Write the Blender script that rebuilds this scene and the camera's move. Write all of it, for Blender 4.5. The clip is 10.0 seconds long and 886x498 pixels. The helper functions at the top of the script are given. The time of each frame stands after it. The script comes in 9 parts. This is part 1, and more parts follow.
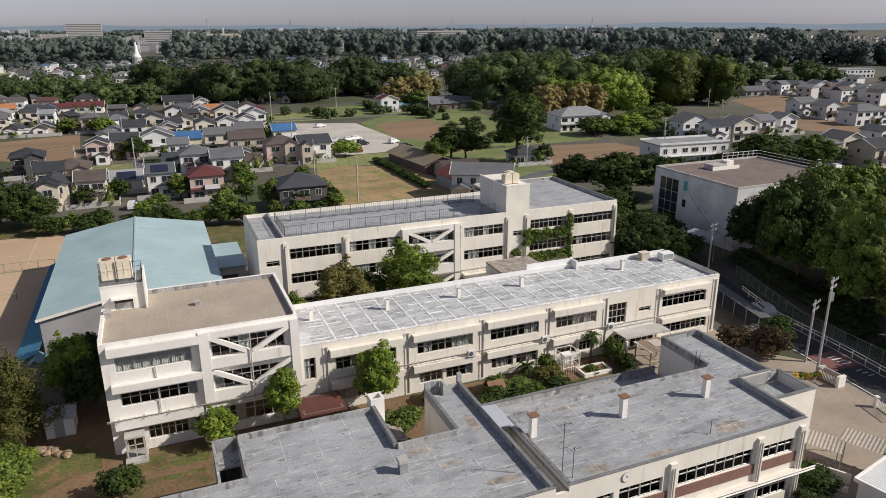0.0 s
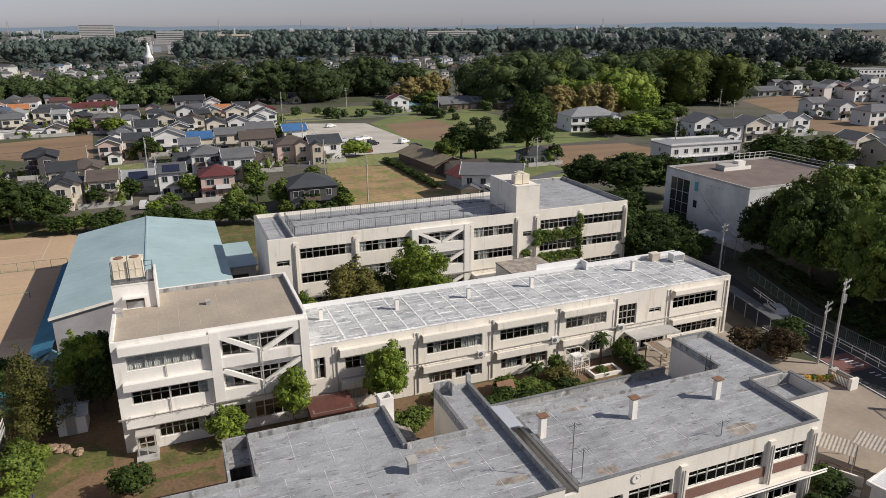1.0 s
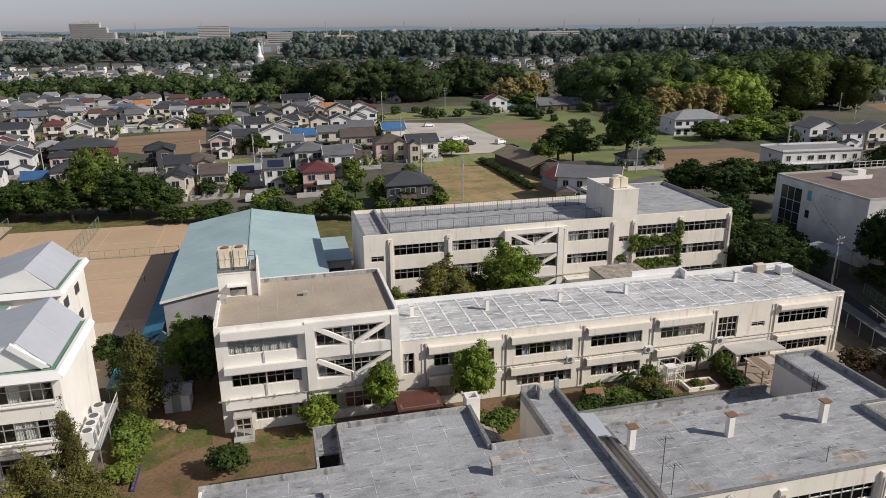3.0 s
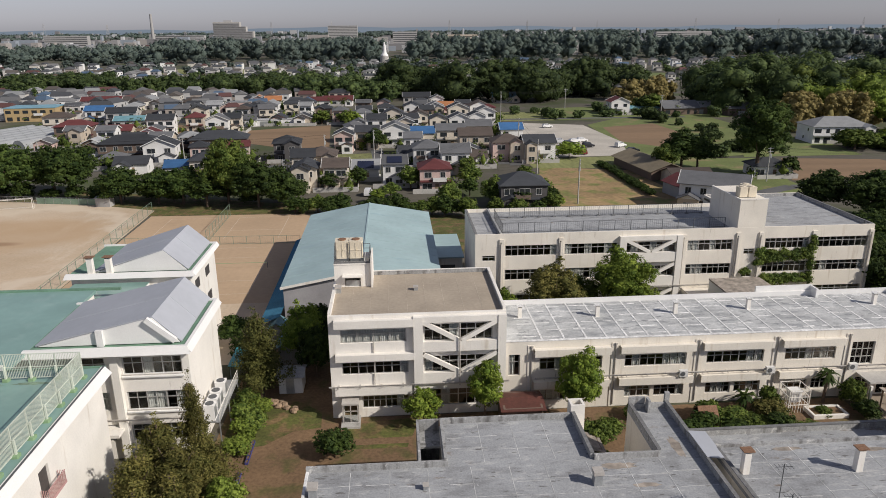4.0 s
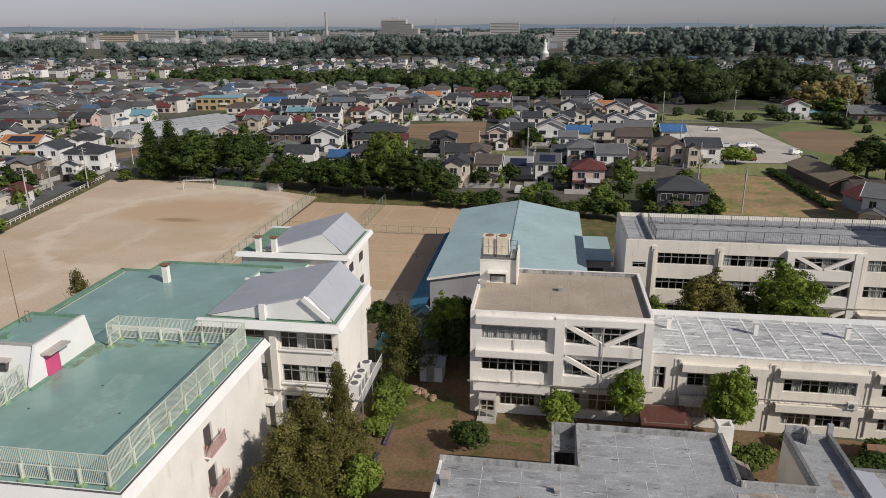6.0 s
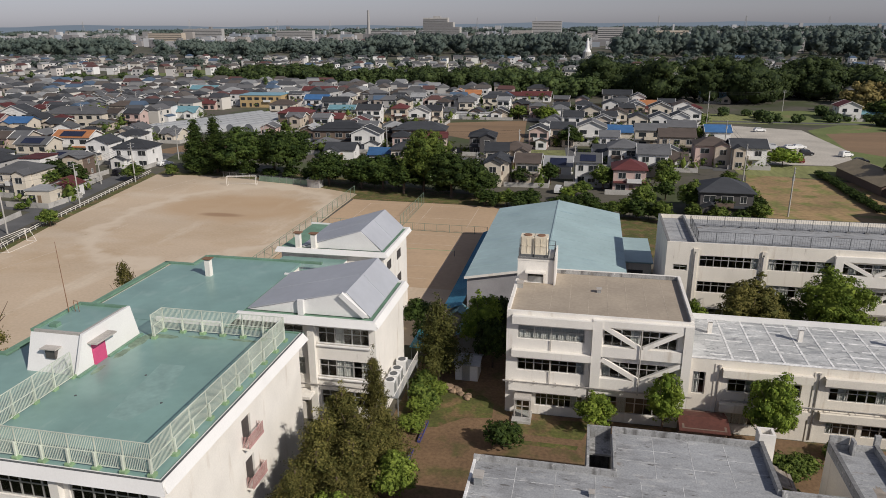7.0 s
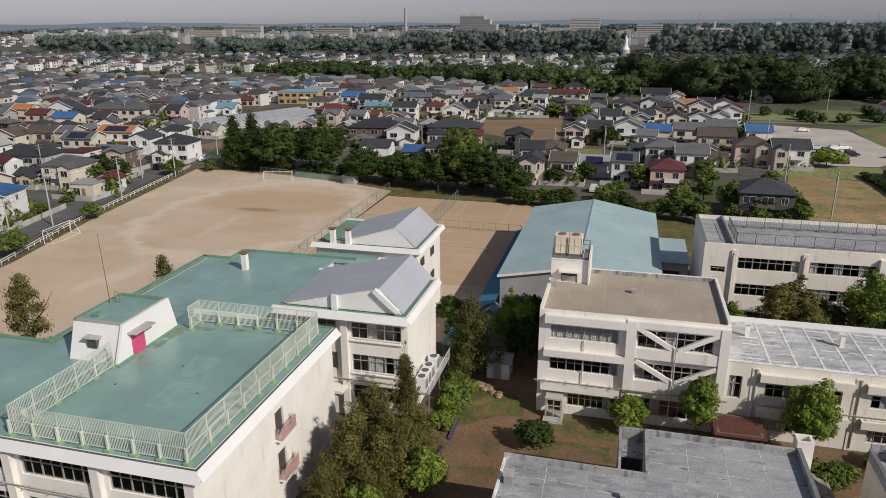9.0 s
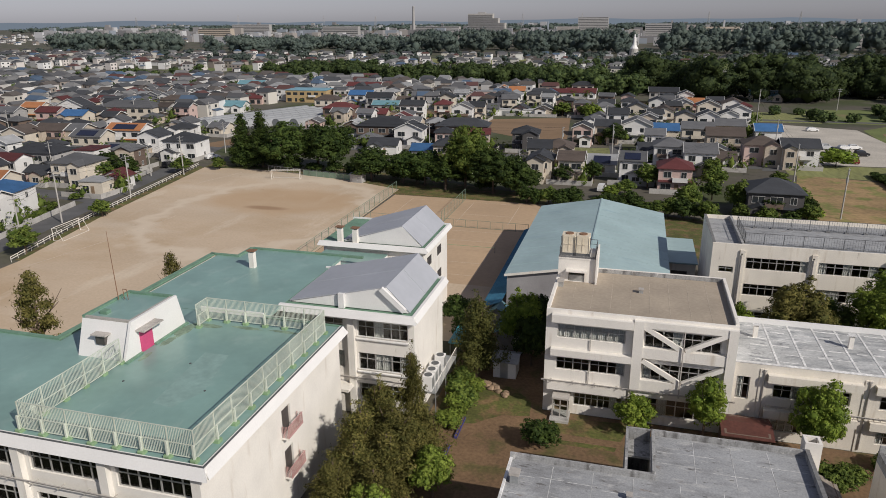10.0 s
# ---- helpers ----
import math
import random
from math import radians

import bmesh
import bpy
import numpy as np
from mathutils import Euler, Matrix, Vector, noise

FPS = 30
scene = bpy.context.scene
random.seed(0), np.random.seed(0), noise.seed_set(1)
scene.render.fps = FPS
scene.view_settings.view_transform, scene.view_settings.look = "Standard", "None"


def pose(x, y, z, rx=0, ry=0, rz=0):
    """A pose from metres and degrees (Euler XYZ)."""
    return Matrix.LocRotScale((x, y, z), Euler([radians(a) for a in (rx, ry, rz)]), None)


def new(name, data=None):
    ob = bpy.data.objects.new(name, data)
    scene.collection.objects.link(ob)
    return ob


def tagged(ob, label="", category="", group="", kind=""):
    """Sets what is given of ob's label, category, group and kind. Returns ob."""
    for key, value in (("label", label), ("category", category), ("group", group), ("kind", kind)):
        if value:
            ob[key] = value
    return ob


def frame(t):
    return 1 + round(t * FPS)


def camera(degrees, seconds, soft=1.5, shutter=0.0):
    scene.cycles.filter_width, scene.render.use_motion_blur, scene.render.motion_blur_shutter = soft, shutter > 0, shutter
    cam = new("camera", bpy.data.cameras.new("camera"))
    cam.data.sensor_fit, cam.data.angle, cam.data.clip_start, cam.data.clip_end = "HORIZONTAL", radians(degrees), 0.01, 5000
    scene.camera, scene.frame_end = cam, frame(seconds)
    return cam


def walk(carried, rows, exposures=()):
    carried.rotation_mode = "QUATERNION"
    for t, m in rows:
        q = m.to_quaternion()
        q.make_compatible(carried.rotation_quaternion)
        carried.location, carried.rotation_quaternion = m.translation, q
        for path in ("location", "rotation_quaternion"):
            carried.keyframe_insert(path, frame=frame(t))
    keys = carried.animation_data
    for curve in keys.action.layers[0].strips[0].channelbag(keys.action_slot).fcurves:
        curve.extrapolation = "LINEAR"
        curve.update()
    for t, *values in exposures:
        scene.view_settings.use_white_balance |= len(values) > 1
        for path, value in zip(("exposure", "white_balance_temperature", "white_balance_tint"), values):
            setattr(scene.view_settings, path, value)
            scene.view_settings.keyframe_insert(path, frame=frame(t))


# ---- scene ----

# The eye hovers over the school yard and pans; x runs along the school blocks, y away from the eye.
cam = camera(64.99, 10.0, soft=0.9)
EYE = (0.0, 0.0, 39.0)
PAN = [  # seconds, yaw to the left, pitch, roll
    (0.0, -22.44, -17.89, -0.26),
    (0.5, -22.10, -17.89, -0.32),
    (1.0, -21.60, -17.87, -0.35),
    (1.5, -20.97, -17.86, -0.39),
    (2.0, -19.50, -17.84, -0.42),
    (3.5, -9.09, -17.74, -0.53),
    (4.0, -4.01, -17.72, -0.43),
    (4.5, -0.25, -17.73, -0.39),
    (5.0, 3.32, -17.77, -0.42),
    (5.5, 6.24, -17.80, -0.45),
    (6.0, 8.65, -17.85, -0.41),
    (7.5, 12.99, -17.98, -0.41),
    (8.0, 13.86, -18.02, -0.42),
    (8.5, 14.46, -18.07, -0.41),
    (9.0, 14.80, -18.13, -0.41),
    (9.5, 15.09, -18.17, -0.41),
    (10.0, 15.41, -18.22, -0.36),
]


def aim(yaw, pitch, roll):
    return pose(*EYE, 0, 0, yaw) @ pose(0, 0, 0, 90 + pitch) @ pose(0, 0, 0, 0, 0, roll)


walk(cam, [(t, aim(y, p, r)) for t, y, p, r in PAN], exposures=[(0.0, 0.17), (2.0, 0.13), (4.5, -0.07), (7.5, -0.18), (10.0, -0.21)])

# Light: a clear morning, the sun to the right and a little behind the eye.
SUN = Vector((1.2, -0.72, 1.0)).normalized()
world = bpy.data.worlds.new("sky")
scene.world = world
world.use_nodes = True
wn = world.node_tree.nodes
sky = wn.new("ShaderNodeTexSky")
sky.sky_type, sky.sun_disc = "NISHITA", False
sky.sun_elevation = math.asin(SUN.z)
sky.sun_rotation = math.atan2(SUN.x, SUN.y)
sky.air_density, sky.dust_density, sky.ozone_density = 1.0, 0.55, 1.0
wn["Background"].inputs["Strength"].default_value = 0.066
haze = wn.new("ShaderNodeHueSaturation")
haze.inputs["Saturation"].default_value = 0.42
tone = wn.new("ShaderNodeMix")
tone.data_type, tone.blend_type = "RGBA", "MULTIPLY"
tone.inputs["Factor"].default_value = 1.0
tone.inputs["B"].default_value = (0.95, 0.965, 1.17, 1)
world.node_tree.links.new(sky.outputs[0], haze.inputs["Color"])
world.node_tree.links.new(haze.outputs[0], tone.inputs["A"])
world.node_tree.links.new(tone.outputs["Result"], wn["Background"].inputs["Color"])
sun = new("sun", bpy.data.lights.new("sun", "SUN"))
sun.data.energy, sun.data.angle, sun.data.color = 4.25, radians(0.6), (1.0, 0.935, 0.85)
sun.rotation_mode = "QUATERNION"
sun.rotation_quaternion = SUN.to_track_quat("Z", "Y")


# ---- materials ----
def material(name, base, rough=0.8, metal=0.0, grain=6.0, vary=0.12, patch=0.35, patch_vary=0.15, bump=0.15, streak=None, second=None, second_at=0.55,
             rand=0.0, island=0.0, stretch=(1, 1, 1), spec=0.5, marks=()):
    """A procedural surface: base colour broken at two scales, an optional second colour in patches or streaks, and fine relief."""
    m = bpy.data.materials.new(name)
    m.use_nodes = True
    nt = m.node_tree
    n, ln = nt.nodes, nt.links
    b = n["Principled BSDF"]
    b.inputs["Roughness"].default_value, b.inputs["Metallic"].default_value = rough, metal
    b.inputs["Specular IOR Level"].default_value = spec
    co = n.new("ShaderNodeTexCoord")
    mp = n.new("ShaderNodeMapping")
    mp.inputs["Scale"].default_value = stretch
    ln.new(co.outputs["Object"], mp.inputs["Vector"])

    def noise_node(scale, detail=4.0):
        t = n.new("ShaderNodeTexNoise")
        t.inputs["Scale"].default_value, t.inputs["Detail"].default_value = scale, detail
        ln.new(mp.outputs[0], t.inputs["Vector"])
        return t.outputs["Fac"]

    def ramp(fac, lo, hi, a, z):
        r = n.new("ShaderNodeMapRange")
        r.inputs["From Min"].default_value, r.inputs["From Max"].default_value = lo, hi
        r.inputs["To Min"].default_value, r.inputs["To Max"].default_value = a, z
        ln.new(fac, r.inputs["Value"])
        return r.outputs[0]

    def times(c, f):
        x = n.new("ShaderNodeMix")
        x.data_type, x.blend_type = "RGBA", "MULTIPLY"
        x.inputs["Factor"].default_value = 1.0
        ln.new(c, x.inputs["A"])
        ln.new(f, x.inputs["B"])
        return x.outputs["Result"]

    rgb = n.new("ShaderNodeRGB")
    rgb.outputs[0].default_value = (*base, 1)
    colour = rgb.outputs[0]
    fine = noise_node(grain, 5.0)
    if second:
        x = n.new("ShaderNodeMix")
        x.data_type = "RGBA"
        x.inputs["B"].default_value = (*second, 1)
        ln.new(colour, x.inputs["A"])
        if streak:
            ms = n.new("ShaderNodeMapping")
            ms.inputs["Scale"].default_value = streak
            ln.new(co.outputs["Object"], ms.inputs["Vector"])
            ts = n.new("ShaderNodeTexNoise")
            ts.inputs["Scale"].default_value, ts.inputs["Detail"].default_value = 1.0, 5.0
            ln.new(ms.outputs[0], ts.inputs["Vector"])
            fac = ts.outputs["Fac"]
        else:
            fac = noise_node(patch * 1.7, 6.0)
        ln.new(ramp(fac, second_at, second_at + 0.16, 0.0, 1.0), x.inputs["Factor"])
        colour = x.outputs["Result"]
    for tint, mscale, at, wide in marks:
        mm = n.new("ShaderNodeMapping")
        mm.inputs["Scale"].default_value = mscale
        mm.inputs["Location"].default_value = (7.3 * at, 3.1 * wide, 0)
        ln.new(co.outputs["Object"], mm.inputs["Vector"])
        tm = n.new("ShaderNodeTexNoise")
        tm.inputs["Scale"].default_value, tm.inputs["Detail"].default_value, tm.inputs["Roughness"].default_value = 1.0, 7.0, 0.62
        ln.new(mm.outputs[0], tm.inputs["Vector"])
        xm = n.new("ShaderNodeMix")
        xm.data_type = "RGBA"
        xm.inputs["B"].default_value = (*tint, 1)
        ln.new(colour, xm.inputs["A"])
        ln.new(ramp(tm.outputs["Fac"], at, at + wide, 0.0, 0.9), xm.inputs["Factor"])
        colour = xm.outputs["Result"]
    colour = times(colour, ramp(fine, 0.3, 0.7, 1 - vary, 1 + vary))
    colour = times(colour, ramp(noise_node(patch, 3.0), 0.3, 0.7, 1 - patch_vary, 1 + patch_vary))
    if rand:
        info = n.new("ShaderNodeObjectInfo")
        colour = times(colour, ramp(info.outputs["Random"], 0, 1, 1 - rand, 1 + rand))
    if island:
        geo = n.new("ShaderNodeNewGeometry")
        colour = times(colour, ramp(geo.outputs["Random Per Island"], 0, 1, 1 - island, 1 + island))
    ln.new(colour, b.inputs["Base Color"])
    if bump:
        bp = n.new("ShaderNodeBump")
        bp.inputs["Strength"].default_value, bp.inputs["Distance"].default_value = bump, 0.03
        ln.new(fine, bp.inputs["Height"])
        ln.new(bp.outputs[0], b.inputs["Normal"])
    return m


def leaf_material(name, base, warm, island=0.5):
    """Leaves: two greens mixed leaf by leaf, some light passing through."""
    m = bpy.data.materials.new(name)
    m.use_nodes = True
    n, ln = m.node_tree.nodes, m.node_tree.links
    b = n["Principled BSDF"]
    geo, info = n.new("ShaderNodeNewGeometry"), n.new("ShaderNodeObjectInfo")
    x = n.new("ShaderNodeMix")
    x.data_type = "RGBA"
    x.inputs["A"].default_value, x.inputs["B"].default_value = (*base, 1), (*warm, 1)
    oc, tn, ad = n.new("ShaderNodeTexCoord"), n.new("ShaderNodeTexNoise"), n.new("ShaderNodeMath")
    tn.inputs["Scale"].default_value, tn.inputs["Detail"].default_value = 0.55, 3.0
    ln.new(oc.outputs["Object"], tn.inputs["Vector"])
    sp = n.new("ShaderNodeMapRange")
    sp.inputs["From Min"].default_value, sp.inputs["From Max"].default_value = 0.35, 0.65
    sp.inputs["To Min"].default_value, sp.inputs["To Max"].default_value = -0.45, 0.45
    ln.new(tn.outputs["Fac"], sp.inputs["Value"])
    ad.operation, ad.use_clamp = "ADD", True
    ln.new(geo.outputs["Random Per Island"], ad.inputs[0])
    ln.new(sp.outputs[0], ad.inputs[1])
    ln.new(ad.outputs[0], x.inputs["Factor"])
    r = n.new("ShaderNodeMapRange")
    r.inputs["To Min"].default_value, r.inputs["To Max"].default_value = 0.75, 1.25
    ln.new(info.outputs["Random"], r.inputs["Value"])
    y = n.new("ShaderNodeMix")
    y.data_type, y.blend_type = "RGBA", "MULTIPLY"
    y.inputs["Factor"].default_value = 1.0
    ln.new(x.outputs["Result"], y.inputs["A"])
    ln.new(r.outputs[0], y.inputs["B"])
    ln.new(y.outputs["Result"], b.inputs["Base Color"])
    b.inputs["Roughness"].default_value = 0.7
    b.inputs["Specular IOR Level"].default_value = 0.15
    tr = n.new("ShaderNodeBsdfTranslucent")
    ln.new(y.outputs["Result"], tr.inputs["Color"])
    mx = n.new("ShaderNodeMixShader")
    mx.inputs[0].default_value = 0.16
    ln.new(b.outputs[0], mx.inputs[1])
    ln.new(tr.outputs[0], mx.inputs[2])
    ln.new(mx.outputs[0], n["Material Output"].inputs["Surface"])
    return m


def glass_material(name, tint=(0.9, 0.92, 0.92)):
    m = bpy.data.materials.new(name)
    m.use_nodes = True
    n, ln = m.node_tree.nodes, m.node_tree.links
    tr, gl, fr, mx = n.new("ShaderNodeBsdfTransparent"), n.new("ShaderNodeBsdfGlossy"), n.new("ShaderNodeFresnel"), n.new("ShaderNodeMixShader")
    tr.inputs["Color"].default_value = (*tint, 1)
    gl.inputs["Roughness"].default_value = 0.03
    fr.inputs["IOR"].default_value = 1.5
    ln.new(fr.outputs[0], mx.inputs[0])
    ln.new(tr.outputs[0], mx.inputs[1])
    ln.new(gl.outputs[0], mx.inputs[2])
    ln.new(mx.outputs[0], n["Material Output"].inputs["Surface"])
    return m


M = {}
M["cream"] = material("cream_paint", (0.75, 0.70, 0.615), 0.85, second=(0.61, 0.54, 0.445), streak=(1.6, 1.6, 0.16), second_at=0.59, grain=9, vary=0.05, patch_vary=0.07, marks=(((0.36, 0.31, 0.26), (2.6, 2.6, 0.3), 0.66, 0.08),))
M["white"] = material("white_paint", (0.79, 0.755, 0.695), 0.8, second=(0.63, 0.57, 0.49), streak=(1.2, 1.2, 0.2), second_at=0.60, grain=9, vary=0.04, patch_vary=0.06, marks=(((0.40, 0.35, 0.30), (2.2, 2.2, 0.25), 0.68, 0.08),))
M["bluewhite"] = material("new_white_paint", (0.76, 0.75, 0.73), 0.75, second=(0.70, 0.68, 0.65), streak=(1.2, 1.2, 0.2), second_at=0.70, grain=9, vary=0.03, patch_vary=0.04)
M["rooms"] = material("room_plaster", (0.30, 0.28, 0.25), 0.9)
M["floor_in"] = material("room_floor", (0.25, 0.17, 0.10), 0.6)
M["roof_grey"] = material("grey_waterproof_roof", (0.335, 0.343, 0.352), 0.8, grain=7, vary=0.14, patch=0.16, patch_vary=0.12, second=(0.262, 0.266, 0.272), streak=(0.5, 1.2, 1), second_at=0.48, bump=0.3, spec=0.25,
                          marks=(((0.43, 0.43, 0.425), (0.9, 2.2, 1), 0.55, 0.12), ((0.20, 0.155, 0.12), (0.3, 0.75, 1), 0.645, 0.06), ((0.13, 0.125, 0.12), (1.0, 3.6, 1), 0.615, 0.05), ((0.60, 0.60, 0.60), (5.0, 2.2, 1), 0.69, 0.03)))
M["roof_wing"] = material("weathered_roof_sheet", (0.49, 0.495, 0.49), 0.75, grain=6, vary=0.14, patch=0.3, patch_vary=0.16, second=(0.33, 0.34, 0.345), streak=(0.5, 1.3, 1), second_at=0.48, bump=0.3, spec=0.3,
                          marks=(((0.66, 0.66, 0.65), (0.6, 4.0, 1), 0.58, 0.08), ((0.22, 0.227, 0.233), (0.9, 2.6, 1), 0.575, 0.07)))
M["roof_seam"] = material("faint_roof_seam", (0.54, 0.54, 0.53), 0.85, grain=2, vary=0.3, patch=0.7, patch_vary=0.3)
M["seam"] = material("pale_roof_seam", (0.72, 0.715, 0.70), 0.8, grain=3, vary=0.25, patch=0.8, patch_vary=0.2)
M["roof_stain"] = material("rusty_roof_stain", (0.30, 0.26, 0.22), 0.9, grain=2.0, vary=0.3, patch=0.8, patch_vary=0.3)
M["roof_brown"] = material("tan_roof_sheet", (0.38, 0.32, 0.25), 0.85, grain=3.0, vary=0.08, patch=0.3, patch_vary=0.1)
M["tan_seam"] = material("tan_roof_seam", (0.44, 0.375, 0.30), 0.85, grain=2, vary=0.25, patch=0.6, patch_vary=0.2)
M["parapet"] = material("stained_parapet", (0.33, 0.33, 0.325), 0.9, second=(0.15, 0.145, 0.14), streak=(1.6, 1.6, 0.35), second_at=0.52, grain=7, vary=0.2, marks=(((0.52, 0.51, 0.49), (2.2, 2.2, 1.2), 0.6, 0.05), ((0.22, 0.165, 0.12), (0.9, 0.9, 2.0), 0.66, 0.05)))
M["parapet_dark"] = material("dark_parapet_cap", (0.17, 0.17, 0.17), 0.85, grain=4, vary=0.25)
M["green_roof"] = material("green_roof_coating", (0.215, 0.345, 0.31), 0.28, grain=1.5, vary=0.04, patch=0.22, patch_vary=0.12, second=(0.26, 0.38, 0.345), second_at=0.56, bump=0.04, marks=(((0.30, 0.42, 0.38), (0.5, 0.16, 1), 0.6, 0.1), ((0.13, 0.22, 0.19), (1.4, 1.1, 1), 0.70, 0.04)))
M["green_trim"] = material("darker_green_roof_edge", (0.155, 0.27, 0.19), 0.6, grain=3, vary=0.12, patch=0.6, patch_vary=0.15)
M["metal_roof"] = material("blue_grey_metal_roof", (0.40, 0.415, 0.45), 0.55, grain=1.2, vary=0.03, patch=0.2, patch_vary=0.05, bump=0.05)
M["gym_roof"] = material("pale_blue_gym_roof", (0.35, 0.465, 0.475), 0.55, grain=1.2, vary=0.04, patch=0.15, patch_vary=0.08, second=(0.305, 0.42, 0.45), streak=(0.12, 0.9, 1), second_at=0.58, bump=0.05)
M["gym_wall"] = material("grey_gym_cladding", (0.33, 0.32, 0.33), 0.75, grain=5, vary=0.05)
M["blue_sheet"] = material("blue_corrugated_sheet", (0.045, 0.16, 0.26), 0.65, grain=4, vary=0.15, spec=0.2)
M["teal_sheet"] = material("teal_corrugated_sheet", (0.07, 0.33, 0.38), 0.5, grain=4, vary=0.1)
M["alu"] = material("aluminium_window_frame", (0.55, 0.54, 0.52), 0.45, 0.6, vary=0.05, bump=0.0)
M["dark_frame"] = material("dark_window_frame", (0.10, 0.09, 0.085), 0.5, 0.3, bump=0.0)
M["curtain"] = material("white_curtain", (0.72, 0.71, 0.68), 0.9, stretch=(6, 6, 0.2), grain=2, vary=0.25, bump=0.5)
M["glass"] = glass_material("window_glass")
M["pipe"] = material("painted_pipe", (0.44, 0.41, 0.375), 0.6, vary=0.1)
M["rust"] = material("rusty_steel", (0.22, 0.12, 0.07), 0.85, grain=8, vary=0.3)
M["steel"] = material("galvanised_steel", (0.42, 0.43, 0.43), 0.5, 0.6, vary=0.1)
M["dark_steel"] = material("dark_grey_steel", (0.12, 0.125, 0.13), 0.6, 0.3, vary=0.1)
M["fence_green"] = material("pale_green_railing", (0.58, 0.62, 0.53), 0.55, vary=0.06)
M["fence_post"] = material("green_railing_footing", (0.24, 0.36, 0.20), 0.7, vary=0.1)
M["pink"] = material("magenta_steel_door", (0.60, 0.08, 0.20), 0.5, vary=0.04)
M["pinkrail"] = material("faded_pink_railing", (0.50, 0.30, 0.28), 0.7, vary=0.1)
M["tank"] = material("beige_water_tank", (0.72, 0.64, 0.50), 0.5, second=(0.50, 0.40, 0.28), streak=(3, 3, 0.4), second_at=0.60, vary=0.05)
M["concrete"] = material("weathered_concrete", (0.42, 0.405, 0.38), 0.9, second=(0.24, 0.23, 0.21), second_at=0.58, grain=6, vary=0.12)
M["red_shed"] = material("oxide_red_shed_roof", (0.10, 0.034, 0.025), 0.7, grain=3, vary=0.2)
M["clay"] = material("brown_brick_band", (0.20, 0.105, 0.08), 0.85, grain=10, vary=0.2)
M["sand"] = material("playground_sand", (0.545, 0.43, 0.31), 0.95, grain=2.2, vary=0.06, marks=(((0.47, 0.345, 0.22), (0.022, 0.035, 1), 0.50, 0.14), ((0.61, 0.51, 0.39), (0.16, 0.045, 1), 0.57, 0.12), ((0.43, 0.32, 0.215), (0.5, 0.3, 1), 0.64, 0.1)), patch=0.035, patch_vary=0.10, second=(0.58, 0.485, 0.375), streak=(0.02, 0.06, 1), second_at=0.50, bump=0.2)
M["court"] = material("tennis_court_clay", (0.47, 0.335, 0.215), 0.95, grain=1.2, vary=0.05, patch=0.05, patch_vary=0.10, bump=0.2)
M["worn_sand"] = material("worn_sand", (0.49, 0.36, 0.235), 0.95, grain=1.2, vary=0.06, patch=0.1, patch_vary=0.08)
M["lime"] = material("chalk_line", (0.585, 0.49, 0.385), 0.95, grain=2, vary=0.15)
M["grass"] = material("rough_grass", (0.088, 0.094, 0.022), 0.95, grain=3.0, vary=0.3, patch=0.35, patch_vary=0.3, second=(0.165, 0.108, 0.05), second_at=0.47, bump=0.6)
M["earth"] = material("bare_brown_earth", (0.175, 0.108, 0.058), 0.95, grain=3.0, vary=0.22, patch=0.25, patch_vary=0.2, second=(0.10, 0.088, 0.030), second_at=0.52, bump=0.5, marks=(((0.10, 0.065, 0.035), (2.4, 2.4, 1), 0.62, 0.06),))
# Street asphalt is coloured darker for tree shade, lane asphalt lighter for sun.
M["asphalt"] = material("asphalt", (0.042, 0.042, 0.044), 0.9, grain=8, vary=0.12, patch=0.2, patch_vary=0.2)
M["lane"] = material("sunlit_lane_asphalt", (0.105, 0.105, 0.106), 0.9, grain=8, vary=0.12, patch=0.2, patch_vary=0.2)
M["asphalt_red"] = material("red_road_surfacing", (0.17, 0.075, 0.065), 0.9, grain=8, vary=0.15)
M["road_white"] = material("road_paint", (0.65, 0.65, 0.63), 0.8, grain=6, vary=0.15)
M["pave"] = material("warm_concrete_paving", (0.32, 0.262, 0.205), 0.9, grain=2, vary=0.08, patch=0.2, patch_vary=0.15)
M["gravel"] = material("pale_gravel", (0.45, 0.415, 0.36), 0.95, grain=2, vary=0.15, patch=0.1, patch_vary=0.15)
M["town"] = material("town_ground", (0.098, 0.088, 0.068), 0.95, grain=0.6, vary=0.15, patch=0.02, patch_vary=0.2, second=(0.055, 0.068, 0.024), second_at=0.47)
M["field_brown"] = material("ploughed_field", (0.215, 0.140, 0.080), 0.95, grain=1.2, vary=0.12, patch=0.05, patch_vary=0.15, stretch=(0.3, 2.2, 1))
M["field_green"] = material("green_field", (0.135, 0.165, 0.05), 0.95, grain=1.2, vary=0.15, patch=0.06, patch_vary=0.2, second=(0.24, 0.18, 0.095), second_at=0.57)
M["field_straw"] = material("mown_straw_field", (0.30, 0.205, 0.10), 0.95, grain=1.0, vary=0.2, patch=0.12, patch_vary=0.2, second=(0.17, 0.18, 0.05), second_at=0.49)
M["field_lime"] = material("bright_grass_field", (0.205, 0.215, 0.08), 0.95, grain=1.0, vary=0.2, patch=0.1, patch_vary=0.2, stretch=(1, 0.2, 1))
M["plastic_sheet"] = material("greenhouse_film", (0.33, 0.34, 0.345), 0.35, grain=2, vary=0.06, patch=0.1, patch_vary=0.1)
M["bark"] = material("bark", (0.12, 0.085, 0.06), 0.95, grain=9, vary=0.3, bump=0.6)
M["wood"] = material("weathered_wood", (0.24, 0.17, 0.11), 0.85, grain=6, vary=0.2)
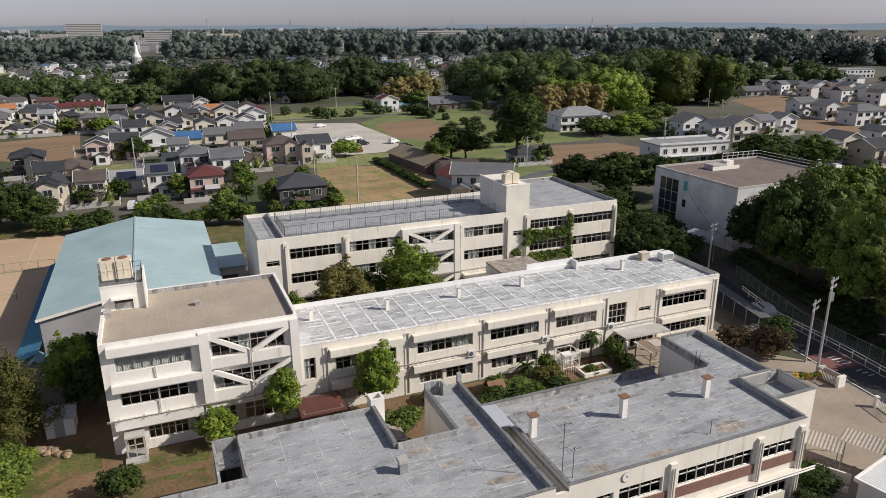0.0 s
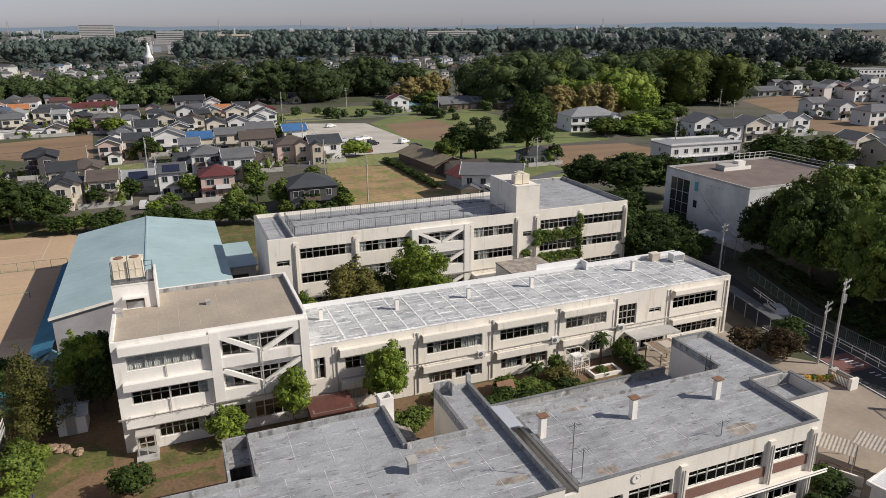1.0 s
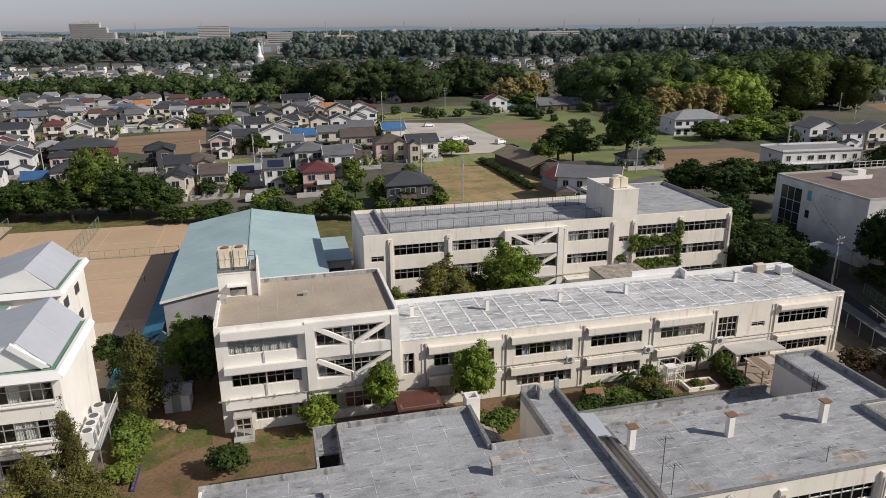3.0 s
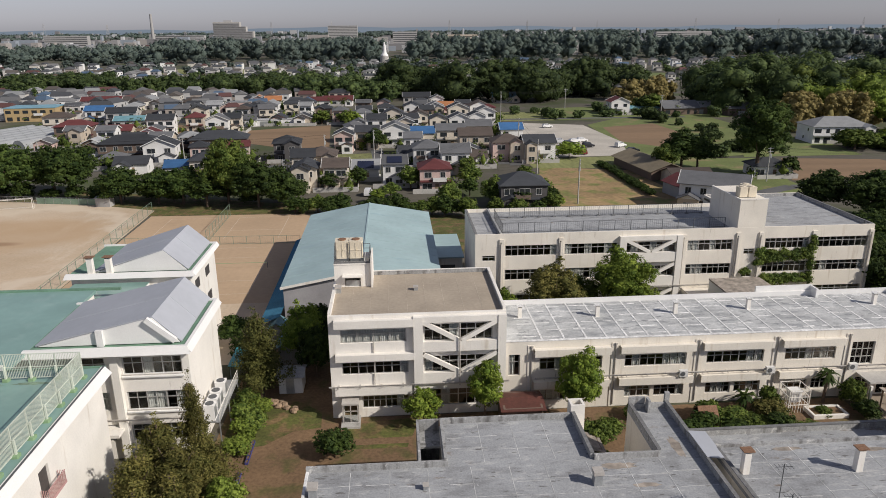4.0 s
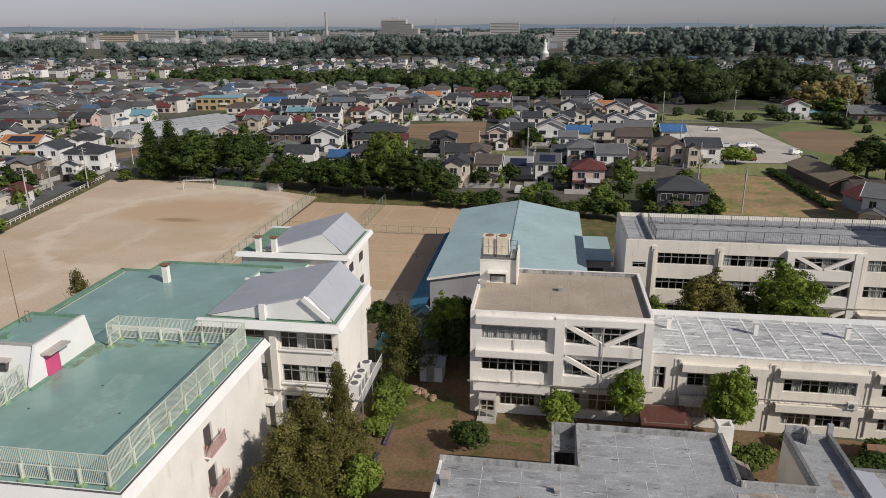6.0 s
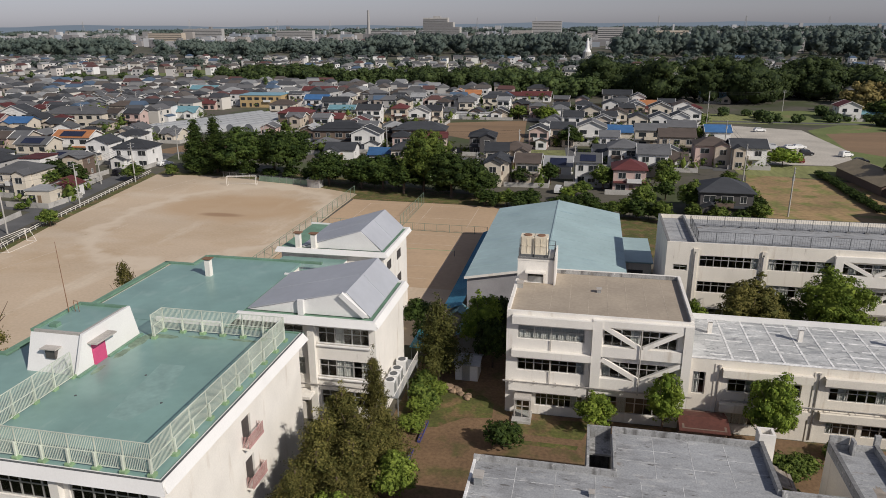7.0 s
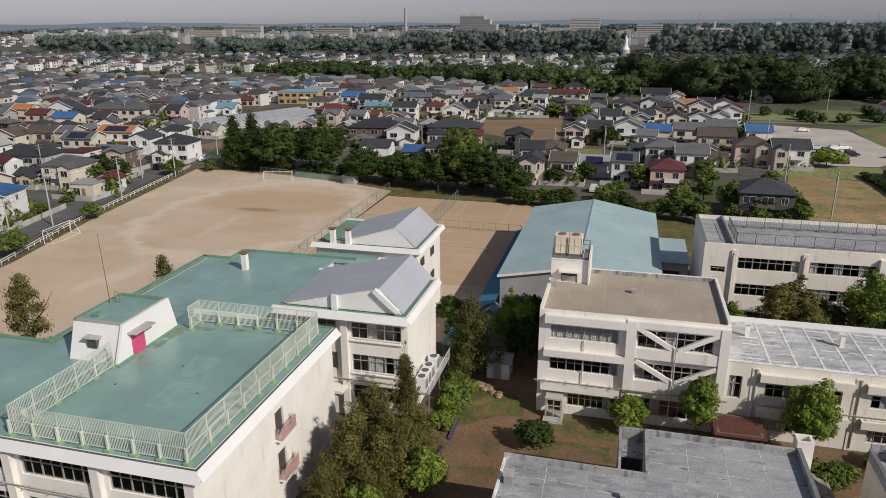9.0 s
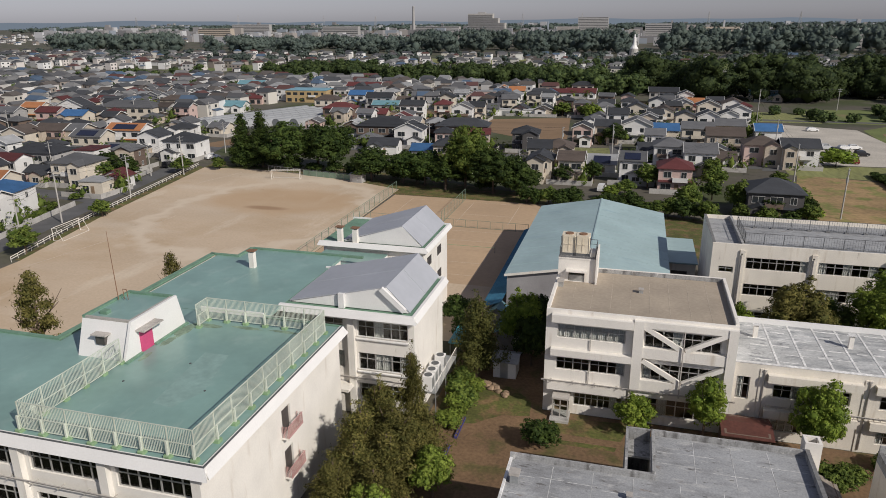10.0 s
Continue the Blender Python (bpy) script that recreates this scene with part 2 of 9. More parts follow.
M["stone"] = material("garden_stone", (0.27, 0.19, 0.125), 0.9, grain=5, vary=0.2, rand=0.25)
M["leaf_mid"] = leaf_material("mid_green_leaves", (0.052, 0.086, 0.018), (0.160, 0.205, 0.042))
M["leaf_dark"] = leaf_material("dark_green_leaves", (0.020, 0.038, 0.010), (0.068, 0.100, 0.022))
M["leaf_olive"] = leaf_material("olive_conifer_leaves", (0.072, 0.076, 0.020), (0.190, 0.168, 0.050))
M["leaf_cedar"] = leaf_material("dark_olive_conifer_leaves", (0.048, 0.056, 0.016), (0.130, 0.128, 0.036))
M["leaf_bright"] = leaf_material("fresh_green_leaves", (0.098, 0.155, 0.022), (0.250, 0.320, 0.050))
M["leaf_bamboo"] = leaf_material("yellow_bamboo_leaves", (0.17, 0.145, 0.055), (0.27, 0.215, 0.085))
M["leaf_wood"] = leaf_material("woodland_leaves", (0.030, 0.050, 0.020), (0.088, 0.120, 0.038))
# Woodland green made lighter in colour to read as sunlit.
M["leaf_grove"] = leaf_material("sunlit_woodland_leaves", (0.042, 0.064, 0.014), (0.120, 0.145, 0.030))
M["leaf_fresh"] = leaf_material("light_green_woodland_leaves", (0.085, 0.125, 0.020), (0.200, 0.250, 0.045))
# Far leaves paled and blued: distance haze put into the leaf colour.
M["leaf_hazed"] = leaf_material("haze_tinted_leaves", (0.068, 0.093, 0.083), (0.100, 0.123, 0.103))
M["flower_yellow"] = leaf_material("yellow_orange_flowers", (0.55, 0.30, 0.03), (0.70, 0.48, 0.08))
M["purple"] = material("violet_blue_planter", (0.06, 0.06, 0.20), 0.6)
M["leaf_pink"] = leaf_material("magenta_azalea_flowers", (0.30, 0.02, 0.14), (0.42, 0.05, 0.22))
M["leaf_red"] = leaf_material("reddish_brown_leaves", (0.036, 0.026, 0.014), (0.090, 0.062, 0.030))
M["black"] = material("black_rubber", (0.02, 0.02, 0.022), 0.7)


def worn(m, centre, radii, lo, hi, tint, soft=0.12, amount=0.8):
    """Wear of its own shape on a ground sheet: an oval ring or patch in another tint, ragged by noise."""
    n, ln = m.node_tree.nodes, m.node_tree.links
    b = n["Principled BSDF"]
    was = b.inputs["Base Color"].links[0].from_socket
    co, mp, ns, vl, ad = n.new("ShaderNodeTexCoord"), n.new("ShaderNodeMapping"), n.new("ShaderNodeTexNoise"), n.new("ShaderNodeVectorMath"), n.new("ShaderNodeMath")
    mp.inputs["Location"].default_value = (-centre[0] / radii[0], -centre[1] / radii[1], 0)
    mp.inputs["Scale"].default_value = (1 / radii[0], 1 / radii[1], 0)
    ln.new(co.outputs["Object"], mp.inputs["Vector"])
    vl.operation = "LENGTH"
    ln.new(mp.outputs[0], vl.inputs[0])
    ns.inputs["Scale"].default_value, ns.inputs["Detail"].default_value = 0.16, 6.0
    ln.new(co.outputs["Object"], ns.inputs["Vector"])
    ad.operation = "MULTIPLY_ADD"
    ad.inputs[1].default_value = 0.55
    ln.new(ns.outputs["Fac"], ad.inputs[0])
    ln.new(vl.outputs["Value"], ad.inputs[2])
    edge = []
    for at, sign in ((lo, 1), (hi, -1)):
        q = n.new("ShaderNodeMapRange")
        q.interpolation_type = "SMOOTHSTEP"
        q.inputs["From Min"].default_value, q.inputs["From Max"].default_value = at + 0.27 - soft * sign, at + 0.27 + soft * sign
        ln.new(ad.outputs[0], q.inputs["Value"])
        edge.append(q.outputs[0])
    f = n.new("ShaderNodeMath")
    f.operation = "MULTIPLY"
    ln.new(edge[0], f.inputs[0])
    ln.new(edge[1], f.inputs[1])
    g = n.new("ShaderNodeMath")
    g.operation = "MULTIPLY"
    g.inputs[1].default_value = amount
    ln.new(f.outputs[0], g.inputs[0])
    x = n.new("ShaderNodeMix")
    x.data_type = "RGBA"
    x.inputs["B"].default_value = (*tint, 1)
    ln.new(was, x.inputs["A"])
    ln.new(g.outputs[0], x.inputs["Factor"])
    ln.new(x.outputs["Result"], b.inputs["Base Color"])


worn(M["sand"], (-76, 139), (18, 12), -1.0, 0.95, (0.47, 0.325, 0.195), 0.25, 0.75)
worn(M["sand"], (-76, 130), (20.5, 29), 0.97, 1.12, (0.63, 0.53, 0.41), 0.07, 0.8)
worn(M["sand"], (-77, 132.5), (5.5, 1.8), -1.0, 0.8, (0.30, 0.185, 0.105), 0.35, 0.8)
for key, rgb in dict(tan=(0.21, 0.175, 0.12), slate=(0.047, 0.05, 0.056), grey=(0.122, 0.124, 0.13), brown=(0.09, 0.072, 0.062), maroon=(0.11, 0.035, 0.035), orange=(0.36, 0.155, 0.07), blue=(0.045, 0.12, 0.26), teal=(0.13, 0.25, 0.29), pale=(0.30, 0.305, 0.31), skyblue=(0.20, 0.36, 0.44)).items():
    M["r_" + key] = material(key + "_roof_tiles", rgb, 0.72, grain=5, vary=0.10, patch=0.4, patch_vary=0.12, rand=0.2, bump=0.4, stretch=(1, 1, 3), spec=0.25)
for key, rgb in dict(white=(0.69, 0.68, 0.66), cream=(0.60, 0.54, 0.45), beige=(0.49, 0.42, 0.34), pink=(0.52, 0.385, 0.345), grey=(0.38, 0.37, 0.36), brown=(0.16, 0.115, 0.09), dark=(0.085, 0.08, 0.08), ochre=(0.40, 0.29, 0.15)).items():
    M["w_" + key] = material(key + "_house_wall", rgb, 0.85, grain=6, vary=0.05, patch=0.4, patch_vary=0.07, rand=0.08)


# ---- building blocks ----
class Geo:
    """Collects faces of one mesh."""

    def __init__(self):
        self.v, self.f = [], []

    def add(self, verts, faces):
        k = len(self.v)
        self.v += [tuple(p) for p in verts]
        self.f += [[k + i for i in q] for q in faces]
        return self

    def box(self, x0, x1, y0, y1, z0, z1):
        return self.add([(x, y, z) for z in (z0, z1) for y in (y0, y1) for x in (x0, x1)],
                        [(0, 2, 3, 1), (4, 5, 7, 6), (0, 1, 5, 4), (2, 6, 7, 3), (0, 4, 6, 2), (1, 3, 7, 5)])

    def prism(self, poly, z0, z1):
        """An upright prism over a counter-clockwise outline."""
        n = len(poly)
        return self.add([(x, y, z0) for x, y in poly] + [(x, y, z1) for x, y in poly],
                        [tuple(range(n - 1, -1, -1)), tuple(range(n, 2 * n))] + [(i, (i + 1) % n, n + (i + 1) % n, n + i) for i in range(n)])

    def beam(self, a, b, w, h=None):
        """A square bar from a to b."""
        a, b = Vector(a), Vector(b)
        d = (b - a).normalized()
        s = d.cross(Vector((0, 0, 1)))
        s = s.normalized() if s.length > 1e-4 else Vector((1, 0, 0))
        u = s.cross(d) * (h or w) / 2
        s = s * w / 2
        return self.add([p + q for p in (a, b) for q in (-s - u, s - u, s + u, -s + u)],
                        [(0, 1, 2, 3), (7, 6, 5, 4), (0, 4, 5, 1), (1, 5, 6, 2), (2, 6, 7, 3), (3, 7, 4, 0)])

    def tube(self, a, b, r0, r1=None, n=8):
        """A round bar from a to b, tapered if wanted."""
        a, b, r1 = Vector(a), Vector(b), r0 if r1 is None else r1
        d = (b - a).normalized()
        s = d.cross(Vector((0, 0, 1)))
        s = s.normalized() if s.length > 1e-4 else Vector((1, 0, 0))
        u = s.cross(d)
        ring = [(math.cos(6.2832 * i / n), math.sin(6.2832 * i / n)) for i in range(n)]
        return self.add([a + r0 * (c * s + q * u) for c, q in ring] + [b + r1 * (c * s + q * u) for c, q in ring],
                        [tuple(range(n)), tuple(range(2 * n - 1, n - 1, -1))] + [(i, n + i, n + (i + 1) % n, (i + 1) % n) for i in range(n)])

    def mesh(self, name, mat):
        me = bpy.data.meshes.new(name)
        me.from_pydata(self.v, [], self.f)
        me.materials.append(mat)
        me.validate()
        bmx = bmesh.new()
        bmx.from_mesh(me)
        bmesh.ops.recalc_face_normals(bmx, faces=bmx.faces)
        bmx.to_mesh(me)
        bmx.free()
        return me


def thing(name, label, category, x=0.0, y=0.0, z=0.0, turn=0.0, group="", kind=""):
    ob = new(name)
    ob.matrix_basis = pose(x, y, z, 0, 0, turn)
    ob.empty_display_size = 0.3
    return tagged(ob, label, category, group, kind)


def part(name, geo, mat, parent=None, label=""):
    me = geo.mesh(name, mat) if isinstance(geo, Geo) else geo
    ob = new(name, me)
    if parent:
        ob.parent = parent
    return tagged(ob, label)


def setting(name, geo, mat, label, category):
    return tagged(part(name, geo, mat), label, category, kind="structure")


def B(x0, x1, y0, y1, z0, z1):
    return Geo().box(x0, x1, y0, y1, z0, z1)


class Face:
    """A wall's own axes: u along it, w outwards from it, z up. side: s, n (u = x), e, w (u = y)."""

    def __init__(self, side, plane):
        self.side, self.plane = side, plane

    def box(self, geo, u0, u1, w0, w1, z0, z1):
        p = self.plane
        if self.side == "s":
            return geo.box(u0, u1, p - w1, p - w0, z0, z1)
        if self.side == "n":
            return geo.box(u0, u1, p + w0, p + w1, z0, z1)
        if self.side == "e":
            return geo.box(p + w0, p + w1, u0, u1, z0, z1)
        return geo.box(p - w1, p - w0, u0, u1, z0, z1)

    def at(self, u, w, z):
        p = self.plane
        return {"s": (u, p - w, z), "n": (u, p + w, z), "e": (p + w, u, z), "w": (p - w, u, z)}[self.side]


def wall_with_openings(geo, face, u0, u1, z0, z1, holes, thick=0.3):
    """One closed wall with rectangular openings (u0, u1, z0, z1) cut through it."""
    us = sorted({round(q, 4) for q in (u0, u1, *[h[0] for h in holes], *[h[1] for h in holes])})
    zs = sorted({round(q, 4) for q in (z0, z1, *[h[2] for h in holes], *[h[3] for h in holes])})
    nu, nz = len(us) - 1, len(zs) - 1

    def solid(i, j):
        if not (0 <= i < nu and 0 <= j < nz):
            return False
        u, z = (us[i] + us[i + 1]) / 2, (zs[j] + zs[j + 1]) / 2
        return not any(h[0] < u < h[1] and h[2] < z < h[3] for h in holes)

    ids, verts, faces = {}, [], []

    def vid(i, j, k):
        if (i, j, k) not in ids:
            ids[(i, j, k)] = len(verts)
            verts.append(face.at(us[i], -thick * k, zs[j]))
        return ids[(i, j, k)]

    for i in range(nu):
        for j in range(nz):
            if solid(i, j):
                c = ((i, j), (i + 1, j), (i + 1, j + 1), (i, j + 1))
                faces.append([vid(*q, 0) for q in c])
                faces.append([vid(*q, 1) for q in reversed(c)])
                for (p, q), (di, dj) in zip(zip(c, c[1:] + c[:1]), ((0, -1), (1, 0), (0, 1), (-1, 0))):
                    if not solid(i + di, j + dj):
                        faces.append([vid(*p, 1), vid(*q, 1), vid(*q, 0), vid(*p, 0)])
    return geo.add(verts, faces)


def window(face, u0, u1, z0, z1, parent, columns=6, rows=2, frame_mat=None, curtains=(), depth=0.16, bar=0.07, name="window"):
    """A window band set back in its opening: frame, panes and, behind some panes, curtains."""
    w = thing(name, "", "")
    for key in ("label", "category"):
        if key in w:
            del w[key]
    w.parent = parent
    fr = Geo()
    cu = [u0 + (u1 - u0) * i / columns for i in range(columns + 1)]
    split = [0, 0.36, 1] if rows == 2 else [i / rows for i in range(rows + 1)]
    zs = [z1 - (z1 - z0) * k for k in split]
    for i, u in enumerate(cu):
        b = bar * (1.7 if i % 2 == 0 else 0.8)
        a = min(max(u - b / 2, u0), u1 - b)
        face.box(fr, a, a + b, -depth - 0.05, -depth + 0.03, z0, z1)
    for k, z in enumerate(zs):
        b = bar * 1.1
        a = min(max(z - b / 2, z0), z1 - b)
        face.box(fr, u0, u1, -depth - 0.045, -depth + 0.025, a, a + b)
    part("window_frame", fr, frame_mat or M["alu"], w)
    for i in range(columns):
        g = Geo()
        face.box(g, cu[i] + bar * 0.4, cu[i + 1] - bar * 0.4, -depth - 0.015, -depth - 0.005, z0 + bar, z1 - bar)
        ob = part("pane", g, M["glass"], w)
        ob.visible_shadow = False
    for i in curtains:
        if i < columns:
            g = Geo()
            a, b = cu[i] + 0.03, cu[i + 1] - 0.03
            k = 8
            for j in range(k):
                p, q = a + (b - a) * j / k, a + (b - a) * (j + 1) / k
                o = 0.06 * (j % 2)
                face.box(g, p, q, -depth - 0.22 - o, -depth - 0.17 - o, z0 + 0.02, z1 - 0.05)
            part("curtain", g, M["curtain"], w)
    return w


def school_inside(parent, x0, x1, y0, y1, tops, t=0.35):
    """Floors and a corridor wall inside a block, so that its windows look into rooms."""
    g = Geo()
    for z in tops:
        g.box(x0 + t, x1 - t, y0 + t, y1 - t, z - 0.25, z)
    part("floor_slab", g, M["floor_in"], parent)
    part("inner_wall", B(x0 + t, x1 - t, (y0 + y1) / 2, (y0 + y1) / 2 + 0.15, 0, tops[-1] if len(tops) > 1 else 3.0), M["rooms"], parent)


# ---- the school ----
IVY = []
def vent_post(parent, x, y, z0, h, s=0.42, cap=True, name="vent_chimney", mat=None, top="rust"):
    t = thing(name, "white rendered vent chimney with a rusty cap on the roof" if top == "rust" else "white rendered vent chimney with a pale cap on the roof", "vent", x, y, z0, group="roof vents")
    part("shaft", Geo().box(-s / 2, s / 2, -s / 2, s / 2, 0, h - 0.22), mat or M["white"], t)
    if cap:
        g = Geo()
        for a in (-1, 1):
            for b in (-1, 1):
                g.box(a * s * 0.42 - 0.04, a * s * 0.42 + 0.04, b * s * 0.42 - 0.04, b * s * 0.42 + 0.04, h - 0.22, h - 0.08)
        part("cap_leg", g, M["concrete"], t)
        part("cap", Geo().box(-s * 0.85, s * 0.85, -s * 0.7, s * 0.7, h - 0.08, h), M[top], t, "rusty sheet cap" if top == "rust" else "")
    return t


def small_vent(x, y, z, s=0.45, h=0.5):
    t = thing("roof_vent_box", "small grey metal vent box on the flat roof", "vent", x, y, z, group="vent boxes")
    part("body", B(-s / 2, s / 2, -s / 2, s / 2, 0, h * 0.75), M["steel"], t)
    part("hood", Geo().prism([(-s * 0.62, -s * 0.62), (s * 0.62, -s * 0.62), (s * 0.62, s * 0.62), (-s * 0.62, s * 0.62)], h * 0.75, h), M["pipe"], t)
    return t


def awning(face, u0, u1, z0, z1, parent, out=0.6, mat=None):
    """The concrete eave boards over a row of windows."""
    z0, z1 = z0 + out * 0.45, z1 + out * 0.45
    g = Geo()
    face.box(g, u0, u1, 0.01, out, z1 - 0.12, z1)
    face.box(g, u0, u1, out - 0.12, out, z0, z1 - 0.12)
    return part("awning", g, mat or M["white"], parent)


def pipes(face, u0, u1, z, parent, out=0.35):
    g = Geo()
    for k, dz in enumerate((0, 0.16)):
        a, b = face.at(u0, out + 0.1 * k, z + dz), face.at(u1, out + 0.1 * k, z + dz)
        g.tube(a, b, 0.045, n=6)
    u = u0 + 1
    while u < u1:
        face.box(g, u - 0.03, u + 0.03, 0, out + 0.15, z - 0.1, z - 0.05)
        u += 2.2
    return part("wall_pipe", g, M["pipe"], parent)


def downpipe(face, u, z0, z1, parent, out=0.12, hopper="pipe"):
    g = Geo()
    g.tube(face.at(u, out, z0), face.at(u, out, z1), 0.06, n=6)
    part("downpipe", g, M["pipe"], parent)
    h = Geo()
    face.box(h, u - 0.1, u + 0.1, 0.0, 0.2, z1, z1 + 0.18)
    part("rain_hopper", h, M[hopper], parent)


def brace_frame(face, u0, u1, floors, parent, out=0.55, name="brace_frame"):
    """A white earthquake frame in front of the wall: posts, beams and a V of struts on every floor."""
    floors = [(a + 0.22, b + 0.22) for a, b in floors]
    top, bottom = floors[0][1] + 0.75, floors[-1][0] - 1.25
    for a, b in ((u0, u0 + 0.95), (u1 - 0.85, u1)):
        g = Geo()
        face.box(g, a, b, 0.005, out, bottom, top)
        part("post", g, M["white"], parent)
    levels = [(floors[0][1] + 0.1, top)] + [(lo[1] + 0.45, hi[0] - 0.15) for hi, lo in zip(floors, floors[1:])] + [(floors[-1][0] - 1.25, floors[-1][0] - 0.15)]
    for a, b in levels:
        g = Geo()
        face.box(g, u0 + 0.95, u1 - 0.85, 0.005, out - 0.08, a, b)
        part("beam", g, M["white"], parent)
    mid = (u0 + 0.95 + u1 - 0.85) / 2
    for z0, z1 in floors:
        for u, s in ((u0 + 1.0, 1), (u1 - 0.9, -1)):
            g = Geo()
            g.beam(face.at(u, out * 0.55, z1 + 0.15), face.at(mid - s * 0.15, out * 0.55, z0 - 0.1), 0.34, 0.46)
            part("strut", g, M["white"], parent)


def flat_roof(parent, poly, z, mat, name="roof"):
    return part(name, Geo().prism(poly, z - 0.3, z), mat, parent)


def rect(x0, x1, y0, y1):
    return [(x0, y0), (x1, y0), (x1, y1), (x0, y1)]


def parapet(parent, x0, x1, y0, y1, z0, z1, mat, cap=None):
    ob = part("parapet", B(x0, x1, y0, y1, z0, z1), mat, parent)
    if cap:
        part("coping", B(x0 - 0.03, x1 + 0.03, y0 - 0.03, y1 + 0.03, z1, z1 + 0.06), cap, parent)
    return ob


def plain_walls(parent, x0, x1, y0, y1, z1, mat, sides="nwe", t=0.3):
    if "n" in sides:
        part("wall", B(x0, x1, y1 - t, y1, 0, z1), mat, parent)
    if "s" in sides:
        part("wall", B(x0, x1, y0, y0 + t, 0, z1), mat, parent)
    if "w" in sides:
        part("wall", B(x0, x0 + t, y0, y1 - t, 0, z1), mat, parent)
    if "e" in sides:
        part("wall", B(x1 - t, x1, y0, y1 - t, 0, z1), mat, parent)


CURT = random.Random(5)


def some(n, share):
    return [i for i in range(n) if CURT.random() < share]


# The three-storey block with its tan roof.
block = thing("school_block", "three-storey cream concrete school block with a tan flat roof", "school building")
X0, X1, Y0, Y1 = -7.1, 10.95, 64.75, 77.6
f = Face("s", Y0)
left = [(-5.95, 0.75, 8.5, 9.95), (-5.95, 0.9, 4.95, 6.3), (-4.0, 0.9, 1.0, 2.4)]
right = [(2.5, 9.6, 8.45, 10.3), (2.5, 9.6, 4.95, 6.75), (2.5, 9.6, 1.0, 2.9)]
g = Geo()
wall_with_openings(g, f, X0, X1, 0, 11.25, left + right + [(-5.9, -4.4, 0.05, 2.3)])
part("front_wall", g, M["white"], block)
plain_walls(block, X0, X1, Y0 + 0.3, Y1, 11.25, M["white"])
school_inside(block, X0, X1, Y0, Y1, [0.05, 3.7, 7.35])
flat_roof(block, rect(X0 + 0.3, X1 - 0.3, Y0 + 0.35, Y1 - 0.3), 11.27, M["roof_brown"])
for a in ((X0, X1, Y0, Y0 + 0.35), (X0, X1, Y1 - 0.3, Y1), (X0, X0 + 0.3, Y0 + 0.35, Y1 - 0.3), (X1 - 0.3, X1, Y0 + 0.35, Y1 - 0.3)):
    parapet(block, *a, 11.25, 11.75 if a[2] != Y0 else 11.5, M["white"])
for k in range(1, 9):
    x = X0 + 0.3 + (X1 - X0 - 0.6) * k / 9
    part("roof_seam", Geo().beam((x, Y0 + 0.5, 11.274), (x, (73.5 if x < -2.9 else Y1 - 0.45), 11.274), 0.05, 0.012), M["tan_seam"], block)
part("inner_parapet_face", Geo().box(X1 - 0.36, X1 - 0.303, Y0 + 0.35, Y1 - 0.35, 11.28, 11.73).box(X0 + 0.32, X1 - 0.36, Y1 - 0.36, Y1 - 0.303, 11.28, 11.73), M["parapet"], block, "grey weathered inner face")
for i, (a, b, c, d) in enumerate(left):
    window(f, a, b, c, d, block, 8, 2, curtains=range(8) if i == 0 else ([7] if i == 1 else some(8, 0.3)))
for i, (a, b, c, d) in enumerate(right):
    window(f, a, b, c, d, block, 8, 2, curtains=some(8, 0.12))
awning(f, -6.5, 1.43, 10.05, 10.86, block)
awning(f, -6.5, 1.43, 6.4, 7.12, block)
awning(f, -6.7, 1.2, 2.55, 3.4, block)
part("pier", B(1.43, 1.44, Y0 - 0.5, Y0 - 0.02, 0, 11.1), M["white"], block)
pipes(f, -7.3, 11.3, 3.86, block, 0.66)
brace_frame(f, 1.45, 10.93, [(8.45, 10.3), (4.95, 6.75)], block)
part("downpipe", Geo().tube(f.at(-2.6, 0.12, 3.6), f.at(-2.6, 0.12, 8.6), 0.05, n=6), M["pipe"], block)
g = Geo()
g.tube(f.at(6.15, 0.62, 3.6), f.at(6.15, 0.62, 10.6), 0.06, n=6)
part("downpipe", g, M["pipe"], block)
# the glazed entrance porch
porch = part("porch", Geo().box(-6.05, -4.3, Y0 - 1.5, Y0 - 0.01, 2.25, 2.42).box(-6.0, -5.88, Y0 - 1.45, Y0 - 1.33, 0.3, 2.25).box(-4.47, -4.35, Y0 - 1.45, Y0 - 1.33, 0.3, 2.25)
             .box(-5.88, -4.47, Y0 - 1.42, Y0 - 1.36, 1.5, 1.6).box(-5.22, -5.12, Y0 - 1.42, Y0 - 1.36, 0.3, 2.25), M["pipe"], block, "pale timber and glass porch")
part("porch_pane", B(-5.86, -4.49, Y0 - 1.40, Y0 - 1.38, 0.32, 2.22), M["glass"], porch)
part("porch_step", B(-6.15, -4.2, Y0 - 2.3, Y0 - 0.01, 0, 0.28), M["concrete"], porch)

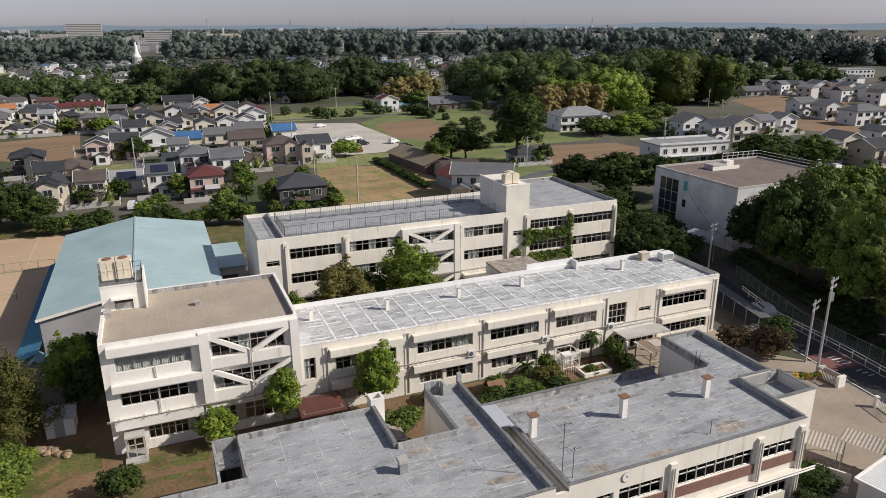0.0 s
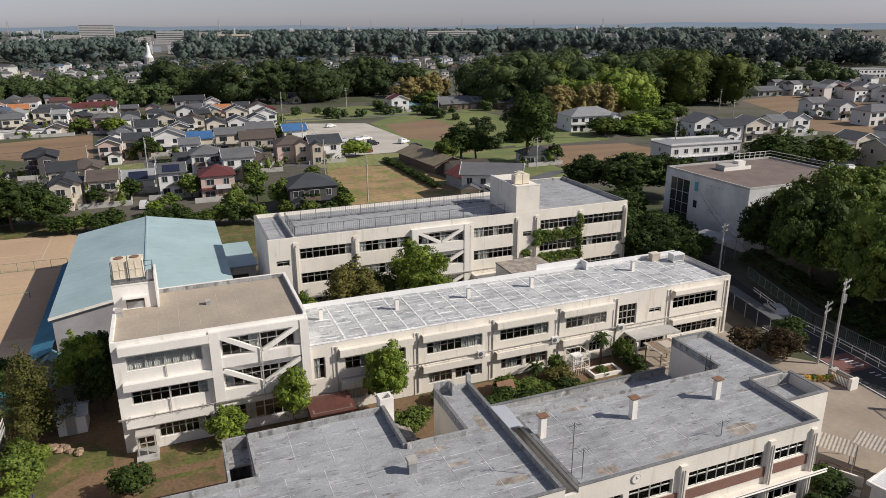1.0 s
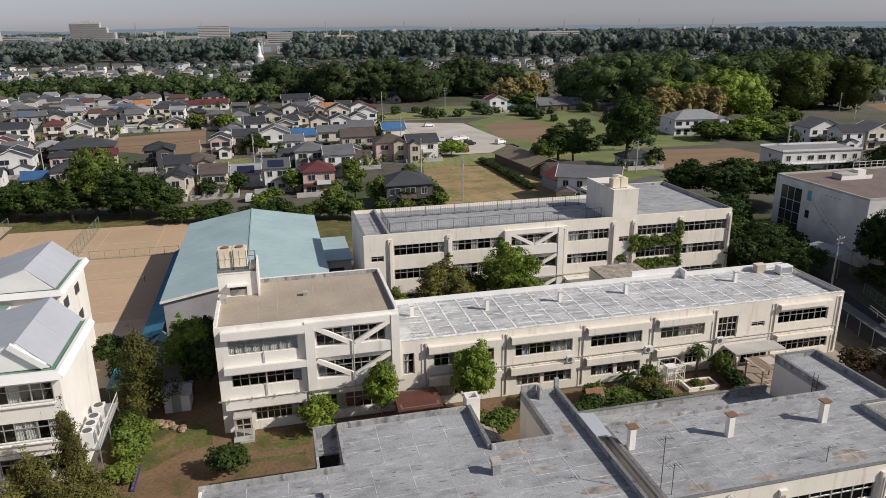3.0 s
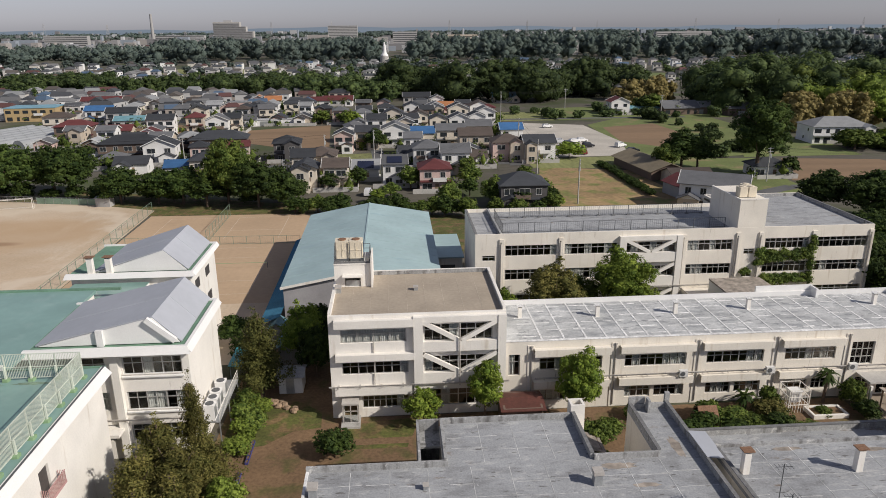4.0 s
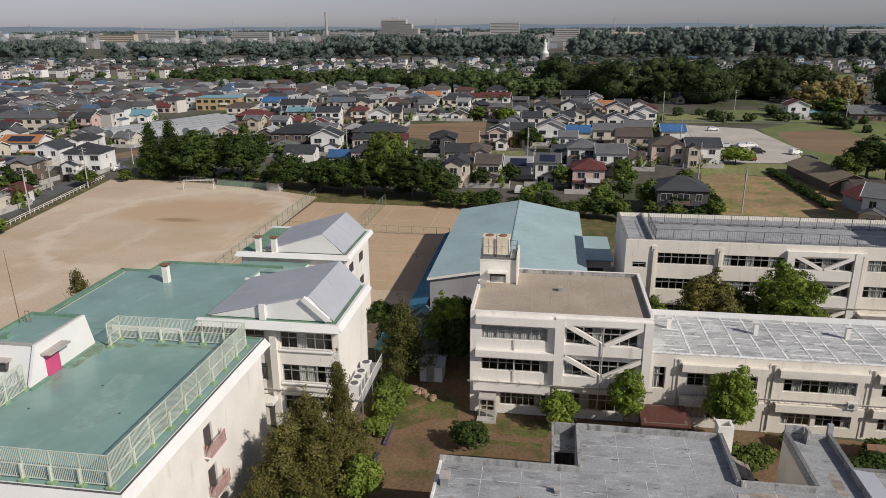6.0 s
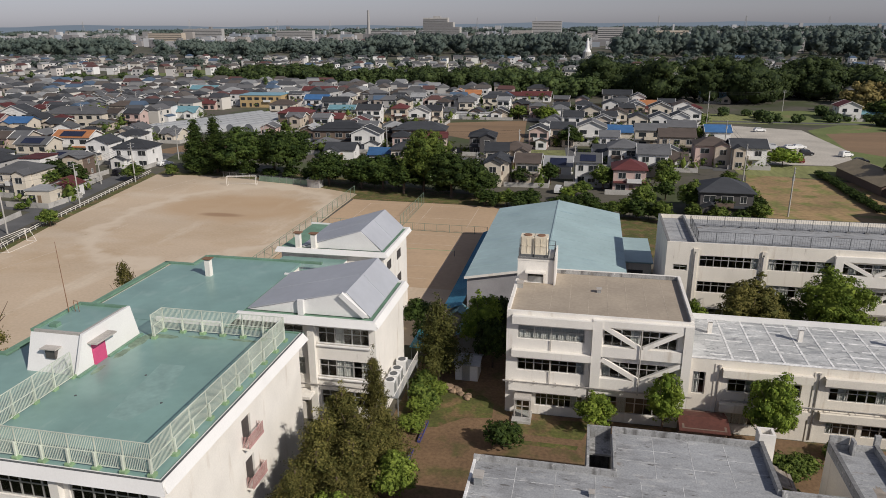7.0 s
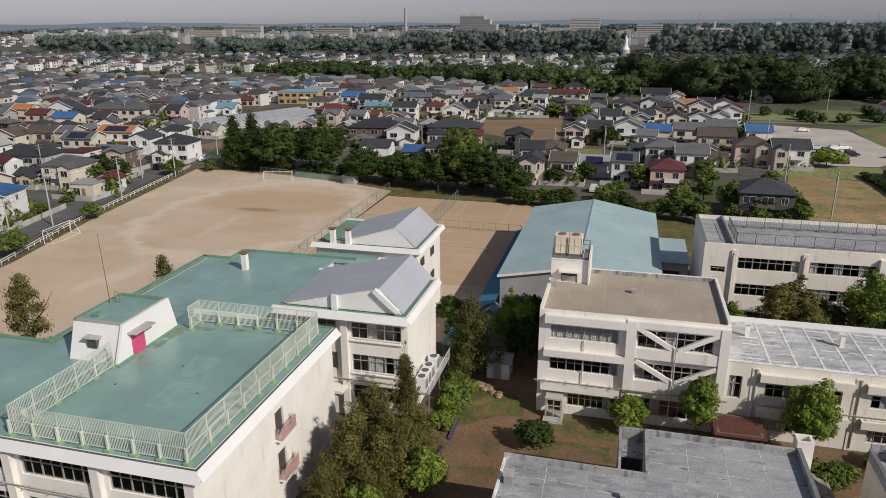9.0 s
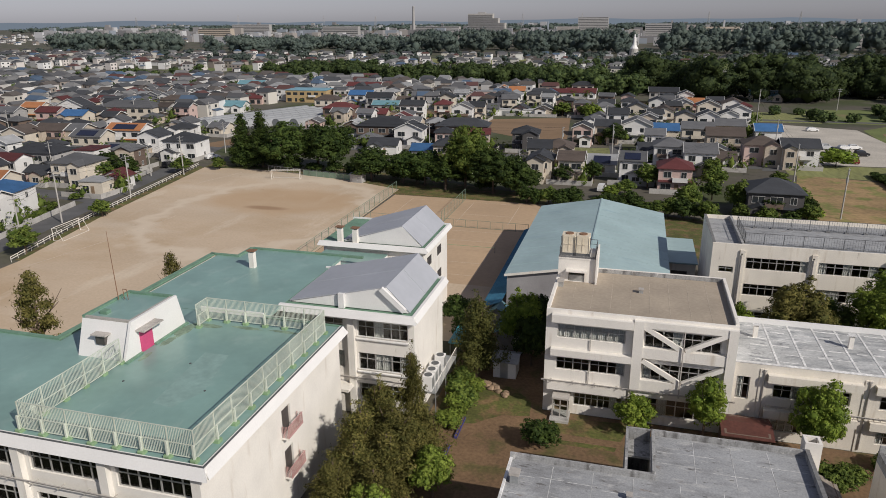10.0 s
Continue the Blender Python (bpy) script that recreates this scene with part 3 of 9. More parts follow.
# the stair house on the block's roof, with water tanks
sh = thing("stair_house", "white rendered roof stair house with a canopy over its door", "stair house", 0, 0, 0)
f2 = Face("s", 73.6)
g = Geo()
wall_with_openings(g, f2, -7.0, -2.95, 11.28, 13.9, [(-5.85, -4.1, 11.3, 12.5)])
g.box(-7.0, -6.75, 73.9, 77.55, 11.28, 13.9).box(-3.2, -2.95, 73.9, 77.55, 11.28, 13.9).box(-6.75, -3.2, 77.3, 77.55, 11.28, 13.9)
part("wall", g, M["white"], sh)
part("roof", B(-7.02, -2.93, 73.55, 77.57, 13.9, 14.05), M["white"], sh)
part("rim", Geo().box(-7.0, -2.95, 73.6, 73.75, 14.05, 14.25).box(-3.1, -2.95, 73.75, 77.5, 14.05, 14.25), M["parapet_dark"], sh)
part("door", B(-5.8, -4.15, 73.75, 73.8, 11.3, 12.0), M["steel"], sh, "grey steel double door")
part("door_glass", B(-5.8, -4.15, 73.75, 73.79, 12.02, 12.48), M["glass"], sh)
part("canopy", B(-6.1, -3.85, 72.8, 73.6, 12.62, 12.75), M["white"], sh)
part("side_fin", Geo().box(-2.93, -2.75, 73.2, 77.5, 11.28, 14.6), M["white"], sh)
for tx in (-6.05, -4.55):
    tk = thing("water_tank", "beige upright ribbed water tank in a steel cradle", "water tank", tx, 75.2, 14.05, group="water tanks")
    g = Geo()
    g.prism([(-0.78, -0.66), (-0.66, -0.78), (0.66, -0.78), (0.78, -0.66), (0.78, 0.66), (0.66, 0.78), (-0.66, 0.78), (-0.78, 0.66)], 0.3, 2.3)
    g.box(-0.05, 0.05, -0.82, -0.77, 0.5, 2.1).box(-0.6, 0.6, -0.82, -0.77, 1.25, 1.35)
    part("body", g, M["tank"], tk)
    part("lid", Geo().prism([(0.45 * math.cos(a * 0.5236), 0.45 * math.sin(a * 0.5236)) for a in range(12)], 2.25, 2.4), M["rust"], tk)
    part("cradle", B(-0.84, 0.84, -0.84, 0.84, 0, 0.29), M["dark_steel"], tk)
    for u in (-0.86, 0.8):
        part("post", B(u, u + 0.06, -0.9, -0.84, 0, 2.2), M["dark_steel"], tk)
lad = thing("tank_platform_rail", "dark steel guard rail round the water tanks", "railing", 0, 0, 14.05)
g = Geo()
for u in (-6.9, -3.05):
    for v in (73.7, 75.6, 77.4):
        g.beam((u, v, 0), (u, v, 1.1), 0.06)
for v0, v1 in (((-6.9, 73.7), (-6.9, 77.4)), ((-3.05, 73.7), (-3.05, 77.4)), ((-6.9, 77.4), (-3.05, 77.4))):
    for z in (0.55, 1.08):
        g.beam((*v0, z), (*v1, z), 0.05)
part("rail", g, M["dark_steel"], lad)
small_vent(2.0, 72.0, 11.27)
small_vent(-6.5, 72.0, 11.27, 0.6, 0.75)

# The long two-storey wing.
wing = thing("school_wing", "long two-storey cream school wing with a weathered flat roof", "school building")
WX0, WX1, WY1 = 10.97, 65.6, 75.9
bays = [(13.95, 22.0), (23.05, 31.1), (31.95, 39.6), (40.6, 47.6)]
holes = [(11.3, 12.5, 4.1, 6.5)]
for a, b in bays:
    holes += [(a + 0.6, b - 0.75, 4.6, 5.95), (a + 0.8, a + 3.6, 1.0, 2.25), (a + 4.0, b - 0.75, 1.0, 2.25)]
holes += [(48.6, 51.2, 3.75, 6.45), (53.1, 54.9, 4.75, 5.35), (56.7, 63.7, 4.7, 6.2), (56.9, 64.2, 1.0, 2.3), (49.6, 51.4, 0.05, 2.2), (52.2, 55.8, 0.05, 2.2)]
g = Geo()
wall_with_openings(g, f, WX0, WX1, 0, 7.55, holes)
part("front_wall", g, M["cream"], wing)
plain_walls(wing, WX0, WX1, Y0 + 0.3, WY1, 7.55, M["cream"])
school_inside(wing, WX0, WX1, Y0, WY1, [0.05, 3.65])
flat_roof(wing, rect(WX0 + 0.01, WX1 - 0.3, Y0 + 0.2, WY1 - 0.3), 7.57, M["roof_wing"])
parapet(wing, WX0, WX1, Y0, Y0 + 0.3, 7.55, 7.95, M["cream"], M["seam"])
parapet(wing, WX0, WX1, WY1 - 0.3, WY1, 7.55, 8.1, M["bluewhite"])
parapet(wing, WX1 - 0.3, WX1, Y0 + 0.3, WY1 - 0.3, 7.55, 8.05, M["cream"], M["parapet_dark"])
for i, (a, b, c, d) in enumerate(holes):
    if d - c > 2.5:
        window(f, a, b, c, d, wing, 4, 3)
    elif b - a < 2.0:
        window(f, a, b, c, d, wing, 2, 2, curtains=some(2, 0.3))
    else:
        window(f, a, b, c, d, wing, max(4, round((b - a) / 0.85)), 2, curtains=some(9, 0.28))
for a, b in bays:
    awning(f, a, b, 6.1, 6.88, wing, 0.6, M["cream"])
    awning(f, a, b, 2.4, 3.2, wing, 0.6, M["cream"])
awning(f, 56.5, 63.9, 6.45, 7.0, wing, 0.6, M["cream"])
awning(f, 56.5, 64.4, 2.45, 3.1, wing, 0.6, M["cream"])
pipes(f, 14.0, 64.5, 3.85, wing, 0.5)
for u in (13.6, 22.5, 31.5, 40.1, 48.1, 56.0, 65.0):
    g = Geo()
    f.box(g, u - 0.32, u + 0.32, 0.002, 0.07, 0, 7.5)
    part("column", g, M["cream"], wing)
    downpipe(f, u + 0.1, 0.3, 7.3, wing, 0.14)
part("entrance_canopy", Geo().box(49.6, 56.2, Y0 - 2.4, Y0 - 0.01, 2.62, 2.82), M["concrete"], wing, "grey concrete entrance canopy")
for u in (49.6, 56.2):
    part("canopy_post", B(u - 0.12, u + 0.12, Y0 - 2.8, Y0 - 2.56, 0, 2.55), M["white"], wing)
# roof joints of the wing
R = random.Random(2)
k = 0
x = 15.0
while x < 64:
    part("roof_seam", Geo().add([(x - 0.12, Y0 + 0.35, 7.573), (x + 0.12, Y0 + 0.35, 7.573), (x + 0.08, WY1 - 0.35, 7.573), (x - 0.12, WY1 - 0.35, 7.573),
                                 (x - 0.10, Y0 + 0.35, 7.60), (x + 0.10, Y0 + 0.35, 7.60), (x + 0.07, WY1 - 0.35, 7.60), (x - 0.11, WY1 - 0.35, 7.60)],
                                [(4, 5, 6, 7), (0, 1, 5, 4), (1, 2, 6, 5), (2, 3, 7, 6), (3, 0, 4, 7)]), M["seam"], wing)
    x += 2.28 + R.uniform(-0.12, 0.12)
g = Geo()
for yy in (66.6, 68.2, 69.9, 71.6, 73.2, 74.6):
    x = 13.0
    while x < 64.5:
        l = R.uniform(0.8, 2.4)
        if R.random() < 0.85:
            o = R.uniform(-0.15, 0.15)
            g.box(x, min(x + l, 65), yy + o, yy + o + R.uniform(0.06, 0.3), 7.573, 7.585)
        x += l + R.uniform(0.1, 1.2)
tagged(part("roof_lap", g, M["seam"], wing, "pale lap joints of the roof sheets"), kind="stuff")
for x, y in ((13.7, 71.9), (22.5, 71.5), (31.6, 71.6), (40.4, 72.0), (55.8, 72.2)):
    vent_post(wing, x, y, 7.57, 1.45, top="seam")
ac = thing("rooftop_air_conditioner", "white rooftop air conditioning unit on the wing roof", "air conditioner", 63.8, 73.2, 7.57)
part("case", B(-0.9, 0.9, -0.6, 0.6, 0.1, 1.15), M["bluewhite"], ac)
part("grille", B(-0.8, 0.8, -0.62, -0.602, 0.25, 1.0), M["steel"], ac)
part("skid", B(-0.95, 0.95, -0.5, 0.5, 0, 0.1), M["dark_steel"], ac)
ac = thing("rooftop_box", "tan equipment box on the wing roof", "equipment box", 61.2, 74.6, 7.57)
part("case", B(-0.65, 0.65, -0.45, 0.45, 0, 1.0), M["w_beige"], ac)
part("lid", B(-0.7, 0.7, -0.5, 0.5, 1.0, 1.08), M["w_cream"], ac)
lk = thing("link_roof", "white raised parapet and low link roof behind the wing", "link roof", 0, 0, 0)
part("parapet", Geo().box(43.3, 50.4, 75.92, 76.15, 7.0, 8.75), M["bluewhite"], lk)
part("return", Geo().box(50.15, 50.4, 74.6, 75.9, 7.57, 8.7), M["bluewhite"], lk)
part("wall", Geo().box(43.3, 43.55, 76.15, 88.0, 0, 5.2).box(50.05, 50.3, 76.15, 88.0, 0, 5.2), M["bluewhite"], lk)
part("roof", B(43.2, 50.4, 76.16, 88.0, 5.2, 5.4), M["roof_stain"], lk)

# The rear block.
rear = thing("rear_school_block", "three-storey cream rear school block with ivy and rooftop fence", "school building")
RX0, RX1, RY0, RY1 = 10.85, 68.3, 91.0, 105.3
f = Face("s", RY0)
rb = [(15.0, 22.3), (23.4, 31.0), (32.0, 39.3), (41.0, 47.6), (52.3, 58.9), (60.1, 67.7)]
holes = []
for a, b in rb:
    holes += [(a, b, 8.5, 10.05), (a, b, 4.95, 6.5), (a, b, 1.2, 2.7)]
holes += [(11.8, 13.6, 7.85, 8.65), (49.3, 50.9, 7.75, 8.6), (49.4, 50.9, 4.3, 5.05)]
g = Geo()
wall_with_openings(g, f, RX0, RX1, 0, 11.2, holes)
part("front_wall", g, M["cream"], rear)
plain_walls(rear, RX0, RX1, RY0 + 0.3, RY1, 11.2, M["cream"])
for a in ((52.0, 52.3, RY1, 111.2), (68.0, 68.3, RY1, 111.2), (52.3, 68.0, 110.9, 111.2)):
    part("wall", B(*a, 0, 11.7), M["cream"], rear)
school_inside(rear, RX0, RX1, RY0, RY1, [0.05, 3.7, 7.3])
flat_roof(rear, rect(RX0 + 0.3, 52.0, RY0 + 0.3, RY1 - 0.3), 11.22, M["roof_grey"])
flat_roof(rear, rect(52.0, 68.0, RY0 + 0.3, 110.9), 11.23, M["roof_grey"])
parapet(rear, RX0, RX1, RY0, RY0 + 0.3, 11.2, 11.72, M["cream"])
parapet(rear, RX0, RX0 + 0.3, RY0 + 0.3, RY1 - 0.3, 11.2, 11.72, M["cream"], M["parapet_dark"])
parapet(rear, RX0, 52.0, RY1 - 0.3, RY1, 11.2, 11.72, M["cream"])
parapet(rear, RX1 - 0.28, RX1 + 0.01, RY0 + 0.3, 110.9, 11.7, 11.78, M["parapet_dark"])
parapet(rear, 14.3, 14.6, RY0 + 0.3, RY1 - 0.3, 11.22, 11.8, M["parapet"])
part("inner_parapet_face", Geo().box(67.93, 67.997, RY0 + 0.35, 110.8, 11.24, 11.7).box(52.4, 67.9, 110.8, 110.897, 11.24, 11.68), M["parapet"], rear, "grey weathered inner face")
for i, (a, b, c, d) in enumerate(holes):
    if b - a < 2.5:
        window(f, a, b, c, d, rear, 2, 2)
    else:
        window(f, a, b, c, d, rear, 8, 2, curtains=some(8, 0.3 if a < 50 else 0.05))
for u in (14.5, 22.85, 40.4, 48.3, 51.6, 59.5, 67.98):
    g = Geo()
    f.box(g, u - 0.3, u + 0.3, 0.002, 0.2, 0, 11.0)
    part("column", g, M["cream"], rear)
    downpipe(f, u - 0.1, 0.3, 10.4, rear, 0.28)
brace_frame(f, 31.1, 40.1, [(8.5, 10.05), (4.95, 6.5), (1.2, 2.7)], rear)
part("canopy", B(40.7, 49.9, RY0 - 3.0, RY0 - 0.01, 2.3, 2.95), M["cream"], rear, "cream concrete canopy")
pipes(f, 31, 49, 3.55, rear, 0.65)
# the roof tower with its tanks
IV = random.Random(31)
for nm, u0, u1, z0, z1 in (("ivy", 52.2, 59.4, 6.75, 8.25), ("ivy", 52.2, 59.2, 3.3, 4.6), ("ivy", 59.1, 59.7, 3.0, 10.4), ("ivy", 50.9, 52.2, 6.2, 8.6), ("ivy", 49.2, 50.2, 5.1, 5.5)):
    blobs = [(IV.uniform(u0, u1), RY0 - 0.22, IV.uniform(z0, z1), 0.34, 0.30) for _ in range(int((u1 - u0) * (z1 - z0) * 5.5) + 4)]
    IVY.append((nm, blobs))
part("tower", B(48.0, 52.0, RY0 + 0.02, 100.2, 11.2, 15.7), M["cream"], rear, "cream roof tower")
part("tower_cap", Geo().box(47.95, 52.05, RY0 - 0.02, RY0 + 0.2, 15.7, 15.85).box(47.95, 48.2, RY0 + 0.2, 100.2, 15.7, 15.85), M["white"], rear)
for tx, ty in ((49.0, 93.0), (50.3, 93.0), (50.3, 94.6)):
    tk = thing("water_tank", "beige upright ribbed water tank on the roof tower", "water tank", tx, ty, 15.7, group="water tanks")
    part("body", Geo().prism([(-0.62, -0.52), (-0.52, -0.62), (0.52, -0.62), (0.62, -0.52), (0.62, 0.52), (0.52, 0.62), (-0.52, 0.62), (-0.62, 0.52)], 0.1, 1.5), M["tank"], tk)
    part("lid", Geo().prism([(0.4 * math.cos(a * 0.5236), 0.4 * math.sin(a * 0.5236)) for a in range(12)], 1.5, 1.6), M["tank"], tk)
    part("cradle", B(-0.55, 0.55, -0.55, 0.55, 0, 0.1), M["dark_steel"], tk)


def mesh_fence(name, label, x0, y0, x1, y1, z, h, posts, mat, wire=0.012, step=0.3, foot=False):
    """A light fence of posts, rails and thin upright wires."""
    t = thing(name, label, "fence", x0, y0, z)
    d = Vector((x1 - x0, y1 - y0, 0))
    for i in range(posts + 1):
        p = d * i / posts
        part("post", Geo().beam(p, p + Vector((0, 0, h)), 0.07), mat, t)
        if foot:
            part("footing", Geo().box(p.x - 0.25, p.x + 0.25, p.y - 0.2, p.y + 0.2, 0, 0.16), M["parapet_dark"], t)
    part("rail", Geo().beam((0, 0, h - 0.03), (d.x, d.y, h - 0.03), 0.05).beam((0, 0, 0.12), (d.x, d.y, 0.12), 0.05), mat, t)
    g, n = Geo(), max(2, int(d.length / step))
    for i in range(n):
        p = d * (i + 0.5) / n
        g.beam((p.x, p.y, 0.12), (p.x, p.y, h), wire)
    tagged(part("mesh_wire", g, mat, t), kind="stuff")
    return t


mesh_fence("rooftop_fence", "tall grey mesh fence on the rear block roof", 14.9, 93.2, 47.2, 93.2, 11.22, 1.5, 14, M["dark_steel"], 0.015)
mesh_fence("rooftop_fence", "tall grey mesh fence on dark footings, rear block roof", 14.9, 101.2, 47.2, 101.2, 11.22, 1.6, 14, M["dark_steel"], 0.02, foot=True)
mesh_fence("rooftop_fence", "tall grey mesh fence across the rear block roof", 14.9, 93.2, 14.9, 101.2, 11.22, 1.5, 4, M["dark_steel"], 0.02)

# The gymnasium.
gym = thing("gymnasium", "gymnasium with a pale blue metal gable roof and grey walls", "gymnasium")
GX0, GX1, GY0, GY1, GR = -15.4, 6.1, 86.8, 124.2, -4.65
g = Geo()
prof = [(GX0 + 0.3, 0), (GX1 - 0.3, 0), (GX1 - 0.3, 6.45), (GR, 8.35), (GX0 + 0.3, 6.45)]
n = len(prof)
g.add([(x, GY0 + 0.4, z) for x, z in prof] + [(x, GY1 - 0.3, z) for x, z in prof], [tuple(range(n)), tuple(range(2 * n - 1, n - 1, -1))] + [(i, n + i, n + (i + 1) % n, (i + 1) % n) for i in range(n)])
part("wall", g, M["gym_wall"], gym)
for name, xa, xb in (("roof_slope", GX0, GR), ("roof_slope", GR, GX1)):
    za, zb = (6.5, 8.5) if xb == GR else (8.5, 6.5)
    part(name, Geo().add([(xa, GY0, za), (xb, GY0, zb), (xb, GY1, zb), (xa, GY1, za), (xa, GY0, za - 0.14), (xb, GY0, zb - 0.14), (xb, GY1, zb - 0.14), (xa, GY1, za - 0.14)],
                         [(0, 1, 2, 3), (7, 6, 5, 4), (0, 4, 5, 1), (1, 5, 6, 2), (2, 6, 7, 3), (3, 7, 4, 0)]), M["gym_roof"], gym)
part("ridge_cap", Geo().beam((GR, GY0, 8.52), (GR, GY1, 8.52), 0.24, 0.1), M["gym_roof"], gym)
for xa, xb in ((GX0 - 0.03, GR), (GR, GX1 + 0.03)):
    za, zb = (6.4, 8.4) if xb == GR else (8.4, 6.4)
    part("bargeboard", Geo().add([(xa, GY0 - 0.06, za - 0.2), (xb, GY0 - 0.06, zb - 0.2), (xb, GY0 - 0.06, zb + 0.14), (xa, GY0 - 0.06, za + 0.14), (xa, GY0 - 0.005, za - 0.2), (xb, GY0 - 0.005, zb - 0.2), (xb, GY0 - 0.005, zb + 0.14), (xa, GY0 - 0.005, za + 0.14)],
                                 [(0, 1, 2, 3), (7, 6, 5, 4), (0, 4, 5, 1), (1, 5, 6, 2), (2, 6, 7, 3), (3, 7, 4, 0)]), M["white"], gym)
# batten joints on the gym roof
for i in range(1, 40):
    y = GY0 + i * (GY1 - GY0) / 40
    if i % 4 == 0:
        for xa, xb, za, zb in ((GX0, GR, 6.512, 8.512), (GR, GX1, 8.512, 6.512)):
            part("roof_joint", Geo().beam((xa, y, za), (xb, y, zb), 0.05, 0.02), M["gym_roof"], gym)
# corrugated lean-to
lt = thing("lean_to", "dark blue corrugated lean-to roof along the gymnasium", "lean-to")
g = Geo()
yy = 84.0
while yy < 121.5:
    g.add([(-15.2, yy, 3.6), (-18.0, yy, 2.5), (-18.0, yy + 0.25, 2.56), (-15.2, yy + 0.25, 3.66), (-15.2, yy + 0.5, 3.6), (-18.0, yy + 0.5, 2.5)], [(0, 1, 2, 3), (3, 2, 5, 4)])
    yy += 0.5
part("sheet", g, M["blue_sheet"], lt)
for yy in (84.2, 91, 98, 105, 112, 121.3):
    part("post", B(-17.9, -17.78, yy, yy + 0.12, 0, 2.5), M["steel"], lt)
an = thing("gym_annex", "low annex with a pale blue roof beside the gymnasium", "annex")
part("wall", Geo().box(6.15, 10.5, 105.3, 117.6, 0, 3.8), M["cream"], an)
part("roof", B(6.12, 10.75, 104.9, 117.9, 3.8, 4.0), M["gym_roof"], an)
part("window", B(7.0, 9.3, 105.24, 105.3, 1.6, 2.6), M["dark_frame"], an)

# The front block, two storeys under a grey flat roof in several parts.
front = thing("front_school_block", "two-storey cream front block with stained grey flat roofs", "school building")
FZ, FT = 7.4, 7.9
PD0 = M["parapet_dark"]
roof_l = [(-7.2, 35.3), (23.1, 35.3), (23.1, 52.0), (19.6, 52.0), (19.6, 45.0), (14.6, 45.0), (14.6, 51.0), (3.4, 51.0), (3.4, 45.1), (-7.2, 45.1)]
part("roof", Geo().prism(roof_l, FZ - 0.3, FZ), M["roof_grey"], front)
part("roof", Geo().prism(rect(24.2, 47.2, 35.3, 45.8), FZ - 0.3, FZ), M["roof_grey"], front)
part("roof", Geo().prism(rect(46.3, 51.0, 45.8, 52.5), FZ - 0.3, FZ), M["roof_grey"], front)
part("roof", Geo().prism(rect(47.2, 51.0, 42.8, 45.8), FZ - 0.3, FZ), M["roof_grey"], front)
part("roof", Geo().prism(rect(47.25, 51.55, 38.75, 42.25), FZ - 0.9, FZ - 0.6), M["roof_grey"], front)
# walls
for a in ((-7.2, -6.9, 35.5, 45.1), (-7.2, 3.3, 44.8, 45.1), (3.1, 3.4, 45.1, 51.0), (3.4, 14.6, 50.7, 51.0), (14.3, 14.6, 45.0, 50.7), (14.6, 19.6, 44.7, 45.0), (19.6, 19.9, 45.0, 52.0), (19.9, 23.1, 51.7, 52.0), (22.8, 23.1, 35.5, 51.7)):
    part("wall", B(*a, 0, FZ - 0.3), M["cream"], front)
for a in ((24.2, 24.5, 35.5, 45.8), (24.5, 46.3, 45.5, 45.8), (46.9, 47.2, 35.5, 42.8), (46.3, 46.6, 45.8, 52.5), (46.6, 51.0, 52.2, 52.5), (50.7, 51.0, 42.8, 52.2)):
    part("wall", B(*a, 0, FZ - 0.3), M["cream"], front)
part("wall", Geo().box(51.6, 51.9, 38.4, 42.5, 0, FT - 0.05).box(47.21, 51.6, 38.4, 38.7, 0, FT - 0.05), M["cream"], front)
part("coping", Geo().box(51.57, 51.93, 38.37, 42.53, FT - 0.048, FT + 0.02).box(47.22, 51.57, 38.37, 38.73, FT - 0.048, FT + 0.02), PD0, front)
f = Face("s", 35.25)
holes = [(26.6, 28.1, 4.9, 6.1), (28.6, 32.6, 4.9, 6.2), (34.1, 41.7, 4.85, 6.3), (42.7, 46.2, 4.9, 6.2), (26.6, 32.6, 1.0, 2.5), (34.1, 41.7, 1.0, 2.5), (42.7, 46.2, 1.0, 2.5)]
g = Geo()
part("front_wall", wall_with_openings(g, f, 24.2, 47.2, 0, FZ, holes), M["cream"], front)
part("front_wall", B(-7.2, 23.1, 35.25, 35.5, 0, FZ), M["cream"], front)
for a, b, c, d in holes:
    window(f, a, b, c, d, front, max(2, round((b - a) / 0.9)), 2, curtains=some(9, 0.5 if c > 4 else 0.2))
school_inside(front, 24.2, 47.2, 35.25, 45.8, [0.05, 3.6])
part("brick_band", B(24.5, 47.1, 35.17, 35.24, 3.9, 4.8), M["clay"], front, "dark red-brown tiled band")
awning(f, 24.3, 47.0, 2.8, 3.0, front, 0.5, M["cream"])
for z in (3.35, 3.6):
    part("wall_pipe", Geo().tube((24.5, 34.3, z), (47.9, 34.3, z), 0.07, n=6), M["white"], front)
for u in (33.4, 42.2, 46.8):
    g = Geo()
    f.box(g, u - 0.3, u + 0.3, 0.002, 0.25, 0, 7.2)
    part("column", g, M["cream"], front)
    downpipe(f, u, 0.2, 6.9, front, 0.35, "rust")
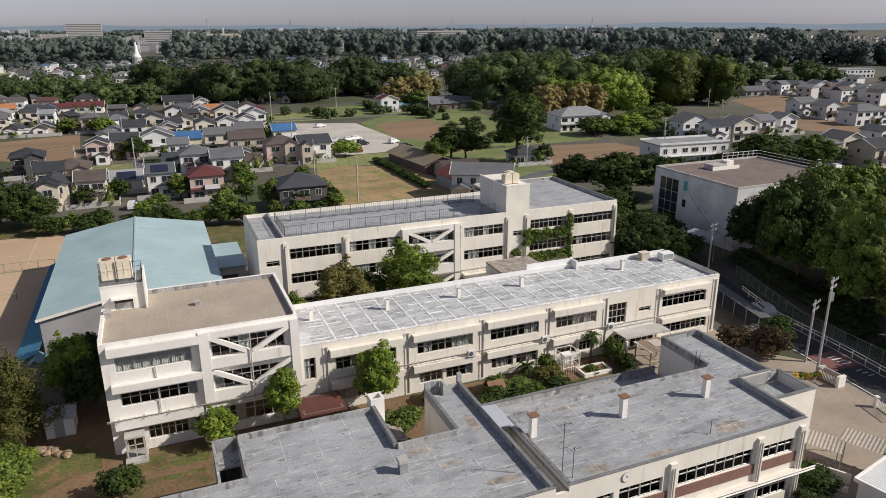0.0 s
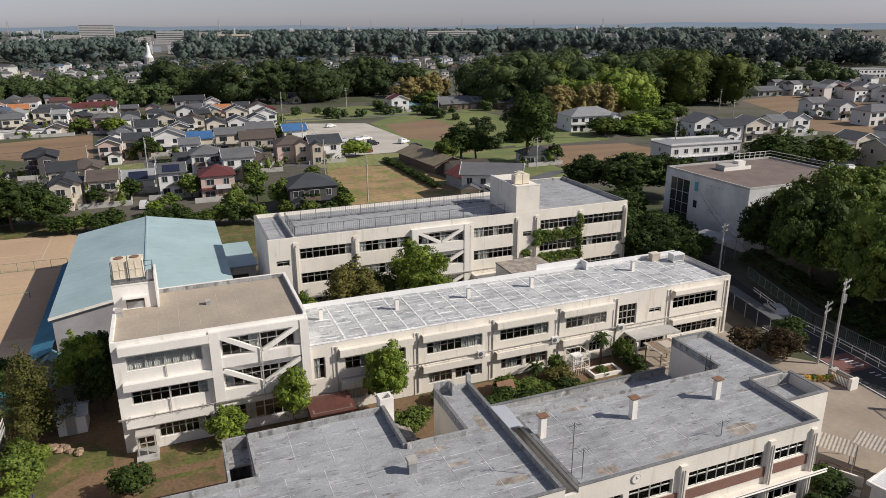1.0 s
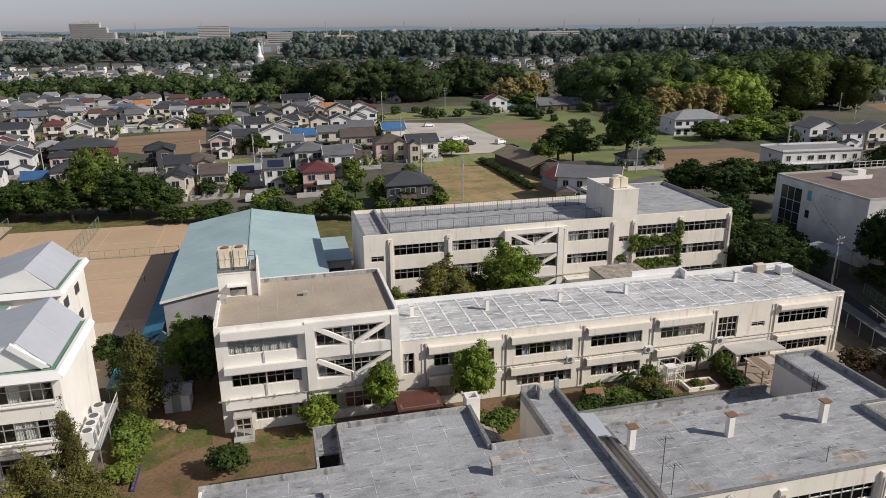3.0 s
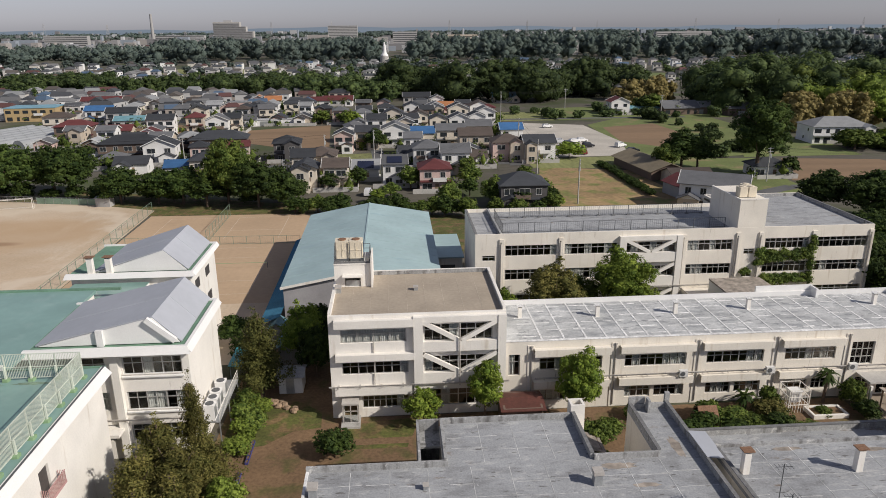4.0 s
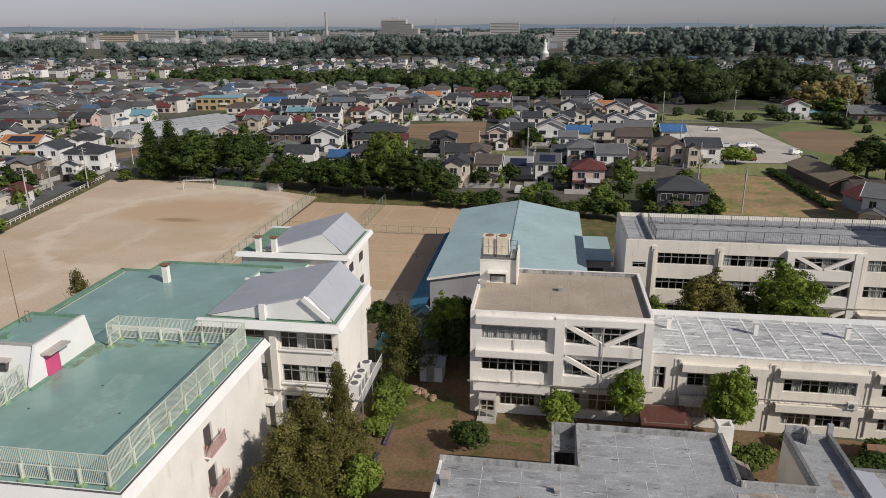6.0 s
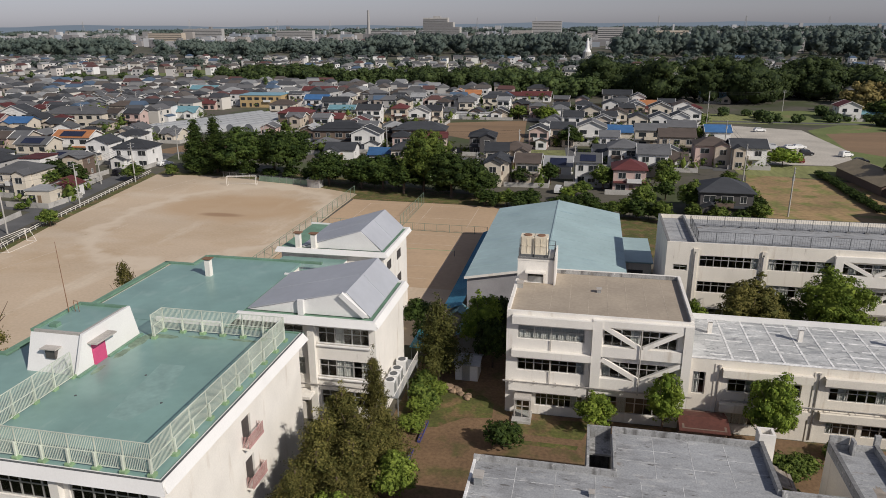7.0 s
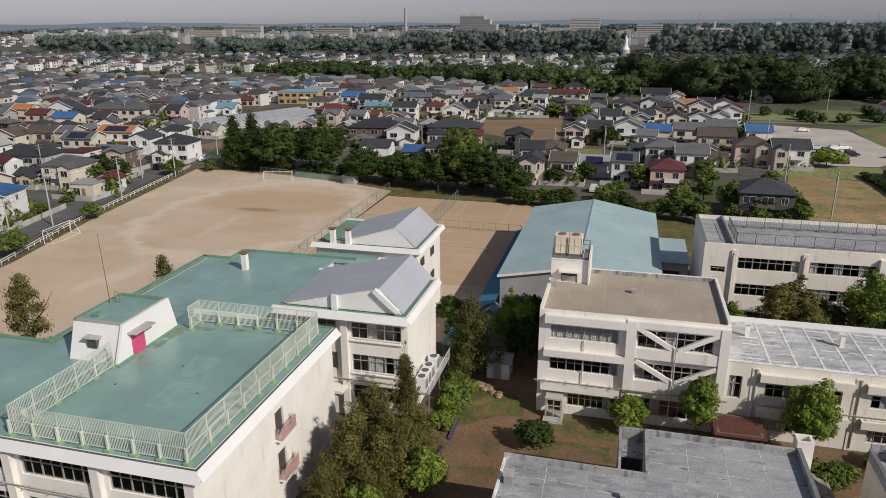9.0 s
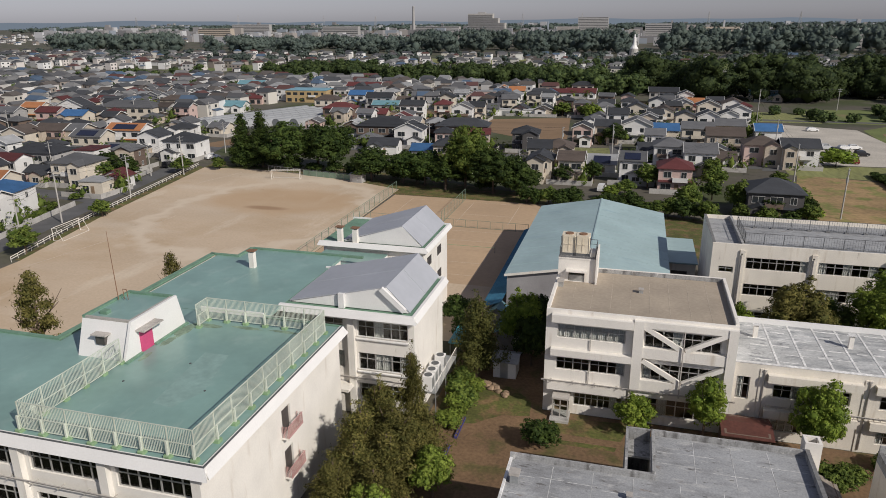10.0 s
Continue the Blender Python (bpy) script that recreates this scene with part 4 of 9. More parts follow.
# the clock on the front wall
ck = thing("wall_clock", "round white wall clock on the front parapet", "clock", 29.1, 35.22, 7.15)
part("dial", Geo().tube((0, 0.02, 0), (0, -0.06, 0), 0.36, n=24), M["white"], ck)
part("rim", Geo().tube((0, 0.03, 0), (0, -0.03, 0), 0.42, n=24), M["pipe"], ck)
part("clock_pointer", Geo().beam((0, -0.07, 0), (0, -0.07, 0.24), 0.03, 0.02).beam((0, -0.07, 0), (0.16, -0.07, 0.06), 0.03, 0.02), M["black"], ck)
# parapets
P1, PD = M["parapet"], M["parapet_dark"]
for a in ((-7.2, 3.15, 44.85, 45.1), (3.15, 3.4, 44.85, 51.0), (3.4, 14.4, 50.75, 51.0), (14.6, 19.6, 44.75, 45.0), (19.85, 22.85, 51.75, 52.0)):
    parapet(front, *a, FZ, FT - 0.05, P1)
for a in ((14.35, 14.6, 45.0, 51.0), (19.6, 19.85, 45.0, 52.0), (22.85, 23.1, 35.5, 52.0)):
    parapet(front, *a, FZ, FT, P1, PD)
parapet(front, -7.2, -7.0, 35.5, 44.85, FZ, FZ + 0.14, M["seam"])
parapet(front, -7.2, 23.1, 35.25, 35.5, FZ, FT, M["cream"], PD)
parapet(front, 24.2, 47.2, 35.25, 35.5, FZ, FT - 0.1, M["cream"], PD)
parapet(front, 24.2, 24.45, 35.5, 45.0, FZ, FT - 0.1, M["cream"], PD)
parapet(front, 24.45, 46.3, 45.55, 45.8, FZ, FT - 0.25, P1)
parapet(front, 46.95, 47.2, 35.5, 42.6, FZ, FT, P1, PD)
parapet(front, 47.2, 51.0, 42.6, 42.85, FZ - 0.6, FT, M["cream"], PD)
parapet(front, 50.75, 51.0, 42.85, 52.3, FZ, FT, P1, PD)
parapet(front, 46.3, 50.75, 52.25, 52.5, FZ, FT, P1, PD)
parapet(front, 46.3, 46.55, 45.8, 52.25, FZ, FT, P1, PD)
parapet(front, 47.2, 51.9, 42.3, 42.5, FZ - 0.6, FT - 0.1, P1)
# pale seams and stains on the grey roofs
R = random.Random(9)
for x0, x1, y0, y1, nx, ny in ((-6.8, 22.7, 35.8, 44.6, 9, 4), (3.6, 14.2, 45.2, 50.5, 3, 2), (24.7, 46.8, 35.7, 45.3, 7, 4), (46.8, 50.6, 43.2, 52, 1, 3)):
    for i in range(1, nx + 1):
        x = x0 + (x1 - x0) * i / (nx + 1) + R.uniform(-0.2, 0.2)
        part("roof_seam", Geo().beam((x, y0, FZ + 0.006), (x + R.uniform(-0.1, 0.1), y1, FZ + 0.006), 0.04, 0.012), M["roof_seam"], front)
    for j in range(1, ny + 1):
        y = y0 + (y1 - y0) * j / (ny + 1)
        x = x0
        g = Geo()
        while x < x1 - 0.4:
            l = min(R.uniform(1.0, 4.0), x1 - x)
            o = R.uniform(-0.25, 0.25)
            g.box(x, x + l, y + o, y + o + 0.035, FZ + 0.002, FZ + 0.012)
            x += l + R.uniform(0.0, 0.8)
        tagged(part("roof_lap", g, M["roof_seam"], front), kind="stuff")


def stain(x, y, z, rx, ry, seed):
    r = random.Random(seed)
    n = 22
    pts = [(x + rx * (0.65 + 0.35 * r.random()) * math.cos(6.2832 * i / n), y + ry * (0.65 + 0.35 * r.random()) * math.sin(6.2832 * i / n), z) for i in range(n)]
    return Geo().add(pts, [tuple(range(n))])


for i, (x, y, rx, ry) in enumerate(((41.0, 37.2, 1.7, 0.9), (16.2, 43.9, 1.7, 0.5), (27.5, 36.6, 1.3, 0.6), (30.0, 45.0, 1.4, 0.3), (20.5, 38.2, 1.6, 0.5), (8.5, 39.0, 1.2, 0.5), (12.0, 37.3, 1.5, 0.4), (2.0, 41.0, 1.2, 0.35), (17.5, 41.5, 1.3, 0.3), (36.5, 44.4, 1.6, 0.3), (33.0, 36.4, 1.6, 0.35), (21.5, 46.0, 0.5, 1.6), (44.5, 44.0, 1.0, 0.3))):
    part("roof_stain", stain(x, y, FZ + 0.005, rx, ry, i), M["roof_stain"], front)
# the slot between the two halves, and its sheet cover
part("joint_cover", Geo().add([(22.9, 43.6, 8.0), (24.35, 43.6, 7.85), (24.35, 47.2, 7.85), (22.9, 47.2, 8.0), (22.9, 43.6, 7.92), (24.35, 43.6, 7.77), (24.35, 47.2, 7.77), (22.9, 47.2, 7.92)],
                              [(0, 1, 2, 3), (7, 6, 5, 4), (0, 4, 5, 1), (1, 5, 6, 2), (2, 6, 7, 3), (3, 7, 4, 0)]), M["metal_roof"], front)
part("wall", Geo().box(23.1, 24.2, 35.25, 35.5, 0, 7.3).box(23.1, 24.2, 47.0, 47.3, 0, 7.5), M["cream"], front)
# hollow chimney at the garden corner
g = Geo()
for a in ((14.3, 15.5, 50.9, 51.1), (14.3, 15.5, 51.9, 52.1), (14.3, 14.5, 51.1, 51.9), (15.3, 15.5, 51.1, 51.9)):
    g.box(*a, 0, 8.5)
part("chimney", g, M["white"], front, "hollow square white chimney")
# stair well at the outer corner
g = Geo()
for a in ((1.2, 1.4, 45.1, 51.0), (1.4, 3.1, 50.8, 51.0)):
    g.box(*a, 0, 7.8)
part("stair_well_wall", g, M["parapet"], front)
part("well_slab", B(1.4, 3.1, 48.5, 50.8, 6.6, 6.8), M["parapet"], front)
# the raised corner at the far end of the middle roof
for a in ((21.0, 21.2, 51.0, 51.7, FZ, 8.6), (22.85, 23.25, 52.01, 52.3, FZ, 8.7), (19.6, 21.0, 51.8, 52.0, FT, 8.5)):
    part("pier", B(*a), M["parapet"], front)
for x, y in ((25.2, 42.3), (33.65, 41.9), (42.4, 41.8)):
    vent_post(front, x, y, FZ, 2.0, 0.5)
small_vent(14.0, 41.9, FZ, 0.6, 1.2)
small_vent(1.6, 42.3, FZ, 0.35, 0.45)
small_vent(-6.4, 42.2, FZ, 0.6, 0.9)
small_vent(27.0, 44.6, FZ, 0.3, 0.3)
for x, y, h, s in ((24.55, 36.8, 4.6, 1), (25.2, 36.4, 2.6, 2), (38.6, 37.0, 1.4, 3)):
    an = thing("roof_aerial", "thin steel television aerial mast on the roof", "aerial", x, y, FZ)
    part("mast", Geo().tube((0, 0, 0), (0, 0, h), 0.03, n=5), M["dark_steel"], an)
    g = Geo()
    for k in range(5):
        g.beam((-0.5 + 0.25 * k, -0.3, h - 0.2), (-0.5 + 0.25 * k, 0.3, h - 0.2), 0.02)
    g.beam((-0.6, 0, h - 0.2), (0.6, 0, h - 0.2), 0.025)
    part("antenna", g, M["dark_steel"], an)
# roof ladder
ld = thing("roof_ladder", "steel ladder between roof levels", "ladder", 46.2, 46.8, 6.2)
part("side_rail", Geo().beam((0, 0, 0), (0, 0, 2.4), 0.05).beam((0, 0.5, 0), (0, 0.5, 2.4), 0.05), M["dark_steel"], ld)
for k in range(7):
    part("rung", Geo().beam((0, 0, 0.2 + 0.3 * k), (0, 0.5, 0.2 + 0.3 * k), 0.03), M["dark_steel"], ld)
# the low corridor roof beside the garden
co = thing("garden_corridor", "single-storey corridor with a stained concrete parapet beside the garden", "corridor")
part("wall", B(23.4, 46.2, 52.9, 53.15, 0, 4.2), M["parapet"], co)
part("roof", B(23.4, 46.2, 45.85, 52.9, 3.45, 3.6), M["roof_grey"], co)
part("coping", B(23.35, 46.25, 52.85, 53.2, 4.2, 4.27), PD, co)

# The left block, with green roofs.
green = thing("green_roof_school_block", "white three-storey school block with green coated flat roofs", "school building")
GT = 11.9


def fascia(parent, x0, x1, y0, y1, z, sides="nsew", h=0.75, out=0.7, flare=0.42):
    """White eaves boards that lean outwards towards their foot."""
    X0, X1, Y0_, Y1_, o, q = x0 - out, x1 + out, y0 - out, y1 + out, flare, 0.3
    rings = {"s": [(X0, Y0_), (X1, Y0_), (X1, Y0_ + q), (X0, Y0_ + q), (X0 - o, Y0_ - o), (X1 + o, Y0_ - o), (X1, Y0_ + q), (X0, Y0_ + q)],
             "n": [(X0, Y1_ - q), (X1, Y1_ - q), (X1, Y1_), (X0, Y1_), (X0, Y1_ - q), (X1, Y1_ - q), (X1 + o, Y1_ + o), (X0 - o, Y1_ + o)],
             "e": [(X1 - q, Y0_ + q), (X1, Y0_ + q), (X1, Y1_ - q), (X1 - q, Y1_ - q), (X1 - q, Y0_ + q), (X1 + o, Y0_ + q - o), (X1 + o, Y1_ - q + o), (X1 - q, Y1_ - q)]}
    for s in sides:
        p = rings[s]
        part("fascia", Geo().add([(x, y, z + 0.02 if i < 4 else z - h) for i, (x, y) in enumerate(p)],
                                 [(0, 1, 2, 3), (7, 6, 5, 4), (0, 4, 5, 1), (1, 5, 6, 2), (2, 6, 7, 3), (3, 7, 4, 0)]), M["bluewhite"], parent)


def green_deck(parent, x0, x1, y0, y1, z, out=0.4):
    part("roof", B(x0 - out, x1 + out, y0 - out, y1 + out, z - 0.3, z), M["green_roof"], parent)


# main wing
green_deck(green, -48.0, -25.3, 32.8, 54.6, GT - 0.12)
green_deck(green, -64.0, -48.4, 32.8, 45.4, GT - 0.13, 0.4)
green_deck(green, -48.2, -33.0, 55.1, 70.6, GT - 0.12, 0.0)
part("roof_edge", Geo().box(-64.4, -24.84, 32.34, 32.62, GT - 0.11, GT - 0.02).box(-25.2, -24.84, 32.62, 54.8, GT - 0.11, GT - 0.02).box(-33.0, -24.84, 54.8, 55.06, GT - 0.11, GT - 0.02), M["green_trim"], green, "darker green gutter edge")
fascia(green, -64.0, -25.3, 32.8, 54.6, GT, "se", 0.75, 0.48, 0.36)
part("coping", Geo().box(-64.4, -24.84, 32.34, 32.48, GT + 0.022, GT + 0.06).box(-24.98, -24.84, 32.48, 55.0, GT + 0.022, GT + 0.06), M["dark_steel"], green)
part("roof_edge", Geo().box(-49.2, -48.6, 45.8, 70.8, GT - 0.2, GT + 0.05).box(-64, -49.2, 45.8, 46.2, GT - 0.2, GT + 0.05).box(-49.2, -45.6, 70.6, 71.0, GT - 0.2, GT + 0.05).box(-45.6, -45.2, 70.6, 74, GT - 0.2, GT + 0.05).box(-45.2, -30.4, 73.8, 74.2, GT - 0.2, GT + 0.05), M["green_trim"], green, "darker green roof kerb")
green_deck(green, -45.2, -33.0, 70.6, 73.8, GT - 0.13, 0.0)
f = Face("s", 32.8)
fe = Face("e", -25.3)
gs = Geo()
hs = []
for k in range(5):
    a = -62.0 + k * 7.3
    hs += [(a + 0.6, a + 6.6, 8.85, 10.55), (a + 0.6, a + 6.6, 5.3, 7.0), (a + 0.6, a + 6.6, 1.6, 3.3)]
wall_with_openings(gs, f, -64.0, -25.3, 0, GT - 0.45, hs)
part("wall", gs, M["white"], green)
part("wall", wall_with_openings(Geo(), fe, 33.1, 54.3, 0, GT - 0.45, [(43.2, 44.6, 7.2, 9.6), (43.2, 44.6, 3.5, 5.9)]), M["white"], green)
for a in ((-48.4, -25.3, 54.3, 54.6), (-64, -63.7, 33.1, 45.1), (-64, -48.4, 45.1, 45.4), (-48.4, -48.1, 45.4, 54.3)):
    part("wall", B(*a, 0, GT - 0.45), M["white"], green)
for a, b, c, d in hs:
    window(f, a, b, c, d, green, 7, 2, curtains=some(7, 0.1))
school_inside(green, -64, -25.3, 32.8, 45.4, [0.05, 3.7, 7.4])
for k in range(6):
    u = -62.0 + k * 7.3 - 0.15
    g = Geo()
    f.box(g, u - 0.35, u + 0.35, 0.002, 0.45, 0, GT - 0.8)
    part("column", g, M["white"], green)
pipes(f, -62, -26, 8.2, green, 0.5)
pipes(f, -62, -26, 4.6, green, 0.5)
for z in (9.4, 5.7):
    bl = part("balcony", Geo().box(-25.28, -24.6, 42.9, 45.4, z - 2.2, z - 2.05), M["white"], green)
    cage = Geo().box(-24.68, -24.62, 42.9, 45.4, z - 2.05, z - 1.85)
    for k in range(21):
        cage.beam((-24.65, 42.95 + 0.12 * k, z - 1.9), (-24.65, 42.95 + 0.12 * k, z - 1.0), 0.035)
    for k in range(5):
        cage.beam((-25.15 + 0.12 * k, 42.93, z - 2.0), (-25.15 + 0.12 * k, 42.93, z - 1.0), 0.035).beam((-25.15 + 0.12 * k, 45.37, z - 2.0), (-25.15 + 0.12 * k, 45.37, z - 1.0), 0.035)
    tagged(part("panel", cage, M["pinkrail"], bl), kind="stuff")
    part("rail", Geo().beam((-24.65, 42.9, z - 1.0), (-24.65, 45.4, z - 1.0), 0.06), M["pinkrail"], bl)
    part("door", B(-25.5, -25.45, 43.25, 44.55, z - 2.1, z + 0.1), M["dark_frame"], green)
# hip wing: windows on its south wall, one-sided gable roof above
f = Face("s", 59.2)
hs = [(a, b, c, d) for c, d in ((8.8, 10.55), (5.15, 7.05), (1.9, 3.6)) for a, b in ((-32.4, -29.4), (-29.0, -26.8), (-25.3, -19.95))]
g = Geo()
wall_with_openings(g, f, -33.0, -19.3, 0, GT - 0.6, hs)
part("wall", g, M["white"], green)
part("wall", B(-19.6, -19.3, 59.5, 69.6, 0, GT - 0.6), M["white"], green)
part("wall", B(-33.0, -19.6, 69.3, 69.6, 0, GT - 0.6), M["white"], green)
for a, b, c, d in hs:
    window(f, a, b, c, d, green, 2 if b - a < 4 else 6, 2, curtains=some(6, 0.3))
g = Geo()
f.box(g, -26.2, -25.5, 0.002, 0.5, 0, GT - 0.75)
part("column", g, M["white"], green)
school_inside(green, -33, -19.3, 59.2, 69.6, [0.05, 3.7, 7.4])
for z in (8.68, 5.03):
    part("sill_rail", Geo().tube((-25.3, 59.05, z + 0.3), (-19.9, 59.05, z + 0.3), 0.04, n=6).box(-25.4, -19.8, 58.98, 59.19, z - 0.12, z), M["bluewhite"], green)
pipes(f, -33, -20, 4.4, green, 0.6)
part("balcony", B(-33, -25.8, 57.4, 59.19, 3.3, 3.6), M["white"], green)
part("roof", B(-33.0, -19.02, 58.34, 69.88, GT - 0.6, GT - 0.15), M["green_trim"], green)
fascia(green, -33.0, -19.3, 58.6, 69.6, GT, "sen", 0.66, 0.3, 0.32)


def gable_lid(x0, xr, x1, y0, y1, z0, zr):
    """A roof with its ridge along y nearer to its east side, and white gable walls."""
    part("gable_wall", Geo().add([(x0, y0, z0), (x1, y0, z0), (xr, y0, zr), (x0, y0 + 0.25, z0), (x1, y0 + 0.25, z0), (xr, y0 + 0.25, zr)], [(0, 1, 2), (5, 4, 3), (0, 3, 4, 1), (1, 4, 5, 2), (2, 5, 3, 0)]), M["bluewhite"], green)
    part("gable_wall", Geo().add([(x0, y1 - 0.25, z0), (x1, y1 - 0.25, z0), (xr, y1 - 0.25, zr), (x0, y1, z0), (x1, y1, z0), (xr, y1, zr)], [(0, 1, 2), (5, 4, 3), (0, 3, 4, 1), (1, 4, 5, 2), (2, 5, 3, 0)]), M["bluewhite"], green)
    for xa, xb, za, zb in ((x0 - 0.25, xr, z0, zr), (xr, x1 + 0.15, zr, z0)):
        o = 0.12
        part("metal_roof", Geo().add([(xa, y0 + 0.05, za + o), (xb, y0 + 0.05, zb + o), (xb, y1 + 0.2, zb + o), (xa, y1 + 0.2, za + o), (xa, y0 + 0.05, za + 0.01), (xb, y0 + 0.05, zb + 0.01), (xb, y1 + 0.2, zb + 0.01), (xa, y1 + 0.2, za + 0.01)],
                                     [(0, 1, 2, 3), (7, 6, 5, 4), (0, 4, 5, 1), (1, 5, 6, 2), (2, 6, 7, 3), (3, 7, 4, 0)]), M["metal_roof"], green)
        n = 12
        for i in range(1, n):
            y = y0 + (y1 - y0) * i / n
            if i % 6 == 0:
                part("standing_seam", Geo().beam((xa, y, za + o + 0.01), (xb, y, zb + o + 0.01), 0.04, 0.03), M["metal_roof"], green)


gable_lid(-32.4, -22.1, -19.9, 59.3, 69.7, GT - 0.05, 14.3)
part("gable_step", Geo().box(-27.1, -26.5, 58.95, 59.28, GT - 0.1, 13.35), M["bluewhite"], green)
part("rake_beam", Geo().beam((-22.6, 59.1, 14.25), (-20.2, 59.1, 12.1), 0.35, 0.5), M["bluewhite"], green)
# third wing
for a in ((-38.0, -24.3, 79.2, 79.5), (-24.6, -24.3, 79.5, 90.3), (-38, -24.6, 90.0, 90.3), (-38, -37.7, 79.5, 90.0)):
    part("wall", B(*a, 0, GT - 0.6), M["white"], green)
part("roof", B(-38.2, -24.0, 78.8, 90.7, GT - 0.6, GT - 0.15), M["green_trim"], green)
fascia(green, -38.0, -24.3, 79.2, 90.3, GT, "sen", 0.55, 0.4, 0.25)
gable_lid(-35.2, -27.3, -24.8, 79.6, 90.2, GT - 0.05, 14.3)
part("link", B(-37.5, -29.0, 74.0, 78.7, 0, GT - 1.2), M["bluewhite"], green)
part("link_roof", B(-37.5, -29.0, 74.0, 78.7, GT - 1.2, GT - 1.1), M["green_roof"], green)
part("wall", Geo().box(-49, -45.4, 46.2, 70.5, 0, GT - 0.4).box(-45.4, -33.2, 70.4, 73.6, 0, GT - 0.4), M["white"], green)
# Dark panels stand for shaded recesses and a window in this wall.
fe = Face("e", -24.3)
for z in (8.9, 5.5):
    for y in (80.5, 85.2):
        g = Geo()
        fe.box(g, y, y + 1.8, 0.004, 0.05, z, z + 1.2)
        part("side_window", g, M["dark_frame"], green)
for x, y in ((-41.6, 67.7), (-35.6, 79.3), (-33.5, 79.3)):
    vent_post(green, x, y, GT - 0.15, 2.15, 0.62)

# stair house with its magenta door
st = thing("stair_house", "white roof stair house with a magenta steel door", "stair house")
base = [(-44.7, 43.8), (-39.95, 43.8), (-39.95, 51.2), (-44.7, 51.2)]
tops = [(-44.8, 45.05), (-39.95, 45.05), (-39.95, 51.1), (-44.8, 51.1)]
part("wall", Geo().add([(x, y, GT - 0.12) for x, y in base] + [(x, y, 14.75) for x, y in tops], [(3, 2, 1, 0), (4, 5, 6, 7)] + [(i, (i + 1) % 4, 4 + (i + 1) % 4, 4 + i) for i in range(4)]), M["bluewhite"], st)
part("roof", B(-44.5, -40.2, 45.3, 50.8, 14.75, 14.79), M["green_roof"], st)
part("roof_edge", Geo().box(-44.8, -44.5, 45.05, 51.1, 14.752, 15.0).box(-44.5, -39.95, 50.8, 51.1, 14.752, 15.0), M["green_trim"], st)
part("coping", Geo().box(-44.5, -40.2, 45.05, 45.3, 14.752, 14.95).box(-40.2, -39.95, 45.05, 50.8, 14.752, 14.95), M["pipe"], st)
part("roof_block", B(-43.8, -43.1, 46.0, 46.6, 14.79, 15.1), M["green_trim"], st)
part("fin", Geo().add([(-39.94, 43.5, GT - 0.1), (-39.7, 43.5, GT - 0.1), (-39.7, 51.9, GT - 0.1), (-39.94, 51.9, GT - 0.1), (-39.94, 44.9, 14.97), (-39.7, 44.9, 14.97), (-39.7, 51.1, 14.97), (-39.94, 51.1, 14.97)], [(3, 2, 1, 0), (4, 5, 6, 7), (0, 1, 5, 4), (1, 2, 6, 5), (2, 3, 7, 6), (3, 0, 4, 7)]), M["bluewhite"], st)
part("door", B(-39.69, -39.62, 45.6, 47.2, GT - 0.1, 13.75), M["pink"], st, "magenta steel double door")
part("door_canopy", B(-39.68, -38.8, 45.2, 47.8, 13.95, 14.08), M["pipe"], st)
part("window", B(-42.9, -42.0, 44.1, 44.6, 12.9, 13.6), M["dark_frame"], st)
part("window_hood", B(-43.2, -41.7, 43.9, 44.7, 13.75, 13.85), M["pipe"], st)
M["moss"] = material("olive_roof_moss", (0.20, 0.275, 0.20), 0.6, grain=2.5, vary=0.25, patch=0.8, patch_vary=0.25)
M["worn_green"] = material("worn_pale_roof_coating", (0.245, 0.37, 0.335), 0.3, grain=2.5, vary=0.08, patch=0.8, patch_vary=0.12)
part("kerb", Geo().box(-39.68, -39.4, 43.4, 45.55, GT - 0.118, GT + 0.02).box(-39.68, -39.4, 47.25, 52.0, GT - 0.118, GT + 0.02), M["green_trim"], st, "dark green kerb")
for i, (x, y, rx, ry) in enumerate(((-38.8, 50.6, 0.7, 1.9), (-38.9, 48.2, 0.5, 1.2), (-37.2, 52.0, 1.7, 0.5), (-33.5, 52.4, 1.9, 0.35), (-29.6, 52.5, 1.8, 0.3), (-38.9, 45.0, 0.35, 1.0))):
    part("moss_stain", stain(x, y, GT - 0.114, rx, ry, 40 + i), M["moss"], green)
for i, (x, y) in enumerate(((-37.8, 40.9), (-34.4, 44.9), (-30.6, 41.2))):
    part("roof_drain", Geo().tube((x, y, GT - 0.12), (x, y, GT - 0.08), 0.1, n=8), M["dark_steel"], green)
strip = Geo().add([(-34.4, 47.0, GT - 0.115), (-32.1, 47.05, GT - 0.115), (-30.6, 41.0, GT - 0.115), (-31.6, 38.4, GT - 0.115), (-33.4, 38.6, GT - 0.115)], [(4, 3, 2, 1, 0)])
part("worn_strip", strip, M["worn_green"], green, "pale worn strips of the coating")
am = thing("aerial_mast", "rusty slender aerial mast on the green roof", "aerial", -44.3, 49.0, 14.9)
part("mast", Geo().tube((0, 0, 0), (-0.15, 0, 6.5), 0.045, 0.02, n=5), M["rust"], am)
part("stay", Geo().tube((0.5, 0.2, 0), (0.45, 0.2, 1.0), 0.03, n=5).tube((0.9, 0.2, 0), (0.85, 0.2, 1.0), 0.03, n=5).beam((0.45, 0.2, 1.0), (0.85, 0.2, 1.0), 0.05), M["rust"], am)


